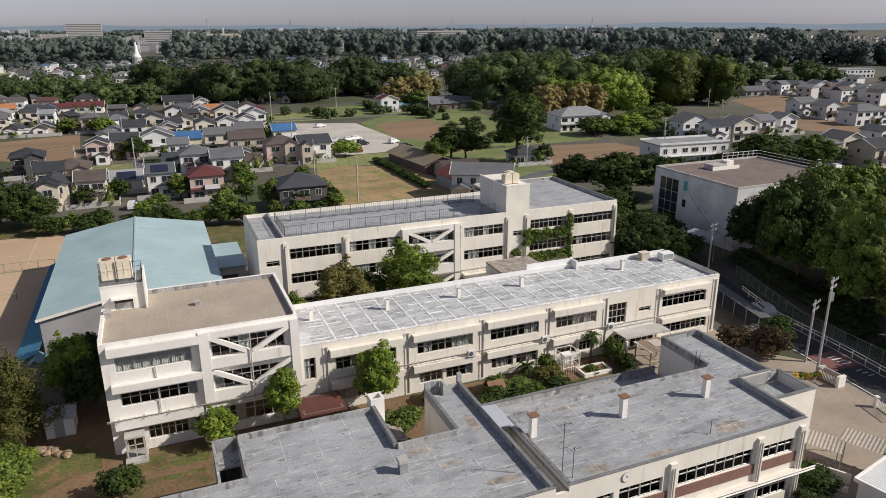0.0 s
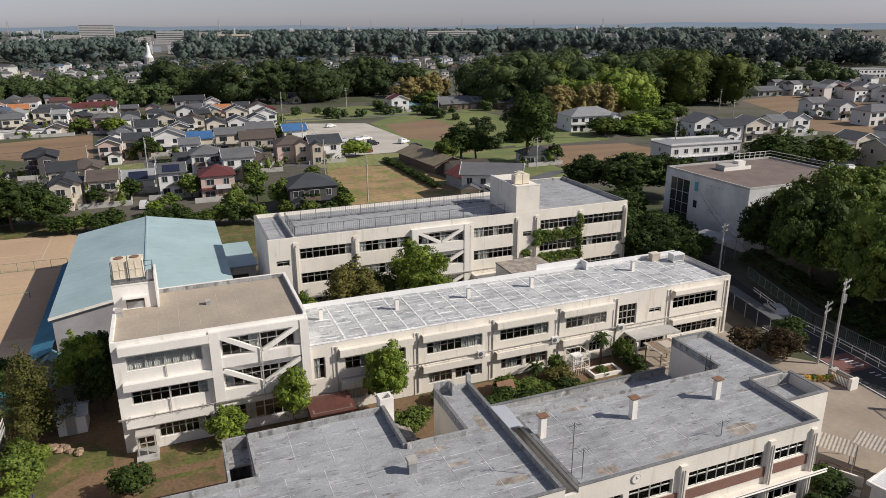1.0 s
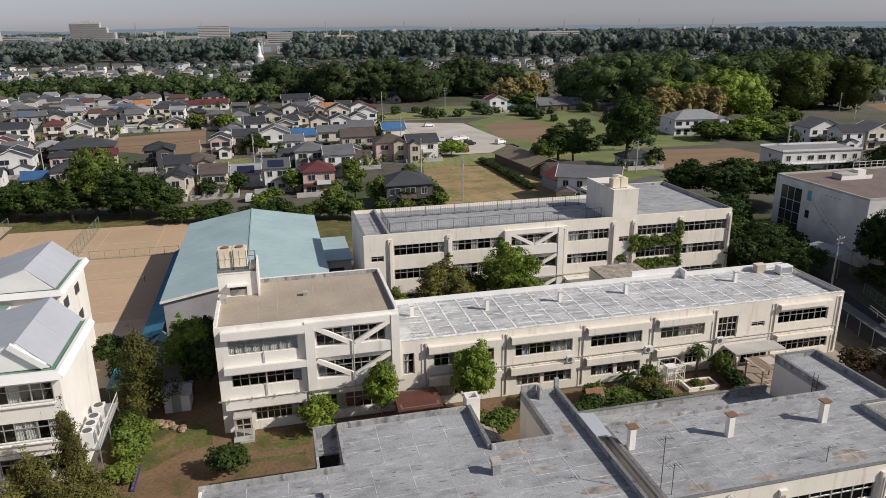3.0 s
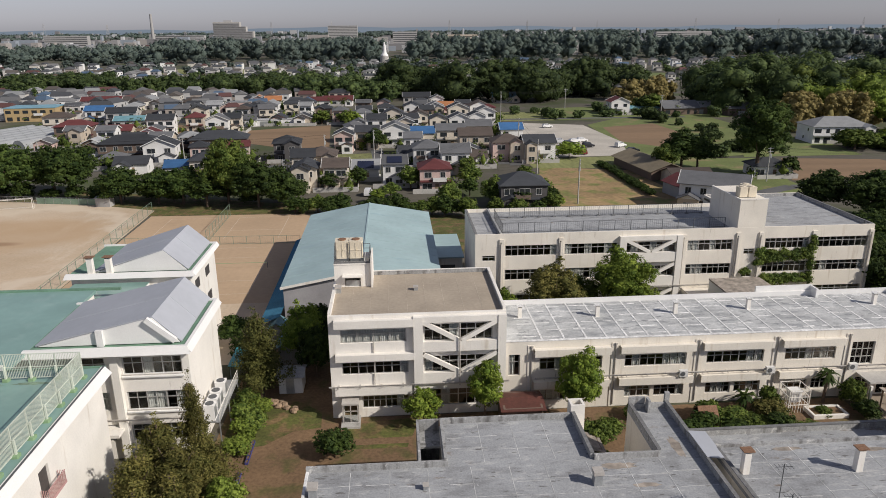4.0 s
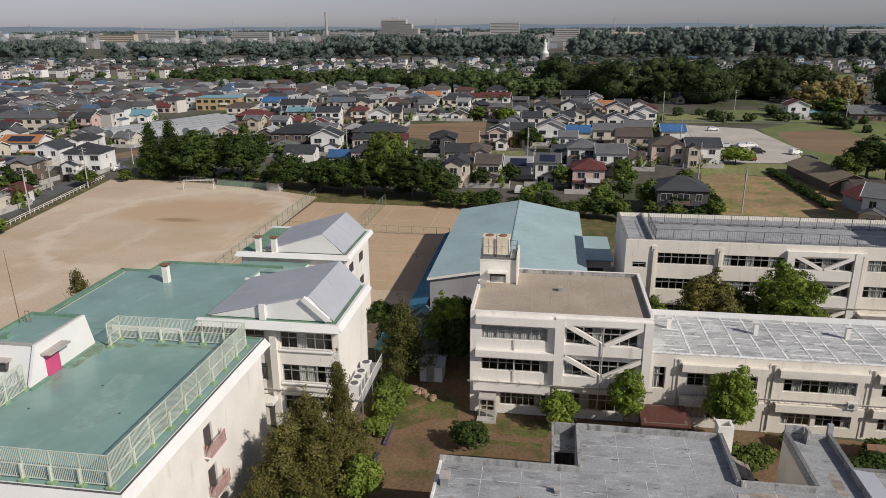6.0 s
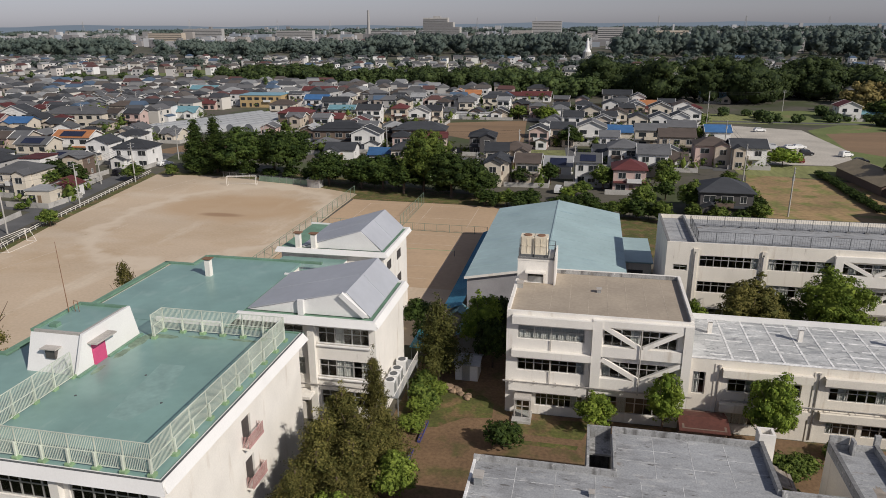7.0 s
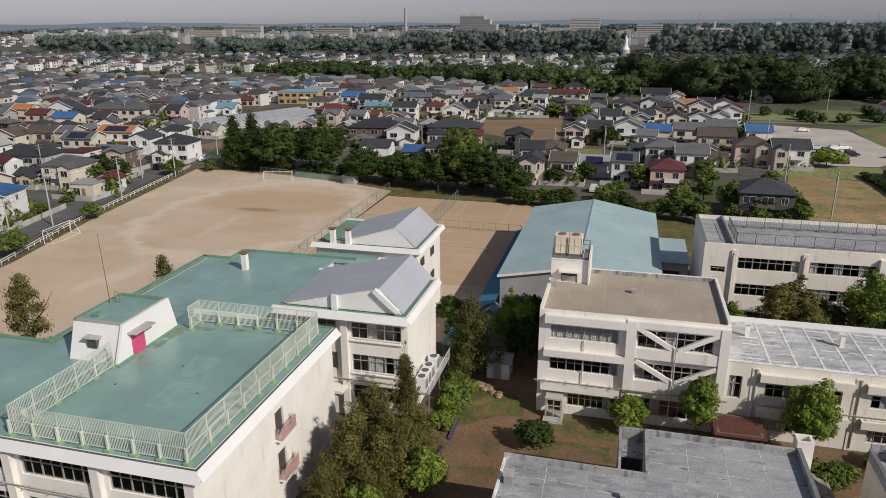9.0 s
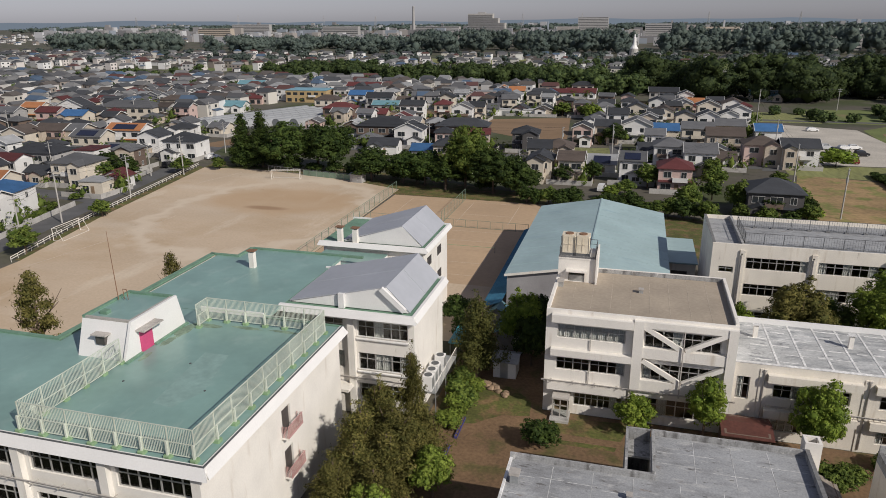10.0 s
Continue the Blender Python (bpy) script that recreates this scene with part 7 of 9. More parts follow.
def house_window(parent, x, y, z, w, h, side):
    """A window as a shallow frame with its pane, set on a wall facing the given side."""
    key = (w, h)
    if key not in WINM:
        xs, zs = [-w / 2, -w / 2 + 0.07, -0.03, 0.03, w / 2 - 0.07, w / 2], [-h / 2, -h / 2 + 0.07, h / 2 - 0.07, h / 2]
        fr = window_ring(xs, zs)
        WINM[key] = (fr.mesh("window", M["win_frame"]), B(-w / 2 + 0.07, w / 2 - 0.07, -0.03, 0.02, -h / 2 + 0.07, h / 2 - 0.07).mesh("pane", M["pane_dark"]))
    far = parent.matrix_basis.translation.y > 230 or abs(parent.matrix_basis.translation.x) > 160
    a = part("window", WINM[key][1] if far else WINM[key][0], None, parent)
    a.matrix_basis = pose(x, y, z, 0, 0, {"s": 0, "e": 90, "n": 180, "w": -90}[side])
    if not far:
        part("pane", WINM[key][1], None, a)


HR = random.Random(77)
SAY = {"slate": "dark slate-coloured", "grey": "grey", "brown": "brown", "maroon": "maroon", "orange": "orange", "blue": "bright blue", "teal": "teal", "pale": "pale grey", "skyblue": "sky-blue"}


def roof_geo(w, d, z, kind, axis, o=0.5, pitch=0.42, t=0.14):
    """A tiled roof with eaves: gabled, hipped or flat, as a shell with thickness; also the gable triangles."""
    a, b = w / 2 + o, d / 2 + o
    g, gab = Geo(), []
    if kind == "f":
        return g.box(-w / 2 - 0.2, w / 2 + 0.2, -d / 2 - 0.2, d / 2 + 0.2, z, z + 0.3), gab
    if kind == "g" and axis == "x":
        r = z + b * pitch
        pts = [(-a, -b, z - 0.1), (a, -b, z - 0.1), (a, 0, r), (-a, 0, r), (-a, b, z - 0.1), (a, b, z - 0.1)]
        fs = [(0, 1, 2, 3), (3, 2, 5, 4)]
        for s in (-1, 1):
            gab.append(Geo().add([(s * w / 2, -d / 2, z), (s * w / 2, d / 2, z), (s * w / 2, 0, z + d / 2 * pitch), (s * (w / 2 - 0.2), -d / 2, z), (s * (w / 2 - 0.2), d / 2, z), (s * (w / 2 - 0.2), 0, z + d / 2 * pitch)], [(0, 1, 2), (5, 4, 3), (0, 3, 4, 1), (1, 4, 5, 2), (2, 5, 3, 0)]))
    elif kind == "g":
        r = z + a * pitch
        pts = [(-a, -b, z - 0.1), (-a, b, z - 0.1), (0, b, r), (0, -b, r), (a, -b, z - 0.1), (a, b, z - 0.1)]
        fs = [(0, 3, 2, 1), (3, 4, 5, 2)]
        for s in (-1, 1):
            gab.append(Geo().add([(-w / 2, s * d / 2, z), (w / 2, s * d / 2, z), (0, s * d / 2, z + w / 2 * pitch), (-w / 2, s * (d / 2 - 0.2), z), (w / 2, s * (d / 2 - 0.2), z), (0, s * (d / 2 - 0.2), z + w / 2 * pitch)], [(0, 1, 2), (5, 4, 3), (0, 3, 4, 1), (1, 4, 5, 2), (2, 5, 3, 0)]))
    else:
        m = min(a, b)
        r = z + m * pitch
        pts = [(-a, -b, z - 0.1), (a, -b, z - 0.1), (a, b, z - 0.1), (-a, b, z - 0.1), (-(a - m), -(b - m), r), (a - m + 0.02, b - m + 0.02, r)]
        if a >= b:
            fs = [(0, 1, 5, 4), (1, 2, 5), (2, 3, 4, 5), (3, 0, 4)]
        else:
            fs = [(0, 1, 4), (1, 2, 5, 4), (2, 3, 5), (3, 0, 4, 5)]
    n = len(pts)
    low = [(x, y, q - t) for x, y, q in pts]
    edge = {}
    for q in fs:
        for i in range(len(q)):
            e = (q[i], q[(i + 1) % len(q)])
            edge[e] = True
    rim = [(i, j, j + n, i + n) for i, j in edge if (j, i) not in edge]
    g.add(pts + low, fs + [tuple(i + n for i in reversed(q)) for q in fs] + rim)
    return g, gab


def house(x, y, turn, w, d, storeys, kind, axis, wall, roof):
    shape = {"g": "gabled", "h": "hipped", "f": "flat"}[kind]
    t = thing("house", f"{wall} {'two' if storeys == 2 else 'single'}-storey house with a {SAY[roof]} {shape} roof", "house", x, y, 0, turn)
    w, d = w * 0.92, d * 0.92
    z = 5.9 if storeys == 2 else 3.1
    body = Geo().box(-w / 2, w / 2, -d / 2, d / 2, 0, z)
    rg, gab = roof_geo(w, d, z, kind, axis)
    part("wall", body, M["w_" + wall], t)
    for one in gab:
        part("gable", one, M["w_" + wall], t)
    rf = part("roof", rg, M["r_" + roof], t)
    if kind == "g" and int(abs(x) * 10) % 5 < 3:
        a, b, bb = w / 2 + 0.5, d / 2 + 0.5, Geo()
        for e in (-1, 1):
            for u in (-1, 1):
                if axis == "x":
                    bb.beam((e * (a + 0.03), u * b, z - 0.12), (e * (a + 0.03), 0, z + b * 0.42 - 0.02), 0.1, 0.2)
                else:
                    bb.beam((u * a, e * (b + 0.03), z - 0.12), (0, e * (b + 0.03), z + a * 0.42 - 0.02), 0.1, 0.2)
        part("bargeboard", bb, M["w_" + ("white" if wall != "dark" else "grey")], rf)
    for s in range(storeys):
        zc = 1.5 + 2.8 * s
        n = max(2, int(w / 3.2))
        for i in range(n):
            if s == 0 and i == n // 2:
                continue
            house_window(t, -w / 2 + w * (i + 0.5) / n + HR.uniform(-0.2, 0.2), -d / 2, zc - 0.25 * (s == 0), HR.choice((1.8, 2.4, 2.4, 1.3)), 1.9 if s == 0 else 1.5, "s")
        side = "w" if x > 0 else "e"
        house_window(t, (w / 2 if side == "e" else -w / 2), HR.uniform(-0.2, 0.2) * d, zc, 0.9, 1.2, side)
    near = y < 235 and abs(x) < 175
    winged = False
    if kind != "f" and HR.random() < (0.75 if near else 0.4):
        # a lower wing with its own cross roof
        winged = True
        sx, ww, dd, hz = HR.choice((-1, 1)), HR.uniform(3.0, 4.6), HR.uniform(1.6, 2.6), (z if storeys == 2 and HR.random() < 0.4 else 2.9)
        cx = sx * (w / 2 - ww / 2 - 0.15)
        wg = part("wing", Geo().box(cx - ww / 2, cx + ww / 2, -d / 2 - dd, -d / 2 - 0.01, 0, hz), M["w_" + HR.choice((wall, wall, "white", "beige"))], t)
        q, gb = roof_geo(ww, dd + (2.2 if hz > 4 else 0.6), hz, "g", "y", 0.4)
        part("wing_roof", q, M["r_" + roof], wg).matrix_basis = pose(cx, -d / 2 - dd / 2 + (1.1 if hz > 4 else 0.3), 0)
        for one in gb[:1]:
            part("gable", one, M["w_" + wall], wg).matrix_basis = pose(cx, -d / 2 - dd / 2 + (1.1 if hz > 4 else 0.3), 0)
        house_window(t, cx, -d / 2 - dd, 1.4, 1.8, 1.5, "s")
        if hz > 4:
            house_window(t, cx, -d / 2 - dd, 4.3, 1.8, 1.5, "s")
    if near and kind == "g" and axis == "x" and HR.random() < 0.22:
        sl = math.degrees(math.atan(0.42))
        part("solar_panel", B(-w * 0.32, w * 0.32, 0.5, (d / 2) * 0.95, 0.1, 0.16), M["solar"], t).matrix_basis = pose(0, -d / 2 - 0.5, z - 0.1) @ pose(0, 0, 0, sl)
    if storeys == 2 and y < 300 and (not winged or HR.random() < 0.4):
        e = -d / 2 - 0.75
        part("pent_roof", Geo().add([(-w / 2, e, 2.72), (w / 2, e, 2.72), (w / 2, -d / 2 - 0.01, 3.0), (-w / 2, -d / 2 - 0.01, 3.0), (-w / 2, e, 2.62), (w / 2, e, 2.62), (w / 2, -d / 2 - 0.01, 2.62), (-w / 2, -d / 2 - 0.01, 2.62)], [(0, 1, 2, 3), (7, 6, 5, 4), (4, 5, 1, 0), (5, 6, 2, 1), (6, 7, 3, 2), (7, 4, 0, 3)]), M["r_" + roof], t)
    if near and HR.random() < 0.6:
        part("outdoor_unit", B(w / 2 + 0.1, w / 2 + 0.42, -0.4, 0.4, 0.05, 0.65), M["w_white"], t)
    if y < 240:
        part("door", B(w * 0.06 - 0.45, w * 0.06 + 0.45, -d / 2 - 0.05, -d / 2 + 0.02, 0.1, 2.1), M["wood"], t)
    if storeys == 2 and HR.random() < 0.7:
        bx = HR.uniform(-0.2, 0.2) * w
        bw = min(3.4, w * 0.45)
        part("balcony", Geo().box(bx - bw / 2, bx + bw / 2, -d / 2 - 1.1, -d / 2 - 0.01, 2.75, 2.9).box(bx - bw / 2, bx + bw / 2, -d / 2 - 1.1, -d / 2 - 1.0, 2.9, 3.75).box(bx - bw / 2, bx - bw / 2 + 0.1, -d / 2 - 1.0, -d / 2, 2.9, 3.75).box(bx + bw / 2 - 0.1, bx + bw / 2, -d / 2 - 1.0, -d / 2, 2.9, 3.75), M["w_" + HR.choice((wall, "white", "brown"))], t)
    if storeys == 2 and kind == "g" and axis == "x" and HR.random() < 0.35:
        part("porch_roof", Geo().box(-w / 2 + 0.2, w * 0.2, -d / 2 - 1.0, -d / 2 - 0.01, 2.6, 2.72), M["r_" + roof], t)
    return t


house(-123.0, 104.9, 12, 7.5, 8, 2, "g", "x", "white", "slate")
house(-127.6, 114.6, 12, 8.6, 8, 2, "h", "x", "white", "blue")
house(-139.0, 122.0, 8, 9.0, 8, 2, "g", "x", "cream", "orange")
house(188.7, 135.5, -5, 9.1, 10, 2, "g", "x", "beige", "slate")
house(-123.5, 136.2, 5, 6.5, 6, 1, "f", "x", "cream", "pale")
house(-122.9, 142.7, 5, 6.5, 4, 1, "g", "y", "white", "maroon")
house(-135.2, 143.8, 5, 10.8, 9, 2, "h", "x", "cream", "grey")
house(179.9, 146.3, -5, 8.9, 9, 2, "h", "x", "cream", "grey")
house(71.0, 147.0, -30, 15.0, 9.5, 2, "g", "x", "white", "grey")
house(194.2, 149.8, -5, 8.4, 9, 2, "g", "y", "cream", "grey")
house(28.4, 152.5, 0, 11.2, 10, 2, "h", "x", "dark", "slate")
house(-156.2, 153.9, 5, 14.8, 9, 2, "h", "x", "grey", "slate")
house(217.8, 155.6, -5, 6.8, 9, 2, "g", "y", "white", "grey")
house(-144.1, 158.8, 5, 6.5, 8, 2, "f", "x", "white", "maroon")
flats = house(143.8, 161.7, -5, 25.2, 11, 2, "f", "x", "white", "pale")
house(10.0, 172.4, 0, 8.2, 9, 2, "h", "x", "pink", "maroon")
house(-147.5, 174.6, 5, 10.2, 8, 1, "g", "x", "beige", "grey")
house(101.0, 180.0, -5, 10.5, 8, 1, "h", "x", "white", "slate")
house(-22.3, 175.7, 0, 6.5, 8, 2, "g", "y", "cream", "slate")
house(-14.7, 176.6, 0, 6.5, 8, 2, "g", "x", "cream", "brown")
house(0.1, 179.6, 0, 6.5, 8, 2, "g", "x", "white", "grey")
house(-128.9, 179.7, 5, 11.3, 9, 2, "h", "x", "white", "slate")
house(-162.5, 180.2, 5, 10.7, 8, 2, "g", "x", "cream", "grey")
house(-190.1, 180.5, 5, 9.2, 8, 2, "g", "y", "cream", "brown")
house(-143.8, 184.9, 5, 7.9, 8, 2, "g", "y", "white", "slate")
house(189.6, 187.3, -5, 10.7, 9, 2, "g", "y", "cream", "grey")
house(-7.6, 188.2, 0, 7.4, 9, 1, "g", "x", "white", "pale")
house(180.3, 188.3, -5, 8.7, 8, 2, "g", "x", "white", "slate")
house(-184.1, 188.4, 5, 11.3, 8, 2, "g", "x", "pink", "brown")
house(-178.1, 189.9, 5, 10.4, 8, 2, "g", "x", "beige", "grey")
house(-49.8, 190.5, 5, 9.8, 9, 2, "h", "x", "cream", "slate")
house(204.3, 191.4, -5, 7.1, 8, 2, "g", "x", "white", "grey")
house(-24.8, 192.1, 5, 6.5, 8, 2, "g", "x", "cream", "slate")
house(215.5, 192.2, -5, 8.2, 8, 2, "g", "y", "white", "grey")
house(-160.1, 194.3, 5, 13.1, 8, 2, "g", "x", "white", "orange")
house(-19.9, 194.4, 0, 8.6, 9, 2, "h", "x", "beige", "brown")
house(17.1, 194.7, 0, 8.4, 9, 2, "g", "x", "white", "grey")
house(-59.3, 195.7, 5, 7.4, 7, 1, "g", "x", "grey", "blue")
house(264.4, 197.4, -5, 16.2, 10, 2, "h", "x", "white", "grey")
house(178.8, 199.1, -5, 12.6, 9, 2, "g", "y", "white", "grey")
house(-73.9, 201.9, 5, 9.5, 8, 1, "g", "x", "white", "slate")
house(23.9, 202.3, 0, 6.5, 7, 1, "g", "x", "cream", "brown")
house(9.7, 203.4, 0, 8.8, 9, 2, "h", "x", "white", "grey")
house(43.7, 208.8, 0, 10.0, 9, 2, "g", "x", "white", "slate")
house(34.5, 211.2, 0, 10.2, 9, 2, "h", "x", "pink", "brown")
house(266.3, 215.1, -5, 9.4, 9, 2, "g", "y", "white", "grey")
house(-70.2, 216.0, 5, 10.0, 8, 2, "g", "y", "white", "slate")
house(-32.6, 217.2, 5, 8.7, 9, 2, "h", "x", "dark", "slate")
house(-204.9, 221.3, 5, 9.8, 8, 2, "g", "x", "cream", "blue")
house(-81.0, 222.2, 5, 19.4, 10, 2, "h", "x", "brown", "slate")
house(-239.5, 223.7, 5, 10.3, 8, 2, "g", "x", "grey", "grey")
house(26.4, 226.0, 0, 11.3, 9, 2, "g", "x", "beige", "brown")
house(-222.7, 227.7, 5, 10.2, 8, 2, "g", "x", "pink", "maroon")
house(-55.5, 228.2, 5, 18.7, 10, 2, "h", "x", "brown", "slate")
house(267.5, 229.4, -5, 9.8, 9, 2, "g", "x", "white", "grey")
house(-16.2, 231.4, 0, 6.5, 8, 2, "g", "y", "pink", "slate")
house(152.9, 232.8, -5, 21.5, 13, 2, "h", "x", "white", "pale")
house(-8.7, 237.8, 0, 8.3, 8, 2, "g", "x", "cream", "slate")
house(19.4, 238.5, 0, 10.2, 8, 2, "g", "x", "cream", "grey")
house(-242.0, 239.7, 5, 9.7, 8, 2, "g", "x", "cream", "orange")
house(0.6, 241.6, 0, 10.4, 9, 2, "g", "y", "white", "grey")
house(-242.4, 245.4, 5, 13.5, 9, 2, "f", "x", "white", "pale")
house(30.1, 247.7, 0, 9.5, 8, 2, "g", "x", "beige", "grey")
house(-230.0, 247.9, 5, 13.5, 8, 2, "g", "y", "white", "slate")
house(-203.4, 250.1, 5, 27.4, 11, 2, "h", "x", "cream", "grey")
house(10.5, 252.3, 0, 8.8, 9, 1, "g", "x", "cream", "blue")
house(349.7, 256.2, -5, 13.7, 9, 2, "g", "x", "white", "slate")
house(43.5, 258.2, 0, 8.8, 9, 1, "g", "x", "white", "blue")
house(-115.4, 264.5, 5, 13.7, 9, 2, "h", "x", "brown", "maroon")
house(17.3, 268.4, 0, 7.3, 8, 2, "g", "y", "cream", "slate")
house(25.2, 269.2, 0, 8.3, 8, 2, "g", "y", "white", "slate")
house(-6.5, 270.3, 0, 8.5, 8, 2, "g", "x", "white", "slate")
house(-103.4, 271.8, 5, 11.6, 8, 1, "g", "x", "beige", "maroon")
house(350.1, 272.0, -5, 13.4, 9, 2, "g", "y", "white", "grey")
house(32.5, 274.2, 0, 7.4, 8, 2, "g", "y", "white", "slate")
house(-67.0, 275.1, 5, 9.0, 8, 2, "g", "y", "white", "grey")
house(-201.5, 277.6, 5, 13.0, 8, 2, "h", "x", "beige", "brown")
house(-89.5, 280.2, 5, 10.5, 8, 2, "g", "x", "white", "slate")
house(-62.5, 281.1, 5, 6.9, 8, 2, "g", "x", "cream", "slate")
house(10.4, 282.6, 0, 7.7, 8, 2, "g", "y", "cream", "brown")
house(-176.3, 283.8, 5, 12.9, 9, 1, "g", "x", "white", "teal")
house(343.5, 285.3, -10, 15.2, 9, 2, "g", "y", "white", "grey")
house(-78.3, 286.3, 5, 7.1, 8, 2, "h", "x", "beige", "maroon")
house(-196.5, 288.9, 5, 9.4, 7, 2, "g", "x", "grey", "slate")
house(38.0, 290.1, 0, 8.8, 8, 2, "g", "y", "white", "grey")
house(0.4, 291.4, 0, 8.0, 8, 2, "g", "y", "cream", "slate")
house(-133.7, 292.9, 5, 11.4, 8, 2, "h", "x", "cream", "brown")
house(-60.9, 299.4, 5, 8.5, 8, 1, "g", "x", "white", "grey")
house(-108.6, 302.2, 5, 14.1, 7, 1, "g", "x", "grey", "teal")
house(336.4, 303.0, -10, 17.4, 9, 2, "g", "x", "cream", "slate")
house(28.1, 304.4, 0, 9.3, 8, 2, "g", "y", "cream", "slate")
house(317.3, 305.2, -10, 17.2, 10, 1, "g", "x", "grey", "grey")
house(-114.1, 307.8, 5, 13.0, 8, 2, "g", "x", "grey", "slate")
house(18.5, 310.9, 0, 8.4, 8, 2, "g", "y", "white", "grey")
house(38.4, 312.7, 0, 9.5, 8, 2, "g", "y", "white", "brown")
house(8.9, 313.8, 0, 8.5, 8, 2, "g", "y", "white", "slate")
house(-188.1, 315.1, 5, 21.3, 9, 1, "g", "x", "pink", "maroon")
house(-126.5, 316.2, 5, 12.1, 8, 2, "g", "x", "white", "blue")
house(131.3, 318.5, 0, 17.7, 14, 1, "g", "x", "brown", "grey")
house(-95.4, 318.5, 5, 13.2, 8, 2, "g", "x", "grey", "grey")
house(103.7, 319.2, 0, 9.3, 9, 2, "g", "y", "white", "maroon")
house(-161.0, 331.1, 5, 23.0, 14, 2, "f", "x", "ochre", "skyblue")
house(-43.0, 335.1, 5, 15.8, 9, 2, "h", "x", "cream", "slate")
house(-141.9, 337.5, 5, 11.6, 8, 2, "f", "x", "white", "pale")
house(-71.4, 340.1, 5, 11.0, 8, 2, "f", "x", "pink", "pale")
house(27.9, 340.4, 0, 14.3, 8, 1, "g", "x", "white", "orange")
house(-107.0, 345.1, 5, 12.9, 8, 2, "h", "x", "grey", "grey")
house(21.7, 346.6, 0, 6.7, 8, 2, "g", "y", "white", "slate")
house(-95.0, 347.7, 5, 11.4, 8, 2, "h", "x", "brown", "brown")
house(-188.5, 349.9, 5, 9.3, 8, 2, "h", "x", "white", "pale")
house(-57.7, 350.6, 5, 8.3, 8, 2, "g", "x", "cream", "orange")
house(382.8, 351.5, -10, 21.6, 14, 2, "f", "x", "dark", "pale")
house(-65.5, 354.0, 5, 8.5, 8, 2, "g", "y", "pink", "orange")
house(-208.6, 357.8, 5, 16.1, 8, 2, "g", "x", "white", "teal")
house(12.2, 358.3, 0, 14.4, 9, 2, "g", "x", "grey", "slate")
house(-142.1, 359.8, 5, 19.9, 8, 2, "g", "x", "white", "maroon")
house(-90.3, 370.8, 5, 12.1, 8, 2, "g", "x", "white", "pale")
house(-38.4, 373.3, 5, 13.1, 8, 1, "g", "x", "white", "maroon")
house(-28.2, 376.0, 0, 16.3, 9, 1, "g", "x", "white", "maroon")
house(486.0, 380.6, -10, 38.0, 16, 2, "f", "x", "white", "pale")
house(61.1, 381.1, 0, 15.7, 10, 1, "g", "x", "cream", "teal")
house(-28.3, 387.1, 0, 12.2, 8, 2, "h", "x", "cream", "slate")
house(133.6, 400.4, 0, 13.0, 9, 2, "h", "x", "cream", "grey")


# ---- the far town: uncounted houses and blocks ----
def island_mix(name, stops, rough=0.8):
    """One of several paints for each separate building of a joined mesh."""
    m = bpy.data.materials.new(name)
    m.use_nodes = True
    n, ln = m.node_tree.nodes, m.node_tree.links
    geo, cr = n.new("ShaderNodeNewGeometry"), n.new("ShaderNodeValToRGB")
    cr.color_ramp.interpolation = "CONSTANT"
    while len(cr.color_ramp.elements) < len(stops):
        cr.color_ramp.elements.new(0.5)
    for i, (e, c) in enumerate(zip(cr.color_ramp.elements, stops)):
        e.position, e.color = i / len(stops), (*c, 1)
    ln.new(geo.outputs["Random Per Island"], cr.inputs[0])
    ln.new(cr.outputs[0], n["Principled BSDF"].inputs["Base Color"])
    n["Principled BSDF"].inputs["Roughness"].default_value = rough
    return m


M["far_wall"] = island_mix("far_house_wall", [(0.66, 0.655, 0.64), (0.57, 0.54, 0.49), (0.52, 0.50, 0.48), (0.60, 0.56, 0.53), (0.72, 0.72, 0.71), (0.70, 0.69, 0.67), (0.40, 0.395, 0.39), (0.30, 0.26, 0.23)])
M["far_roof"] = island_mix("far_house_roof", [(0.058, 0.061, 0.068), (0.09, 0.09, 0.094), (0.13, 0.13, 0.134), (0.08, 0.068, 0.062), (0.054, 0.057, 0.064), (0.10, 0.046, 0.042), (0.24, 0.245, 0.25), (0.07, 0.073, 0.08), (0.11, 0.11, 0.115), (0.054, 0.058, 0.064), (0.07, 0.11, 0.17), (0.155, 0.155, 0.155), (0.10, 0.088, 0.08), (0.18, 0.18, 0.18)])
# Block walls dulled and greyed, with the distance haze mixed into their colours.
M["far_block"] = island_mix("haze_toned_block_wall", [(0.40, 0.40, 0.41), (0.31, 0.305, 0.305), (0.34, 0.315, 0.295), (0.25, 0.255, 0.27), (0.52, 0.52, 0.53), (0.27, 0.30, 0.34), (0.21, 0.205, 0.21), (0.30, 0.29, 0.29)])


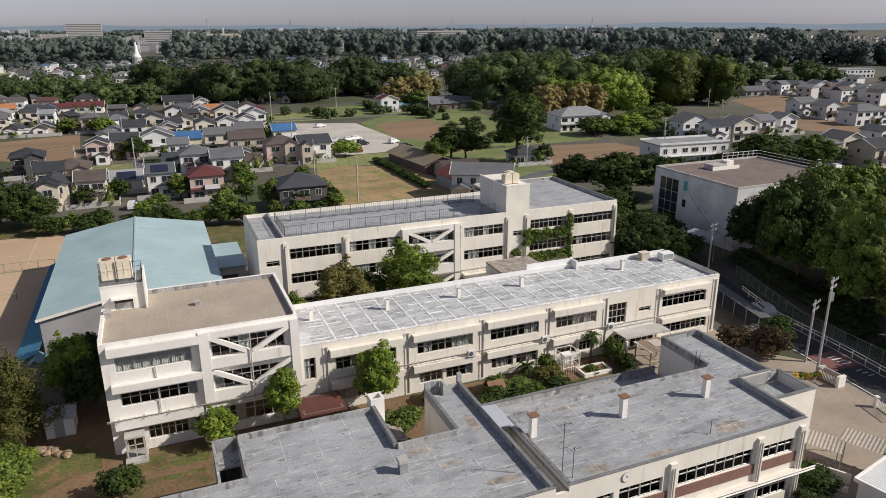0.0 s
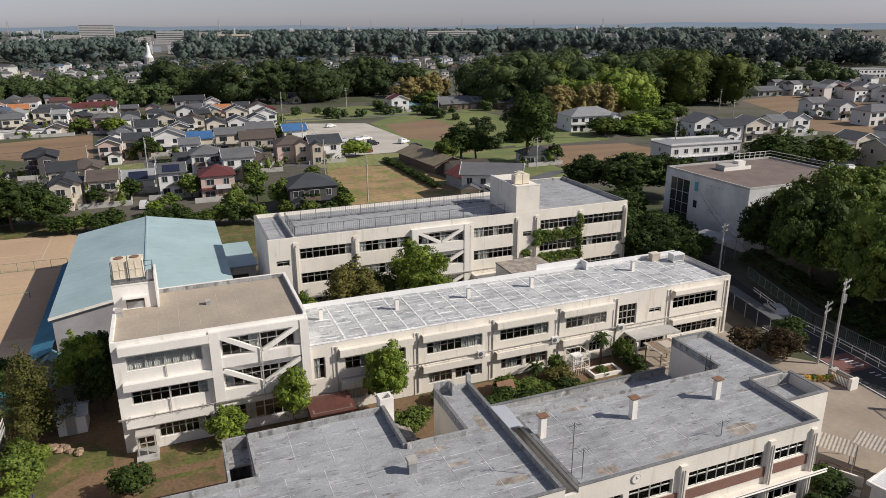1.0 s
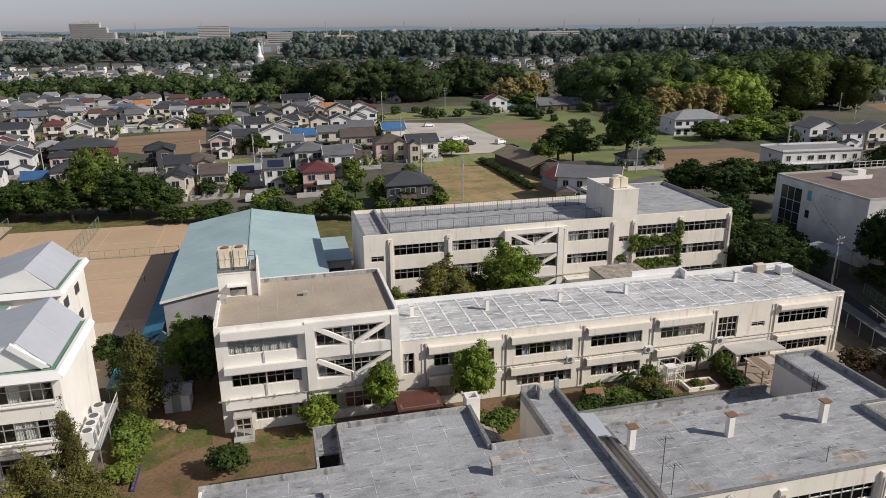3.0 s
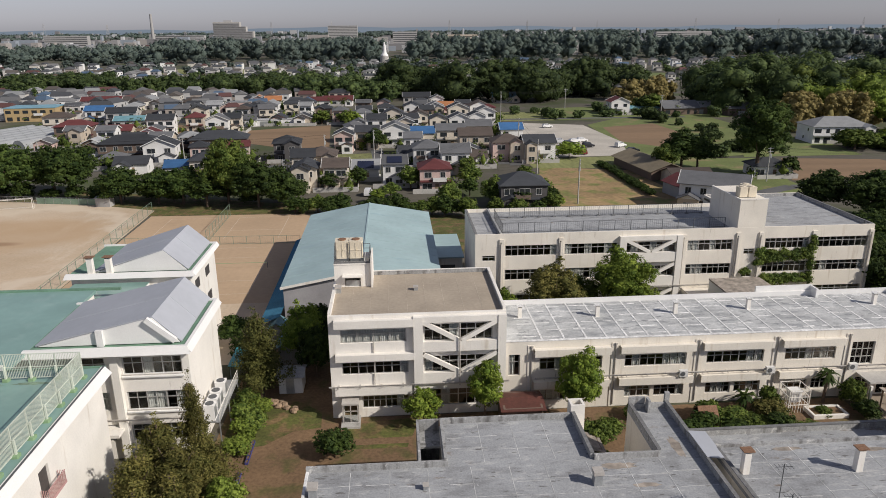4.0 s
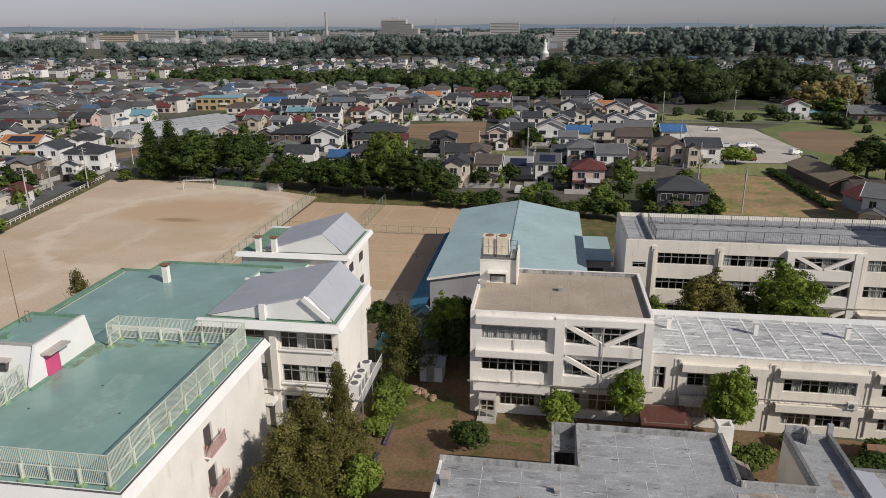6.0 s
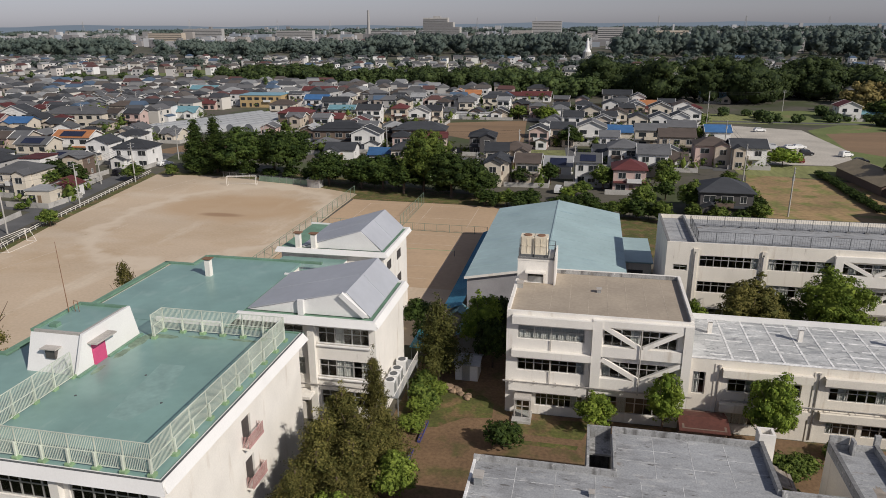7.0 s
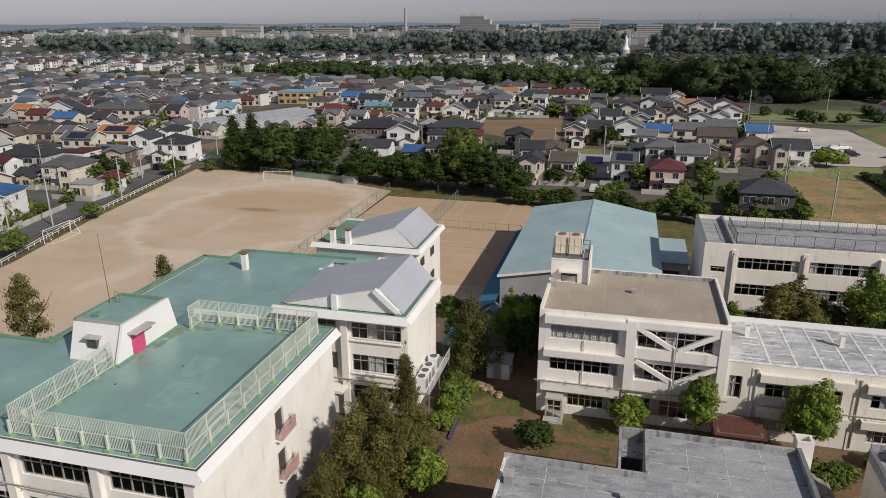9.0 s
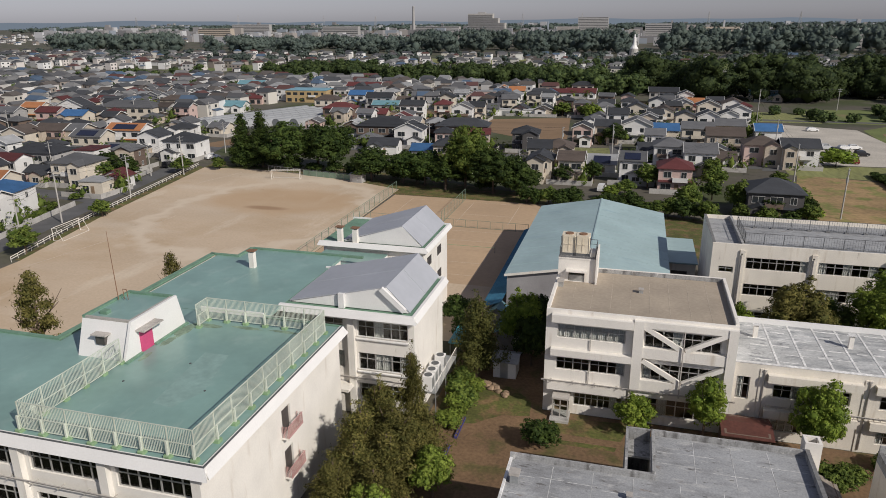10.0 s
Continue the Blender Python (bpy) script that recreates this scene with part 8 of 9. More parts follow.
def far_houses(label, spots, seed):
    q = random.Random(seed)
    wl, rf, wn = Geo(), Geo(), Geo()
    for x, y in spots:
        w, d, z = q.uniform(5.6, 9.5), q.uniform(5.2, 7.2), q.choice((5.8, 6.2, 5.6, 3.2))
        a = radians(q.choice((0, 90)) + q.uniform(-14, 14))
        c, s = math.cos(a), math.sin(a)

        def put(p):
            return [(x + c * u - s * v, y + s * u + c * v, h) for u, v, h in p]
        wl.add(put([(i * w / 2, j * d / 2, h) for h in (0, z) for j in (-1, 1) for i in (-1, 1)]), [(0, 1, 5, 4), (2, 6, 7, 3), (0, 4, 6, 2), (1, 3, 7, 5)])
        A, Bq, r = w / 2 + 0.3, d / 2 + 0.3, z + (d / 2 + 0.3) * 0.5
        k = q.choice((0.03, 0.03, 0.45)) * A
        rf.add(put([(-A, -Bq, z), (A, -Bq, z), (A, Bq, z), (-A, Bq, z), (-(A - k), 0, r), (A - k, 0, r)]), [(0, 1, 5, 4), (2, 3, 4, 5), (1, 2, 5), (3, 0, 4)])
        if k < 1:
            for sg in (-1, 1):
                wl.add(put([(sg * (A - 0.45), -d / 2, z), (sg * (A - 0.45), d / 2, z), (sg * (A - 0.45), 0, z + d / 2 * 0.46)]), [(0, 1, 2)])
        if q.random() < 0.6:
            # a lower wing under a lean-to roof
            u0, u1, v1 = (-w / 2, 0.1 * w, -d / 2 - q.uniform(1.2, 2.4)) if q.random() < 0.5 else (-0.1 * w, w / 2, -d / 2 - q.uniform(1.2, 2.4))
            wl.add(put([(i, j, h) for h in (0, 2.6) for j in (v1, -d / 2) for i in (u0, u1)]), [(0, 1, 5, 4), (0, 4, 6, 2), (1, 3, 7, 5)])
            rf.add(put([(u0 - 0.2, v1 - 0.25, 2.55), (u1 + 0.2, v1 - 0.25, 2.55), (u1 + 0.2, -d / 2, 3.2), (u0 - 0.2, -d / 2, 3.2)]), [(0, 1, 2, 3)])
        for zz in (1.5, 4.3):
            if zz < z:
                for u in (-0.28, 0.24):
                    for sd in (-1, 1):
                        wn.add(put([(u * w - 0.7, sd * (d / 2 + 0.03), zz - 0.6), (u * w + 0.7, sd * (d / 2 + 0.03), zz - 0.6), (u * w + 0.7, sd * (d / 2 + 0.03), zz + 0.6), (u * w - 0.7, sd * (d / 2 + 0.03), zz + 0.6)]), [(0, 1, 2, 3)])
    t = thing("far_houses", label, "houses", kind="stuff")
    for nm, gq, mt in (("wall", wl, "far_wall"), ("roof", rf, "far_roof"), ("window", wn, "pane_dark")):
        me = bpy.data.meshes.new(nm)
        me.from_pydata(gq.v, [], gq.f)
        me.materials.append(M[mt])
        tagged(part(nm, me, None, t), kind="stuff")


def rows_of(q, x0, x1, y0, y1, dx=8.8, dy=10.5, keep=0.88, skip=()):
    out = []
    y = y0
    k = 0
    while y < y1:
        x = x0 + (k % 3) * 3
        while x < x1:
            p = (x + q.uniform(-1.5, 1.5), y + q.uniform(-1.2, 1.2))
            if q.random() < keep and not any(a < p[0] < b and c < p[1] < d for a, b, c, d in skip):
                out.append(p)
            x += dx + q.uniform(-1, 3) + (5 if q.random() < 0.15 else 0)
        y += dy + (4 if k % 2 else 0)
        k += 1
    return out


Q = random.Random(8)
wood = [(-270, -40, 425, 510), (-80, 160, 365, 470), (140, 270, 240, 380)]
far_houses("tightly packed small tiled houses west of the playground", rows_of(Q, -520, -255, 150, 430, keep=0.9), 1)
far_houses("packed tiled houses along the town's lanes", rows_of(Q, -255, -175, 268, 430) + rows_of(Q, -175, -95, 335, 430) + rows_of(Q, -96, -44, 318, 415), 2)
far_houses("distant tiled houses between the woods", rows_of(Q, -760, 40, 520, 760, 15, 19, 0.72, wood), 3)
far_houses("distant tiled houses beyond the woods", rows_of(Q, 40, 560, 500, 760, 16, 20, 0.55, wood), 4)
far_houses("distant tiled houses on the east side", rows_of(Q, 330, 640, 225, 330, 14, 17, 0.7), 5)
far_houses("distant tiled houses on the west side", rows_of(Q, -980, -520, 200, 700, 15, 18, 0.75), 6)
far_houses("very distant roofs", [(Q.uniform(-1800, 1800), Q.uniform(1080, 2200)) for _ in range(1500)], 7)


def far_blocks(label, n, seed, y0, y1, west, east, h0, h1):
    q = random.Random(seed)
    g = Geo()
    for _ in range(n):
        y = q.uniform(y0, y1)
        x, w, d, h = q.uniform(-west, east) * y, q.uniform(6, 24) * q.choice((0.6, 1, 1, 1.8)), q.uniform(10, 18), q.uniform(h0, h1) * q.choice((0.5, 0.6, 0.7, 0.8, 1))
        g.box(x - w / 2, x + w / 2, y, y + d, 0, h)
    me = bpy.data.meshes.new("far_building")
    me.from_pydata(g.v, [], g.f)
    me.materials.append(M["far_block"])
    tagged(new("far_buildings", me), label, "buildings", kind="stuff")


far_blocks("pale city blocks on the skyline", 560, 5, 1120, 2100, 0.98, 0.16, 9, 25)
far_blocks("low scattered blocks beyond the eastern woods", 70, 9, 1300, 2300, -0.16, 0.95, 8, 20)
far_blocks("city blocks in haze-toned greys on the horizon", 330, 6, 2400, 4300, 0.95, 0.95, 12, 33)


# ---- more houses between the lanes, laid clear of those above, the fields and the lanes ----
taken = [(o.matrix_basis.translation.x, o.matrix_basis.translation.y) for o in scene.objects if o.name.split(".")[0] == "house"]
keep_out = [(-73, -20, 236, 300), (-42, -2, 205, 232), (28, 82, 130, 300), (44, 146, 160, 335), (-142, -98, 194, 240), (-118, -68, 260, 308), (-178, -118, 228, 318), (-8, 1, 148, 300), (-140, 46, 200, 211), (-135, -98, 60, 200), (33, 46, 140, 300)]
HF = random.Random(40)
extra = 0
for gy in range(0, 24):
    for gx in range(0, 55):
        if extra >= 236:
            break
        x, y = -250 + gx * 8.8 + HF.uniform(-1.6, 1.6), 132 + gy * 10.0 + HF.uniform(-1.6, 1.6)
        if y > 335 or (x > -132 and y < 200) or x > 52 or y > 335 + 0.3 * x * (x > 0):
            continue
        if x < -128 and y > 262 and x > -180:
            continue
        if any(a < x < b and c < y < d for a, b, c, d in keep_out) or any(abs(x - u) < 8.4 and abs(y - v) < 8.9 for u, v in taken):
            continue
        taken.append((x, y))
        extra += 1
        house(x, y, HF.choice((-5, 0, 0, 5, 10)), HF.uniform(5.8, 7.8), HF.uniform(5.6, 7.2), HF.choice((2, 2, 2, 1)), HF.choice(("g", "g", "h")), HF.choice(("x", "y")), HF.choice(("white", "white", "cream", "white", "grey", "white", "beige", "pink", "brown")), HF.choice(("slate", "grey", "grey", "slate", "brown", "slate", "maroon", "grey", "slate", "grey", "pale")))
# garden shrubs and block walls between the houses
gs, gw = [], Geo()
for x, y in taken:
    for k in range(5):
        a, big = HF.uniform(0, 6.28), HF.choice((1, 1, 1.3, 1.9))
        gs.append((x + 5.9 * math.cos(a), y + 5.9 * math.sin(a), HF.uniform(0.6, 1.4) * big, HF.uniform(0.7, 1.3) * big, HF.uniform(0.8, 1.5) * big))
    if HF.random() < 0.7:
        gw.box(x - 5.6, x + 5.6, y - 6.0, y - 5.85, 0, 1.2).box(x + 5.45, x + 5.6, y - 5.85, y + 5, 0, 1.2)
tagged(new("garden_shrubs", clump_mesh("garden_shrubs", M["leaf_mid"], gs, 60 * len(gs), 0.26, 5, 0.4, 9, (5, 3))), "small garden shrubs between the houses", "shrubs", kind="stuff")
tagged(part("garden_walls", gw, M["concrete"]), "low concrete block garden walls", "walls", kind="stuff")


# ---- poles, goals, fences, vehicles ----
def utility_pole(x, y, h=9.5, turn=0, can=True):
    t = thing("utility_pole", "grey concrete utility pole with cross arms", "utility pole", x, y, 0, turn, group="utility poles")
    part("shaft", Geo().tube((0, 0, 0), (0, 0, h), 0.17, 0.11, 8), M["concrete"], t)
    for z, w in ((h - 0.4, 1.1), (h - 1.2, 0.9)):
        a = part("cross_arm", Geo().box(-w, w, -0.2, -0.1, z, z + 0.1), M["steel"], t)
        for u in (-0.9, -0.45, 0.45, 0.9) if math.hypot(x, y) < 135 else ():
            part("insulator", Geo().tube((u * w, -0.15, z + 0.1), (u * w, -0.15, z + 0.32), 0.06, 0.03, 6), M["white"], a)
    if can:
        part("transformer", Geo().tube((0.35, 0, h - 2.9), (0.35, 0, h - 1.9), 0.26, n=10), M["steel"], t)
    return t


def wires(p, q, h0, h1, sag=0.8):
    for dz, o in ((-0.1, -0.8), (-0.1, 0.8), (-0.9, 0.3)):
        g = Geo()
        pts = [Vector((p[0] + (q[0] - p[0]) * s + o * 0.6, p[1] + (q[1] - p[1]) * s, h0 + (h1 - h0) * s + dz - sag * 4 * s * (1 - s))) for s in (0, 0.17, 0.33, 0.5, 0.67, 0.83, 1)]
        n, vs = len(pts), []
        for p3 in pts:
            vs += [p3 + Vector((0, 0, 0.02)), p3 + Vector((0.018, 0, -0.01)), p3 + Vector((-0.018, 0, -0.01))]
        g.add(vs, [(3 * i + j, 3 * i + (j + 1) % 3, 3 * i + 3 + (j + 1) % 3, 3 * i + 3 + j) for i in range(n - 1) for j in range(3)])
        tagged(part("overhead_wire", g, M["black"]), "thin black overhead cable between poles", "cable", "overhead wires")


lines = [[(68.0, 50.6, 12.0), (69.4, 53.4, 8.0)], [(69.4, 53.4, 8.0), (78.5, 80, 9.5), (96.2, 106.7, 9.5)], [(-107.1, 97.1, 9.2), (-111.6, 111.5, 11.0), (-112.4, 133.4, 10.0), (-115.6, 158.5, 10.4), (-122.5, 190, 9.5)], [(-123.2, 155.0, 7.8), (-150, 150, 9.0), (-178, 142, 9.0)],
         [(41.8, 152.7, 10.5), (39.5, 188, 9.5), (42.5, 235, 9.5), (46, 298, 9.5)], [(-26.7, 167.9, 9), (-3.2, 178, 9.5), (-6, 212, 9.5), (-10, 262, 9.5)], [(8.1, 176.0, 9), (21.3, 196, 9)], [(51.7, 335, 9.5), (85.3, 345, 9.5), (120, 308, 9.5)], [(96.6, 171.5, 9), (140, 166, 9), (160, 190, 9)],
         [(-100, 203, 9.5), (-60, 203, 9.5), (-20, 204, 9.5)], [(-92, 318, 9.5), (-40, 308, 9.5), (8.8, 312, 9.5)], [(215, 222, 9.5), (245, 262, 9.5)], [(-215, 160, 9.5), (-216, 200, 9.5), (-214, 245, 9.5), (-212, 300, 9.5)], [(-160, 240, 9.5), (-200, 247, 9.5), (-245, 250, 9.5)]]
for row in lines:
    for i, (x, y, h) in enumerate(row):
        if not (i == 0 and row[0] == (69.4, 53.4, 8.0)):
            utility_pole(x, y, h, 20 if x > 60 else 75, i % 2 == 0)
    for a, b in zip(row, row[1:]):
        wires(a, b, a[2], b[2])


def goal(x, y, turn):
    t = thing("football_goal", "white tubular steel football goal on the sand", "football goal", x, y, 0.02, turn, group="football goals")
    for u in (-3.66, 3.66):
        part("post", Geo().tube((u, 0, 0), (u, 0, 2.44), 0.06, n=8), M["white"], t)
        part("stay", Geo().tube((u, 0, 2.44), (u, 0.9, 2.44), 0.035, n=6).tube((u, 0.9, 2.44), (u, 2.0, 0.05), 0.035, n=6).tube((u, 0, 0.05), (u, 2.0, 0.05), 0.035, n=6), M["white"], t)
    part("crossbar", Geo().tube((-3.66, 0, 2.44), (3.66, 0, 2.44), 0.06, n=8), M["white"], t)
    part("back_bar", Geo().tube((-3.66, 2.0, 0.05), (3.66, 2.0, 0.05), 0.035, n=6).tube((-3.66, 0.9, 2.44), (3.66, 0.9, 2.44), 0.03, n=6), M["white"], t)


goal(-86.1, 159.6, 14)
goal(-103.9, 104.5, -86)
# fences
FG = material("green_mesh_fence", (0.20, 0.28, 0.21), 0.6, 0.2)
mesh_fence("court_fence", "tall green mesh fence between playground and courts", -53.6, 99, -54.2, 155, 0.02, 2.3, 18, FG, 0.008, 0.4)
mesh_fence("court_fence", "tall green mesh fence across the courts", -53.4, 129, -18.2, 128, 0.02, 1.6, 14, FG, 0.008, 0.4)
mesh_fence("court_fence", "tall green mesh fence between the courts", -36, 129.5, -36, 150, 0.02, 2.6, 8, FG, 0.008, 0.4)
mesh_fence("playground_fence", "low grey mesh fence beneath the playground trees", -96, 168.6, -66, 162.6, 0.02, 1.5, 14, M["steel"], 0.015, 0.3)
mesh_fence("street_fence", "green mesh fence along the shaded street", 77.2, 46, 78.3, 62, 0.02, 1.7, 9, FG, 0.015, 0.25)
mesh_fence("street_fence", "green mesh fence along the shaded street", 78.3, 62, 84.5, 80, 0.02, 1.7, 10, FG, 0.015, 0.25)


def guard_rail(pts, mat, label):
    t = thing("guard_rail", label, "guard rail", 0, 0, 0)
    for a, b in zip(pts, pts[1:]):
        for z in (0.55, 0.95):
            part("beam", Geo().beam((*a, z), (*b, z), 0.06, 0.10), mat, t)
        n = max(1, round(math.dist(a, b) / 2.0))
        for i in range(n):
            u, v = a[0] + (b[0] - a[0]) * i / n, a[1] + (b[1] - a[1]) * i / n
            part("post", Geo().tube((u, v, 0), (u, v, 1.0), 0.05, n=6), mat, t)


guard_rail([(-101.3, 89), (-104.6, 101), (-108.6, 117), (-112.2, 136), (-115.2, 152), (-118.6, 170)], M["white"], "white steel guard rail along the lane")
guard_rail([(74.4, 44), (75.6, 52), (76.2, 58), (76.6, 64), (79.8, 74)], M["white"], "white steel guard rail along the shaded street")
# boards and hut by the goal
bf = thing("board_fence", "green board fence panels under the playground trees", "fence", 0, 0, 0)
for k in range(7):
    a, b = (-84.0 + 2.1 * k, 165.6 - 0.42 * k), (-82.0 + 2.1 * k, 165.2 - 0.42 * k)
    part("panel", Geo().beam((*a, 0.75), (*b, 0.75), 0.06, 1.4), FG, bf)
    part("post", Geo().tube((*a, 0), (*a, 1.6), 0.05, n=6), M["steel"], bf)
# court net and posts
for x0, x1, y in ((-49, -36.8, 114), (-34, -22, 114)):
    nt = thing("court_net", "slack tennis net cord with a dark band", "net", x0, y, 0.03)
    part("post", Geo().tube((0, 0, 0), (0, 0, 1.1), 0.05, n=6), M["dark_steel"], nt)
    part("post", Geo().tube((x1 - x0, 0, 0), (x1 - x0, 0, 1.1), 0.05, n=6), M["dark_steel"], nt)
    part("band", Geo().box(0, x1 - x0, -0.015, 0.015, 0.97, 1.03), M["fence_post"], nt)


def car(x, y, turn, paint, kind="saloon"):
    t = thing("car", f"{paint} parked {kind} car", "car", x, y, 0.05, turn, group="parked cars")
    van = kind == "van"
    prof = [(-2.05, 0.3), (2.05, 0.3), (2.08, 0.75), (1.9, 0.92), (1.05, 1.0), (0.45, 1.5 if not van else 1.75), (-1.35 if not van else -1.9, 1.52 if not van else 1.8), (-1.95 if not van else -2.05, 1.0), (-2.08, 0.8)]
    g, n = Geo(), len(prof)
    g.add([(u, -0.82 if z < 1.1 else -0.68, z) for u, z in prof] + [(u, 0.82 if z < 1.1 else 0.68, z) for u, z in prof], [tuple(range(n)), tuple(range(2 * n - 1, n - 1, -1))] + [(i, n + i, n + (i + 1) % n, (i + 1) % n) for i in range(n)])
    part("body", g, CARP[paint], t)
    zt = 1.66 if van else 1.42
    for s in (-1, 1):
        part("side_window", Geo().add([(-1.45, s * 0.80, 1.03), (0.85, s * 0.80, 1.03), (0.42, s * 0.715, zt), (-1.3, s * 0.715, zt)], [(0, 1, 2, 3)]), M["pane_dark"], t)
    part("windscreen", Geo().add([(1.06, -0.72, 1.03), (1.06, 0.72, 1.03), (0.53, 0.62, zt), (0.53, -0.62, zt)], [(0, 1, 2, 3)]), M["pane_dark"], t)
    for u in (-1.3, 1.3):
        for s in (-1, 1):
            w = part("tyre", Geo().tube((u, s * 0.62, 0.31), (u, s * 0.85, 0.31), 0.31, n=12), M["black"], t)
            part("rim", Geo().tube((u, s * 0.80, 0.31), (u, s * 0.86, 0.31), 0.18, n=10), M["steel"], w)
    for s in (-1, 1):
        part("headlight", B(2.04, 2.1, s * 0.6 - 0.15, s * 0.6 + 0.15, 0.6, 0.75), M["white"], t)


CARP = {k: material(k + "_car_paint", c, 0.25, 0.0, vary=0.02, bump=0.0) for k, c in dict(white=(0.75, 0.75, 0.74), silver=(0.45, 0.46, 0.47), black=(0.02, 0.02, 0.024), red=(0.18, 0.03, 0.03), blue=(0.05, 0.08, 0.2)).items()}
for x, y, a, c, k in ((61.9, 278, 10, "white", "saloon"), (57.8, 239, 20, "silver", "van"), (60.0, 235, 15, "black", "saloon"), (63.2, 239.5, 12, "white", "saloon"), (66.2, 241, 12, "white", "saloon"), (65.2, 229, 15, "black", "van"), (60.2, 217, 95, "red", "saloon"), (76.1, 228.5, 30, "white", "van"), (77.0, 218.5, -5, "black", "saloon"),
                      (-126.3, 166.5, 100, "black", "van"), (-127.5, 176.2, 5, "white", "van"), (-121.0, 180.5, 60, "white", "saloon"), (-115.9, 99.5, 80, "black", "saloon"), (176.5, 141.6, 0, "white", "saloon"), (186, 141.4, 20, "silver", "van"), (175.2, 135.4, 5, "white", "saloon"), (121, 328, 10, "white", "saloon"), (-6.5, 166.5, 85, "white", "van"), (-40.5, 174, 20, "white", "saloon"), (76.4, 66.5, 70, "silver", "saloon")):
    car(x, y, a, c, k)

# hedges and walls by the lane
for x, y, h, r in ((-119.0, 111.5, 1.6, 1.3), (-119.8, 114.0, 1.8, 1.4), (-120.6, 116.6, 1.7, 1.4), (-121.4, 119.4, 2.2, 1.6), (-118.2, 108.8, 1.4, 1.2), (-124.5, 146.0, 3.6, 2.2), (-126.0, 150.0, 6.4, 3.0), (-129.5, 152.5, 5.2, 3.0), (-123.4, 128.4, 1.8, 1.5)):
    tree(x, y, h, r, "shrub" if h < 3 else "broad", "leaf_dark" if h > 3 else "leaf_mid", "beside the lane", 2600)
rw = thing("retaining_wall", "low concrete retaining wall along the lane", "wall", 0, 0, 0)
for a, b in (((-113.6, 96), (-117.2, 112)), ((-117.2, 112), (-119.6, 124)), ((-121.6, 134), (-124.4, 148)), ((-124.4, 148), (-126.6, 160))):
    part("wall_panel", Geo().beam((*a, 0.55), (*b, 0.55), 0.18, 1.1), M["concrete"], rw)
# ---- the grey hall and sheds east and north ----
hall = thing("grey_hall", "grey rendered three-storey hall with a brown flat roof", "hall")
part("wall", B(93, 120, 90, 112, 0, 11.3), material("grey_render", (0.60, 0.60, 0.60), 0.85, grain=5, vary=0.06, second=(0.50, 0.50, 0.50), streak=(1, 1, 0.2), second_at=0.6), hall)
part("roof", B(93.3, 119.7, 90.3, 111.7, 11.3, 11.34), material("dark_brown_roof", (0.17, 0.13, 0.11), 0.85, grain=2, vary=0.12), hall)
for a in ((93, 120, 90, 90.3), (93, 120, 111.7, 112), (93, 93.3, 90.3, 111.7), (119.7, 120, 90.3, 111.7)):
    parapet(hall, *a, 11.3, 11.7, M["concrete"])
for k in range(3):
    y = 105.0 + 1.75 * k
    part("tall_window", B(92.93, 93.0, y, y + 1.62, 1.6, 10.0), M["pane_dark"], hall)
    part("window_bar", Geo().box(92.9, 92.94, y, y + 1.62, 3.4, 3.5).box(92.9, 92.94, y, y + 1.62, 5.4, 5.5).box(92.9, 92.94, y, y + 1.62, 7.5, 7.6), M["alu"], hall)
    part("window_mullion", B(92.88, 92.94, y + 1.62, y + 1.75, 1.6, 10.0), M["alu"], hall)
part("small_window", B(92.93, 93.0, 102.6, 103.5, 8.4, 10.2), M["teal_sheet"], hall)
part("small_window", B(92.93, 93.0, 102.6, 103.5, 5.2, 6.6), M["pane_dark"], hall)
for k in range(8):
    part("wall_vent", B(92.9, 92.996, (96.0, 97.0, 98.0, 99.0)[k % 4], (96.0, 97.0, 98.0, 99.0)[k % 4] + 0.35, (5.4, 10.1)[k // 4], (5.4, 10.1)[k // 4] + 0.2), M["concrete"], hall)
part("roof_rail", Geo().beam((110, 111.85, 12.9), (119.8, 111.85, 12.9), 0.07).beam((110, 111.85, 12.3), (119.8, 111.85, 12.3), 0.05).beam((119.85, 96, 12.9), (119.85, 111.85, 12.9), 0.07).beam((119.85, 96, 12.3), (119.85, 111.85, 12.3), 0.05), M["white"], hall, "white roof railing")
for k in range(8):
    part("rail_post", B(110 + 1.4 * k, 110.08 + 1.4 * k, 111.8, 111.88, 11.7, 12.95) if k < 7 else B(119.8, 119.88, 97, 97.08, 11.7, 12.95), M["white"], hall)
un = thing("roof_plant", "grey rooftop plant boxes on the hall", "equipment box", 104, 106, 11.34)
part("case", B(-3, 0.5, -1.2, 1.2, 0, 1.0), M["concrete"], un)
part("case", B(0.8, 2.6, -0.8, 0.8, 0, 1.5), M["white"], un)
part("duct", B(-3.4, 3.4, -1.6, -1.45, 0, 0.7), M["white"], un)


def shed(name, label, x0, x1, y0, y1, h, roof, wall, axis="x", rise=0.9, eave=0.3, turn=0.0):
    cx, cy = (x0 + x1) / 2, (y0 + y1) / 2
    t = thing(name, label, "shed", cx, cy, 0, turn)
    w, d = x1 - x0, y1 - y0
    part("wall", B(-w / 2, w / 2, -d / 2, d / 2, 0, h), M[wall], t)
    rg, gab = roof_geo(w, d, h, "g", axis, eave, rise / max(0.5, (d if axis == "x" else w) / 2), 0.08)
    part("roof", rg, M[roof], t)
    for one in gab:
        part("gable", one, M[wall], t)
    part("door", B(-w * 0.2, w * 0.15, -d / 2 - 0.04, -d / 2 + 0.02, 0.02, min(2.0, h - 0.2)), M["steel"], t)
    return t


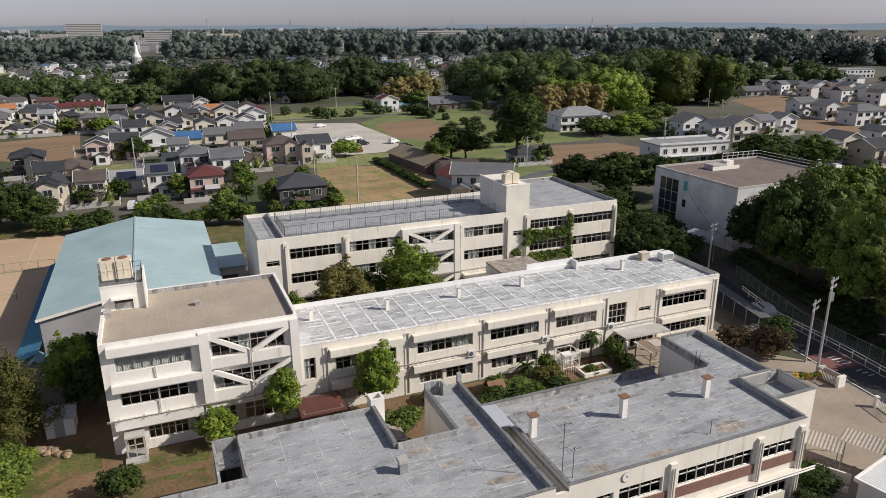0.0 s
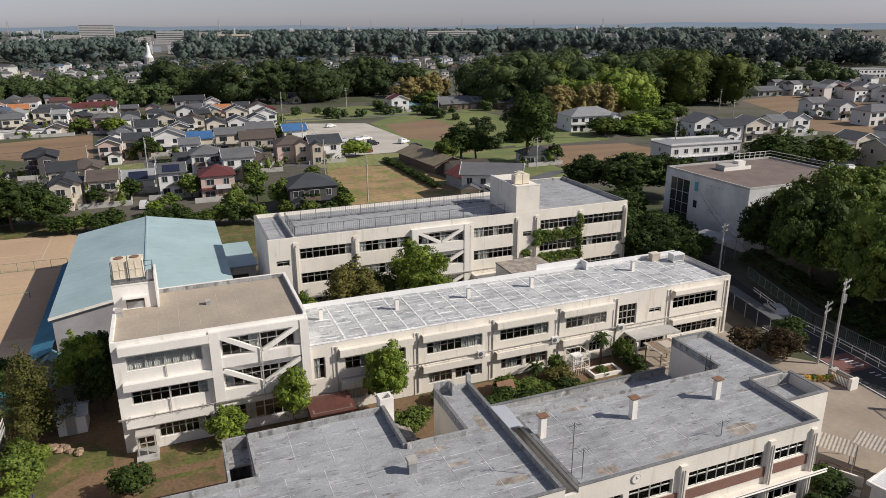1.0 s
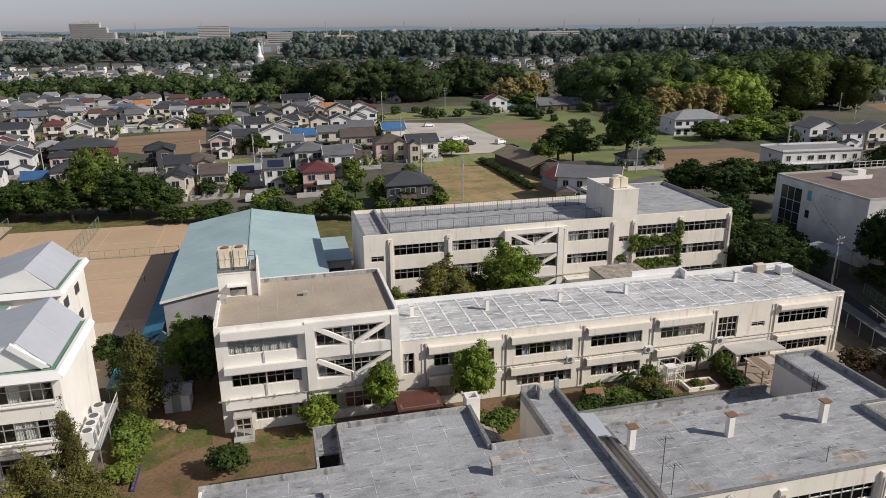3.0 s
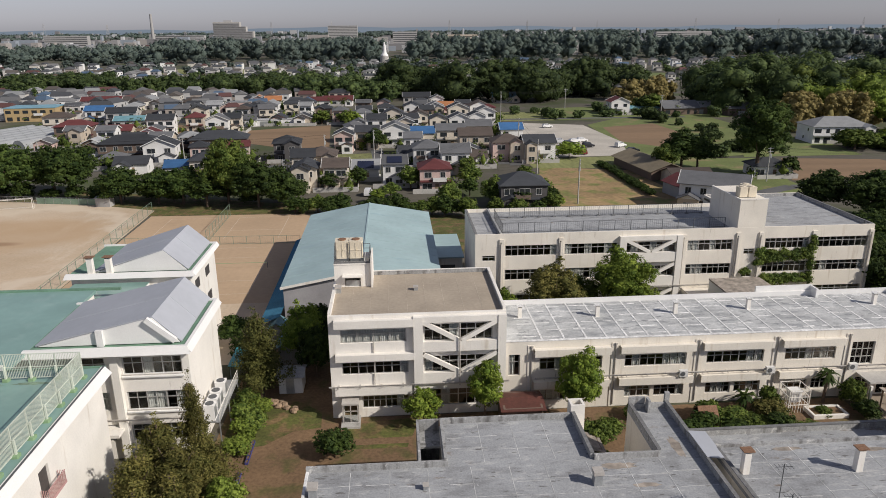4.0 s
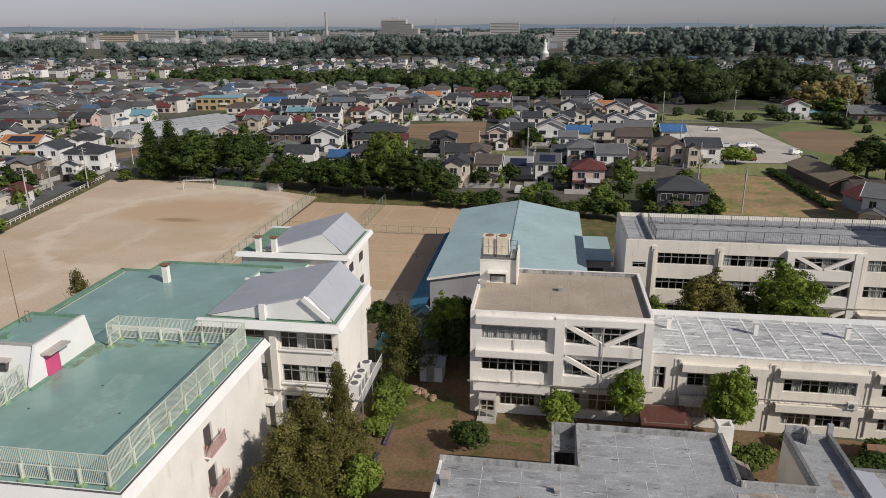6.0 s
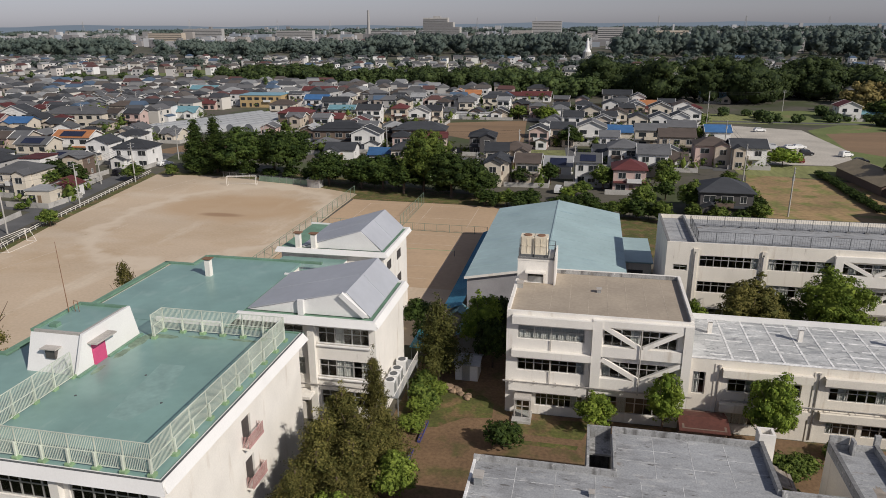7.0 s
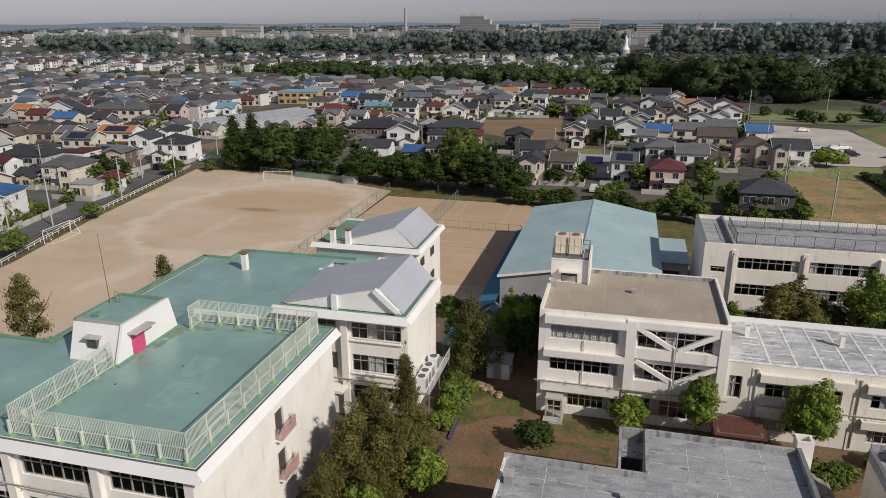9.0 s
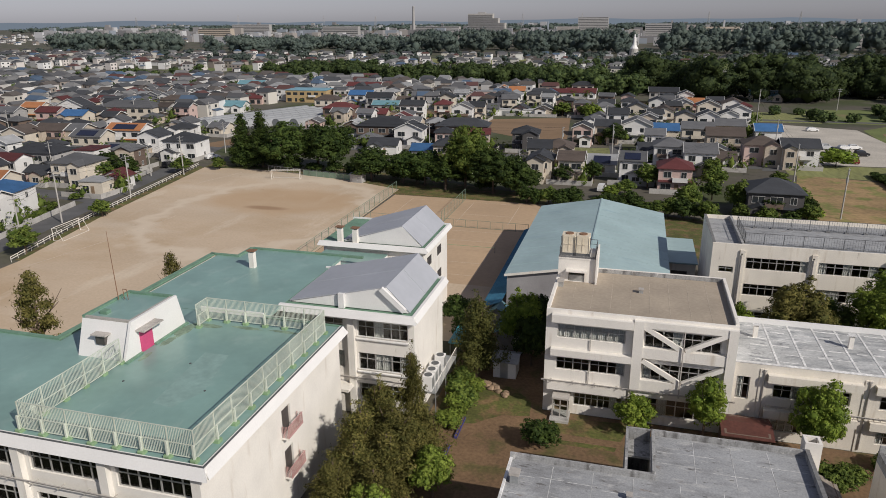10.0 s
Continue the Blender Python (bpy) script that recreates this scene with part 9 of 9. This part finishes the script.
shed("farm_shed", "long low farm shed with a weathered brown roof", 66, 76, 176, 200, 2.5, "r_tan", "w_brown", "y", 1.7, 0.8, 6)
shed("farm_shed", "low farm shed with a brown roof", 70, 80, 166, 176, 2.5, "r_brown", "w_beige", "x", 1.6, 0.6)
shed("farm_shed", "small shed with a rusty red roof", 66, 74, 154, 163, 3.0, "r_maroon", "w_grey", "y", 1.6, 0.5, 10)
shed("farm_shed", "long pale-roofed farm shed", 128, 150, 314, 324, 3.2, "r_pale", "w_brown", "x", 2.0, 0.6)
shed("farm_shed", "grey low farm shed", 150, 166, 306, 316, 3.2, "r_grey", "w_brown", "x", 2.2, 0.6)
shed("farm_shed", "teal-roofed low shed beside the field", 108, 124, 318, 323, 2.6, "r_teal", "w_grey", "x", 1.0, 0.4)
shed("grey_hut", "small grey prefabricated hut beside the playground", -68.6, -65.2, 160.6, 162.8, 2.2, "r_pale", "w_grey", "x", 0.2, 0.15, -8)
shed("site_office", "long white prefabricated container row", -62, -40, 297, 300.5, 2.7, "r_pale", "w_white", "x", 0.3, 0.2, 5)
for i in range(20):
    tree(61.5 - 0.06 * i, 160 + 2.0 * i, 1.5 + 0.2 * (i % 3), 1.6, "shrub", "leaf_dark", "in the hedge beside the mown field", 1600)
bal = part("balcony", Geo().box(-9.0, 11.4, -6.4, -5.07, 2.9, 3.05), M["w_white"], flats)
part("rail", Geo().beam((-9.0, -6.35, 4.0), (11.4, -6.35, 4.0), 0.07).beam((-9.0, -6.35, 3.5), (11.4, -6.35, 3.5), 0.05), M["w_white"], bal)
for k in range(18):
    part("bar", Geo().beam((-8.9 + 1.19 * k, -6.35, 3.05), (-8.9 + 1.19 * k, -6.35, 4.0), 0.06), M["w_white"], bal)
for a in ((-11.8, 11.8, -5.26, -5.06), (-11.8, 11.8, 5.06, 5.26)):
    part("parapet", B(*a, 6.2, 6.7), M["w_white"], flats)
# greenhouse tunnels
for i in range(7):
    tn = thing("greenhouse_tunnel", "long greenhouse tunnel under milky plastic film", "greenhouse", -168 + 6.6 * i, 236 + 2.0 * i, 0, -24, group="greenhouse tunnels")
    g = Geo()
    L, k = 60 - 3 * i, 8
    ring = [(-3 * math.cos(math.pi * j / k), 2.9 * math.sin(math.pi * j / k)) for j in range(k + 1)]
    g.add([(u, 0, z) for u, z in ring] + [(u, L, z) for u, z in ring], [(j, j + 1, k + 2 + j, k + 1 + j) for j in range(k)] + [tuple(range(k + 1)), tuple(range(2 * k + 1, k, -1))])
    part("film", g, M["plastic_sheet"], tn)
    for yy in range(0, L + 1, 4):
        h = Geo()
        for u, v in zip(ring, ring[1:]):
            h.beam((u[0] * 1.005, yy, u[1] * 1.005 + 0.01), (v[0] * 1.005, yy, v[1] * 1.005 + 0.01), 0.06)
        part("hoop", h, M["steel"], tn)

# ---- school yard things ----
shed("garden_shed", "small white garden shed with a grey roof", -13.5, -10.9, 70.3, 72.9, 2.2, "r_pale", "w_white", "x", 0.35)
shed("garden_shed", "small shed with a faded blue metal roof", -14.6, -12.2, 77.5, 80.2, 2.4, "r_teal", "w_grey", "y", 0.6)
shed("garden_shed", "small shed with a faded blue metal roof", -16.4, -14.6, 82.6, 85.0, 2.6, "r_teal", "w_grey", "y", 0.6)
shed("red_shed", "low shed with an oxide red roof before the wing", 10.2, 14.2, 60.6, 64.0, 2.6, "red_shed", "w_brown", "x", 0.3)
shed("garden_shed", "small shed with a rusty brown roof in the garden", 16.0, 18.2, 53.6, 56.0, 2.2, "roof_stain", "w_brown", "y", 0.2)
cn = thing("teal_canopy", "teal corrugated canopy beside the white block", "canopy", 0, 0, 0)
part("sheet", B(-19.2, -16.6, 71.6, 76.5, 2.95, 3.05), M["teal_sheet"], cn)
for u, v in ((-19.0, 71.8), (-16.8, 71.8), (-19.0, 76.3), (-16.8, 76.3)):
    part("post", B(u - 0.04, u + 0.04, v - 0.04, v + 0.04, 0, 2.95), M["steel"], cn)
pl = thing("plant_platform", "steel platform with handrail for outdoor units", "platform", 0, 0, 0)
part("deck", B(-19.2, -17.4, 60.0, 68.5, 2.9, 3.0), M["steel"], pl)
for v in (60.2, 64.2, 68.3):
    part("leg", B(-17.55, -17.45, v, v + 0.1, 0, 2.9), M["steel"], pl)
g = Geo()
for i in range(18):
    g.beam((-17.42, 60.1 + 0.49 * i, 3.0), (-17.42, 60.1 + 0.49 * i, 4.1), 0.03)
g.beam((-17.42, 60, 4.1), (-17.42, 68.5, 4.1), 0.05)
part("handrail", g, M["white"], pl)
for i, v in enumerate((60.6, 61.9, 63.2, 65.2)):
    ou = thing("outdoor_unit", "white outdoor air conditioning unit on the platform", "air conditioner", -18.35, v, 3.0, group="outdoor units")
    part("case", B(-0.5, 0.5, -0.5, 0.5, 0.05, 1.7), M["bluewhite"], ou)
    part("fan_grille", Geo().tube((0, 0, 1.7), (0, 0, 1.76), 0.4, n=14), M["dark_steel"], ou)
    part("side_grille", B(0.5, 0.52, -0.4, 0.4, 0.3, 1.5), M["steel"], ou)
R = random.Random(13)
for i in range(22):
    s = thing("garden_stone", "rough brown boulder in a pile on the lawn", "stone", -13.8 + 2.9 * i / 22 + R.uniform(-0.5, 0.5), 68.3 - 2.1 * i / 22 + R.uniform(-0.5, 0.5), 0.02, R.uniform(0, 360), group="boulders")
    g, r = Geo(), R.uniform(0.2, 0.42)
    ring = [[(r * k * (0.8 + 0.4 * R.random()) * math.cos(a * 1.0472), r * k * (0.8 + 0.4 * R.random()) * math.sin(a * 1.0472), z * r) for a in range(6)] for k, z in ((0.9, 0), (1.05, 0.5), (0.6, 1.0))]
    g.add(sum(ring, []), [tuple(range(5, -1, -1)), tuple(range(12, 18))] + [(6 * q + i2, 6 * q + (i2 + 1) % 6, 6 * q + 6 + (i2 + 1) % 6, 6 * q + 6 + i2) for q in (0, 1) for i2 in range(6)])
    part("rock", g, M["stone"], s)
for i, (x, y) in enumerate([(-14.6, 57.4 + 0.62 * k) for k in range(6)] + [(-15.9, 59.4 + 0.62 * k) for k in range(4)] + [(-14.9, 54.2 + 0.62 * k) for k in range(3)]):
    pt = thing("planter", "violet-blue plastic planter with seedlings", "planter", x, y, 0.02, 90, group="planters")
    part("trough", Geo().box(-0.28, 0.28, -0.14, 0.14, 0, 0.05).box(-0.3, 0.3, -0.16, -0.12, 0.05, 0.25).box(-0.3, 0.3, 0.12, 0.16, 0.05, 0.25).box(-0.3, -0.26, -0.12, 0.12, 0.05, 0.25).box(0.26, 0.3, -0.12, 0.12, 0.05, 0.25), M["purple"], pt)
    part("soil", B(-0.26, 0.26, -0.12, 0.12, 0.05, 0.2), M["earth"], pt)
kb = thing("kerb", "pale concrete kerb along the earth path", "kerb", 0, 0, 0)
part("kerb_stone", Geo().beam((-5.0, 56.0, 0.1), (-1.5, 55.6, 0.1), 0.35, 0.25), M["concrete"], kb)
part("kerb_stone", Geo().beam((-1.5, 55.6, 0.1), (1.0, 55.9, 0.1), 0.35, 0.25), M["concrete"], kb)
sheet("path", [(-5.8, 59.5), (1.2, 59.5), (1.2, 60.6), (-5.8, 60.6)], 0.03, M["earth"], "trodden brown earth path", "path")
# the school garden
cg = thing("instrument_cage", "white framed cage with a louvred box", "cage", 41.6, 62.7, 0.03)
g = Geo()
for a in (-1.1, 1.1):
    for b in (-1.0, 1.0):
        g.beam((a, b, 0), (a, b, 2.6), 0.08)
for z in (0.9, 1.8, 2.6):
    g.beam((-1.1, -1.0, z), (1.1, -1.0, z), 0.06).beam((-1.1, 1.0, z), (1.1, 1.0, z), 0.06).beam((-1.1, -1.0, z), (-1.1, 1.0, z), 0.06).beam((1.1, -1.0, z), (1.1, 1.0, z), 0.06)
for k in range(7):
    u = -0.9 + 0.3 * k
    g.beam((u, -1.0, 0), (u, -1.0, 2.6), 0.03).beam((-1.1, u, 0), (-1.1, u, 2.6), 0.03)
part("frame", g, M["white"], cg)
part("louvred_box", B(-0.55, 0.55, -0.45, 0.45, 0.9, 2.1), M["bluewhite"], cg)
part("box_roof", B(-0.65, 0.65, -0.55, 0.55, 2.1, 2.2), M["bluewhite"], cg)
part("box_leg", Geo().box(-0.5, -0.42, -0.4, -0.32, 0, 0.9).box(0.42, 0.5, -0.4, -0.32, 0, 0.9).box(-0.5, -0.42, 0.32, 0.4, 0, 0.9).box(0.42, 0.5, 0.32, 0.4, 0, 0.9), M["white"], cg)
pd = thing("garden_bed", "white-rimmed raised garden bed", "garden bed", 0, 0, 0.03)
for a in ((42.5, 46.3, 60.2, 60.45), (42.5, 46.3, 62.0, 62.25), (42.5, 42.75, 60.45, 62.0), (46.05, 46.3, 60.45, 62.0)):
    part("rim", B(*a, 0, 0.45), M["white"], pd)
part("soil", B(42.75, 46.05, 60.45, 62.0, 0, 0.3), M["earth"], pd)
shed("wooden_hut", "little weathered wooden hut in the garden", 30.4, 31.8, 60.0, 61.2, 1.3, "rust", "w_beige", "x", 0.5)
pg = thing("pergola", "brown timber pergola with a patched weathered roof", "pergola", 2.1, 1.1, 0)
for u in (48.4, 51.6):
    for v in (57.6, 60.4):
        part("post", B(u - 0.06, u + 0.06, v - 0.06, v + 0.06, 0, 2.5), M["wood"], pg)
for k in range(8):
    u = 48.1 + 0.475 * k
    part("roof_board", B(u, u + 0.46, 57.3, 60.7 - 0.1 * (k % 2), 2.5 + 0.012 * (k % 3), 2.55 + 0.012 * (k % 3)), M["wood" if k % 3 else "roof_stain"], pg)
part("roof_patch", B(49.7, 51.2, 58.4, 60.2, 2.58, 2.6), M["w_beige"], pg)
for z in (0.6, 1.2):
    part("side_rail", Geo().beam((48.4, 57.6, z), (51.6, 57.6, z), 0.08), M["w_beige"], pg)
    part("side_rail", Geo().beam((51.6, 57.6, z), (51.6, 60.4, z), 0.08), M["w_beige"], pg)
for x, y, h in ((45.4, 63.4, 4.4), (36.3, 63.0, 2.0)):
    pm = thing("palm", "shaggy palm with drooping fronds in the garden", "palm", x, y, 0.03)
    part("trunk", Geo().tube((0, 0, 0), (0.1, 0, h * 0.8), 0.18, 0.14, 8), M["bark"], pm)
    q = random.Random(int(h * 10))
    for i in range(34):
        a, l, up = i * 2.4, q.uniform(0.9, 1.6), q.uniform(-1.2, 0.9)
        d = Vector((math.cos(a), math.sin(a), 0))
        s = Vector((-d.y, d.x, 0)) * 0.17
        p0, p1, p2 = Vector((0.1, 0, h * 0.8)), Vector((0.1, 0, h * 0.8 + up * 0.6)) + d * l * 0.55, Vector((0.1, 0, h * 0.8 + up * 0.6 - 0.5)) + d * l
        part("frond", Geo().add([p0 - s * 0.3, p0 + s * 0.3, p1 + s, p1 - s, p2], [(0, 1, 2, 3), (3, 2, 4)]), M["leaf_dark"], pm)
# the eastern forecourt
sheet("road", [(67.0, 20), (73, 20), (74.6, 46), (76.0, 58), (76.8, 65), (80.5, 75), (88, 100), (95, 125), (89, 125), (82, 100), (74.5, 77), (71.4, 65), (70.4, 55), (69.3, 46)], 0.05, M["asphalt"], "asphalt street coloured darker for the tree shade", "road")
sheet("red_surfacing", [(70.4, 50.2), (75.0, 50.2), (75.6, 54.2), (70.7, 54.2)], 0.056, M["asphalt_red"], "faded red road surfacing", "road")
for i in range(4):
    line_strip("road_lettering", [(72.6 + 0.1 * i, 53.0 - 0.62 * i), (73.9 + 0.1 * i, 52.9 - 0.62 * i)], 0.22, 0.062, M["road_white"], "white painted bar on the road")
for i in range(3):
    line_strip("road_lettering", [(72.9 + 0.1 * i, 49.3 - 0.7 * i), (73.7 + 0.1 * i, 49.2 - 0.7 * i)], 0.14, 0.062, M["road_white"], "white painted bar on the road")
line_strip("road_edge_line", [(69.4, 44), (70.5, 54.5), (71.4, 64)], 0.15, 0.062, M["road_white"], "white painted road edge line")
line_strip("road_edge_line", [(74.1, 44), (75.4, 54.5), (76.3, 64)], 0.15, 0.062, M["road_white"], "white painted road edge line")
gt = thing("school_gate", "folded steel gate in a low concrete box", "gate", 67.25, 47.2, 0.02)
part("box", Geo().box(0.1, 1.0, 0.35, 2.6, 0, 0.25).box(0.9, 1.05, 0.35, 2.6, 0.25, 1.2), M["concrete"], gt)
part("pier", B(0, 1.1, 0, 0.35, 0, 1.35), M["white"], gt)
part("pier", B(0, 1.1, 2.6, 2.95, 0, 1.35), M["concrete"], gt)
for i in range(12):
    part("bar", Geo().box(0.02, 0.06, 0.42 + 0.185 * i, 0.47 + 0.185 * i, 0.12, 1.15), M["white"], gt)
part("rail", Geo().box(0.0, 0.08, 0.35, 2.6, 1.15, 1.25).box(0.0, 0.08, 0.35, 2.6, 0.04, 0.12), M["rust"], gt)
gt = thing("school_gate", "white barred end of the sliding gate", "gate", 67.4, 42.7, 0.02, -105)
part("pier", B(-0.3, 0.1, -0.2, 0.2, 0, 1.3), M["white"], gt)
for i in range(14):
    part("bar", Geo().box(0.2 + 0.22 * i, 0.24 + 0.22 * i, -0.03, 0.03, 0.1, 1.1), M["white"], gt)
part("rail", Geo().box(0.1, 3.3, -0.04, 0.04, 1.1, 1.18).box(0.1, 3.3, -0.04, 0.04, 0.04, 0.1), M["dark_steel"], gt)


def ribbed_canopy(name, label, x0, x1, y0, y1, z, slope, mat, posts=True, at=(0, 0), turn=0.0):
    """A ribbed sheet roof on posts; the ribs run along its own y."""
    t = thing(name, label, "canopy", at[0], at[1], 0, turn)
    g, x = Geo(), x0
    while x < x1 - 0.05:
        g.v += [(x, y0, z + 0.06 * (len(g.v) // 2 % 2)), (x, y1, z + slope + 0.06 * (len(g.v) // 2 % 2))]
        if len(g.v) > 2:
            k = len(g.v)
            g.f.append((k - 4, k - 2, k - 1, k - 3))
        x += 0.16
    part("sheet", g, mat, t)
    if posts:
        for u in (x0 + 0.1, x1 - 0.2):
            for v, zz in ((y0 + 0.1, z), (y1 - 0.2, z + slope)):
                part("post", B(u, u + 0.08, v, v + 0.08, 0, zz), M["steel"], t)
    return t


PC = material("weathered_plastic_sheet", (0.36, 0.315, 0.26), 0.7, grain=3, vary=0.15)
ribbed_canopy("walkway_canopy", "weathered ribbed plastic canopy by the front block", 0, 3.4, 0, 2.6, 2.4, 0.1, PC, True, (51.4, 38.5), -59)
ribbed_canopy("walkway_canopy", "weathered ribbed plastic canopy over the walkway", 0, 6.5, 0, 2.6, 2.5, 0.1, PC, True, (54.7, 37.4), -65)
ws = ribbed_canopy("store_roof", "pale ribbed metal roof of a low store", 0, 9.0, -9.0, 0, 2.9, 0.0, M["bluewhite"], False, (50.4, 32.3), 12)
part("wall", B(0.2, 8.8, -8.8, -0.2, 0, 2.88), M["white"], ws)
part("verge", Geo().box(-0.1, 9.1, 0, 0.15, 2.7, 3.04).box(-0.15, 0, -9, 0, 2.7, 3.04), M["white"], ws)
lw = thing("low_wall", "low cream wall under the walkway canopy", "wall", 51.3, 37.6, 0, -59)
part("wall", Geo().box(0, 3.6, 0, 0.2, 0, 1.0).box(0, 3.6, -1.6, -1.4, 0, 0.6), M["cream"], lw)
part("rail", Geo().beam((0, 0.1, 1.4), (3.6, 0.1, 1.4), 0.06).beam((0, 0.1, 1.0), (0, 0.1, 1.4), 0.05).beam((3.6, 0.1, 1.0), (3.6, 0.1, 1.4), 0.05), M["rust"], lw)
ribbed_canopy("walkway_canopy", "pale corrugated canopy beside the grey hall", 0, 4.2, 0, 6.0, 3.9, 0.15, M["plastic_sheet"], True, (85.6, 86.4), 20)
bs = thing("bicycle_shelter", "long dark bicycle shelter roof beside the street", "bicycle shelter", 0, 0, 0)
part("roof", Geo().add([(70.2, 61.5, 2.3), (72.4, 61.5, 2.0), (75.2, 73.5, 2.0), (73.0, 73.5, 2.3), (70.2, 61.5, 2.38), (72.4, 61.5, 2.08), (75.2, 73.5, 2.08), (73.0, 73.5, 2.38)], [(3, 2, 1, 0), (4, 5, 6, 7), (0, 1, 5, 4), (1, 2, 6, 5), (2, 3, 7, 6), (3, 0, 4, 7)]), M["dark_steel"], bs)
for i in range(5):
    part("post", B(70.4 + 0.7 * i, 70.48 + 0.7 * i, 61.8 + 2.85 * i, 61.88 + 2.85 * i, 0, 2.28), M["steel"], bs)
for i in range(5):
    fb = thing("flower_tub", "orange flower tub beside the gate", "flower tub", 64.6 + 0.7 * i, 50.6 - 0.25 * i, 0.02, group="flower tubs")
    part("tub", Geo().tube((0, 0, 0), (0, 0, 0.35), 0.24, 0.3, 10), M["w_ochre"], fb)
    part("flowers", leaf_mesh("flowers", M["leaf_bright" if i % 2 else "flower_yellow"], [(0, 0, 0.5, 0.3, 0.22)], 120, 0.09, i), None, fb)

# ---- far landmarks ----
ap = thing("apartment_block", "tall stepped beige apartment block on the skyline", "apartment building", -318, 1466, 0, -2)
part("wall", B(-30, 22, 0, 14, 0, 51), M["concrete"], ap)
part("wall", B(22, 34, 0, 14, 0, 42), M["concrete"], ap)
part("wall", B(34, 48, 0, 14, 0, 33), M["concrete"], ap)
for k in range(14):
    part("balcony", B(-30, 22 if k > 11 else (34 if k > 8 else 47), -1.6, -0.01, 6.0 + 3.2 * k, 7.2 + 3.2 * k), M["w_grey"], ap)
part("roof_house", B(-10, 6, 4, 10, 51, 54), M["w_grey"], ap)
ch = thing("tall_chimney", "tall white industrial chimney on the skyline", "chimney", -756, 2383, 0)
part("flue", Geo().tube((0, 0, 0), (0, 0, 84), 5.5, 3.6, 16), M["w_grey"], ch)
part("ring", Geo().tube((0, 0, 80), (0, 0, 82), 4.2, 4.2, 16), M["w_grey"], ch)
# Grey and beige walls stand in for haze over paler blocks.
for x, y, w, h, c in ((-129, 1996, 80, 44, "grey"), (1160, 950, 26, 29, "grey"), (30, 1500, 50, 30, "grey"), (-1100, 1900, 120, 30, "grey"), (-480, 1700, 110, 24, "grey"), (-690, 1600, 90, 26, "grey"), (380, 1350, 90, 22, "grey"), (240, 1000, 46, 19, "grey"), (-900, 1400, 80, 24, "beige"), (620, 1500, 120, 26, "grey"), (120, 1250, 60, 26, "beige")):
    ob = thing("distant_block", f"{c} flat-roofed block far across the town", "building", x, y, 0)
    part("wall", B(-w / 2, w / 2, 0, 16, 0, h), M["w_" + c], ob)
    for k in range(int(h / 4)):
        part("window_band", B(-w / 2 + 1, w / 2 - 1, -0.2, -0.02, 2 + 4 * k, 3.0 + 4 * k), M["pane_dark"], ob)
sw = thing("white_statue", "tall plain white statue standing on a plinth", "statue", -7, 790, 0)
part("plinth", Geo().tube((0, 0, 0), (0, 0, 9.2), 5.2, 4.4, 12), M["concrete"], sw)
g = Geo()
prev = None
for z, r in ((9.0, 4.1), (10.2, 3.9), (11.4, 3.0), (13, 2.2), (15, 1.85), (18, 1.7), (20, 1.55), (20.8, 1.1), (21.3, 0.85), (22.2, 1.05), (23.0, 0.85), (23.6, 0.35)):
    if prev:
        g.tube((0, 0, prev[0]), (0, 0, z), prev[1], r, 10)
    prev = (z, r)
part("figure", g, M["bluewhite"], sw)
# Pylons take a pale wall grey, fading them as haze would.
PYL = random.Random(4)
for i in range(12):
    x, y = -1900 + 340 * i + PYL.uniform(-80, 80), 2700 + PYL.uniform(-300, 500)
    h = PYL.uniform(50, 66)
    py = thing("power_pylon", "distant grey lattice power pylon on the skyline", "pylon", x, y, 0, PYL.uniform(0, 90), group="power pylons")
    for a in (-1, 1):
        for b in (-1, 1):
            part("leg", Geo().beam((a * 5, b * 5, 0), (a * 0.8, b * 0.8, h), 0.5), M["w_grey"], py)
    for z in (0.7, 0.8, 0.9):
        part("arm", Geo().beam((-9 * (1.3 - z), 0, h * z), (9 * (1.3 - z), 0, h * z), 0.55), M["w_grey"], py)
# low hills that close the view, their haze a flat blue glow in the material
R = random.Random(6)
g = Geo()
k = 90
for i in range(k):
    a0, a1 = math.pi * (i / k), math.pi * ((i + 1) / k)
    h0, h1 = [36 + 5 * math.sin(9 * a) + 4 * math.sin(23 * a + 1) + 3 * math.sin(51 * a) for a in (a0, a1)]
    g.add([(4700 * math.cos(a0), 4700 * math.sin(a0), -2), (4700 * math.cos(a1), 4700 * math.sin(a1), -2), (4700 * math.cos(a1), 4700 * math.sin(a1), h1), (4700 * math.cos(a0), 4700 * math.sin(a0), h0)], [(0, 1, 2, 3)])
hz = bpy.data.materials.new("glowing_haze_hills")
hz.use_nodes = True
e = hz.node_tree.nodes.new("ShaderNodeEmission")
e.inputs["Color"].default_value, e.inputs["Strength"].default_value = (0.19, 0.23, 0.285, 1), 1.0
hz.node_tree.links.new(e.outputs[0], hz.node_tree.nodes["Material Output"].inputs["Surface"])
setting("backdrop", g, hz, "low hills on the horizon glowing in haze blue", "backdrop")

# outdoor units on the wing's ledges
for x in (29.9, 39.4, 20.6, 48.6):
    ou = part("outdoor_unit", B(x - 0.45, x + 0.45, 63.95, 64.35, 3.55, 4.25), M["w_white"], wing)
    part("fan_grille", Geo().tube((x - 0.12, 63.95, 3.9), (x - 0.12, 63.92, 3.9), 0.26, n=12), M["dark_steel"], ou)
    for u in (x - 0.4, x + 0.34):
        part("bracket", B(u, u + 0.06, 63.95, 64.74, 3.48, 3.55), M["steel"], wing)
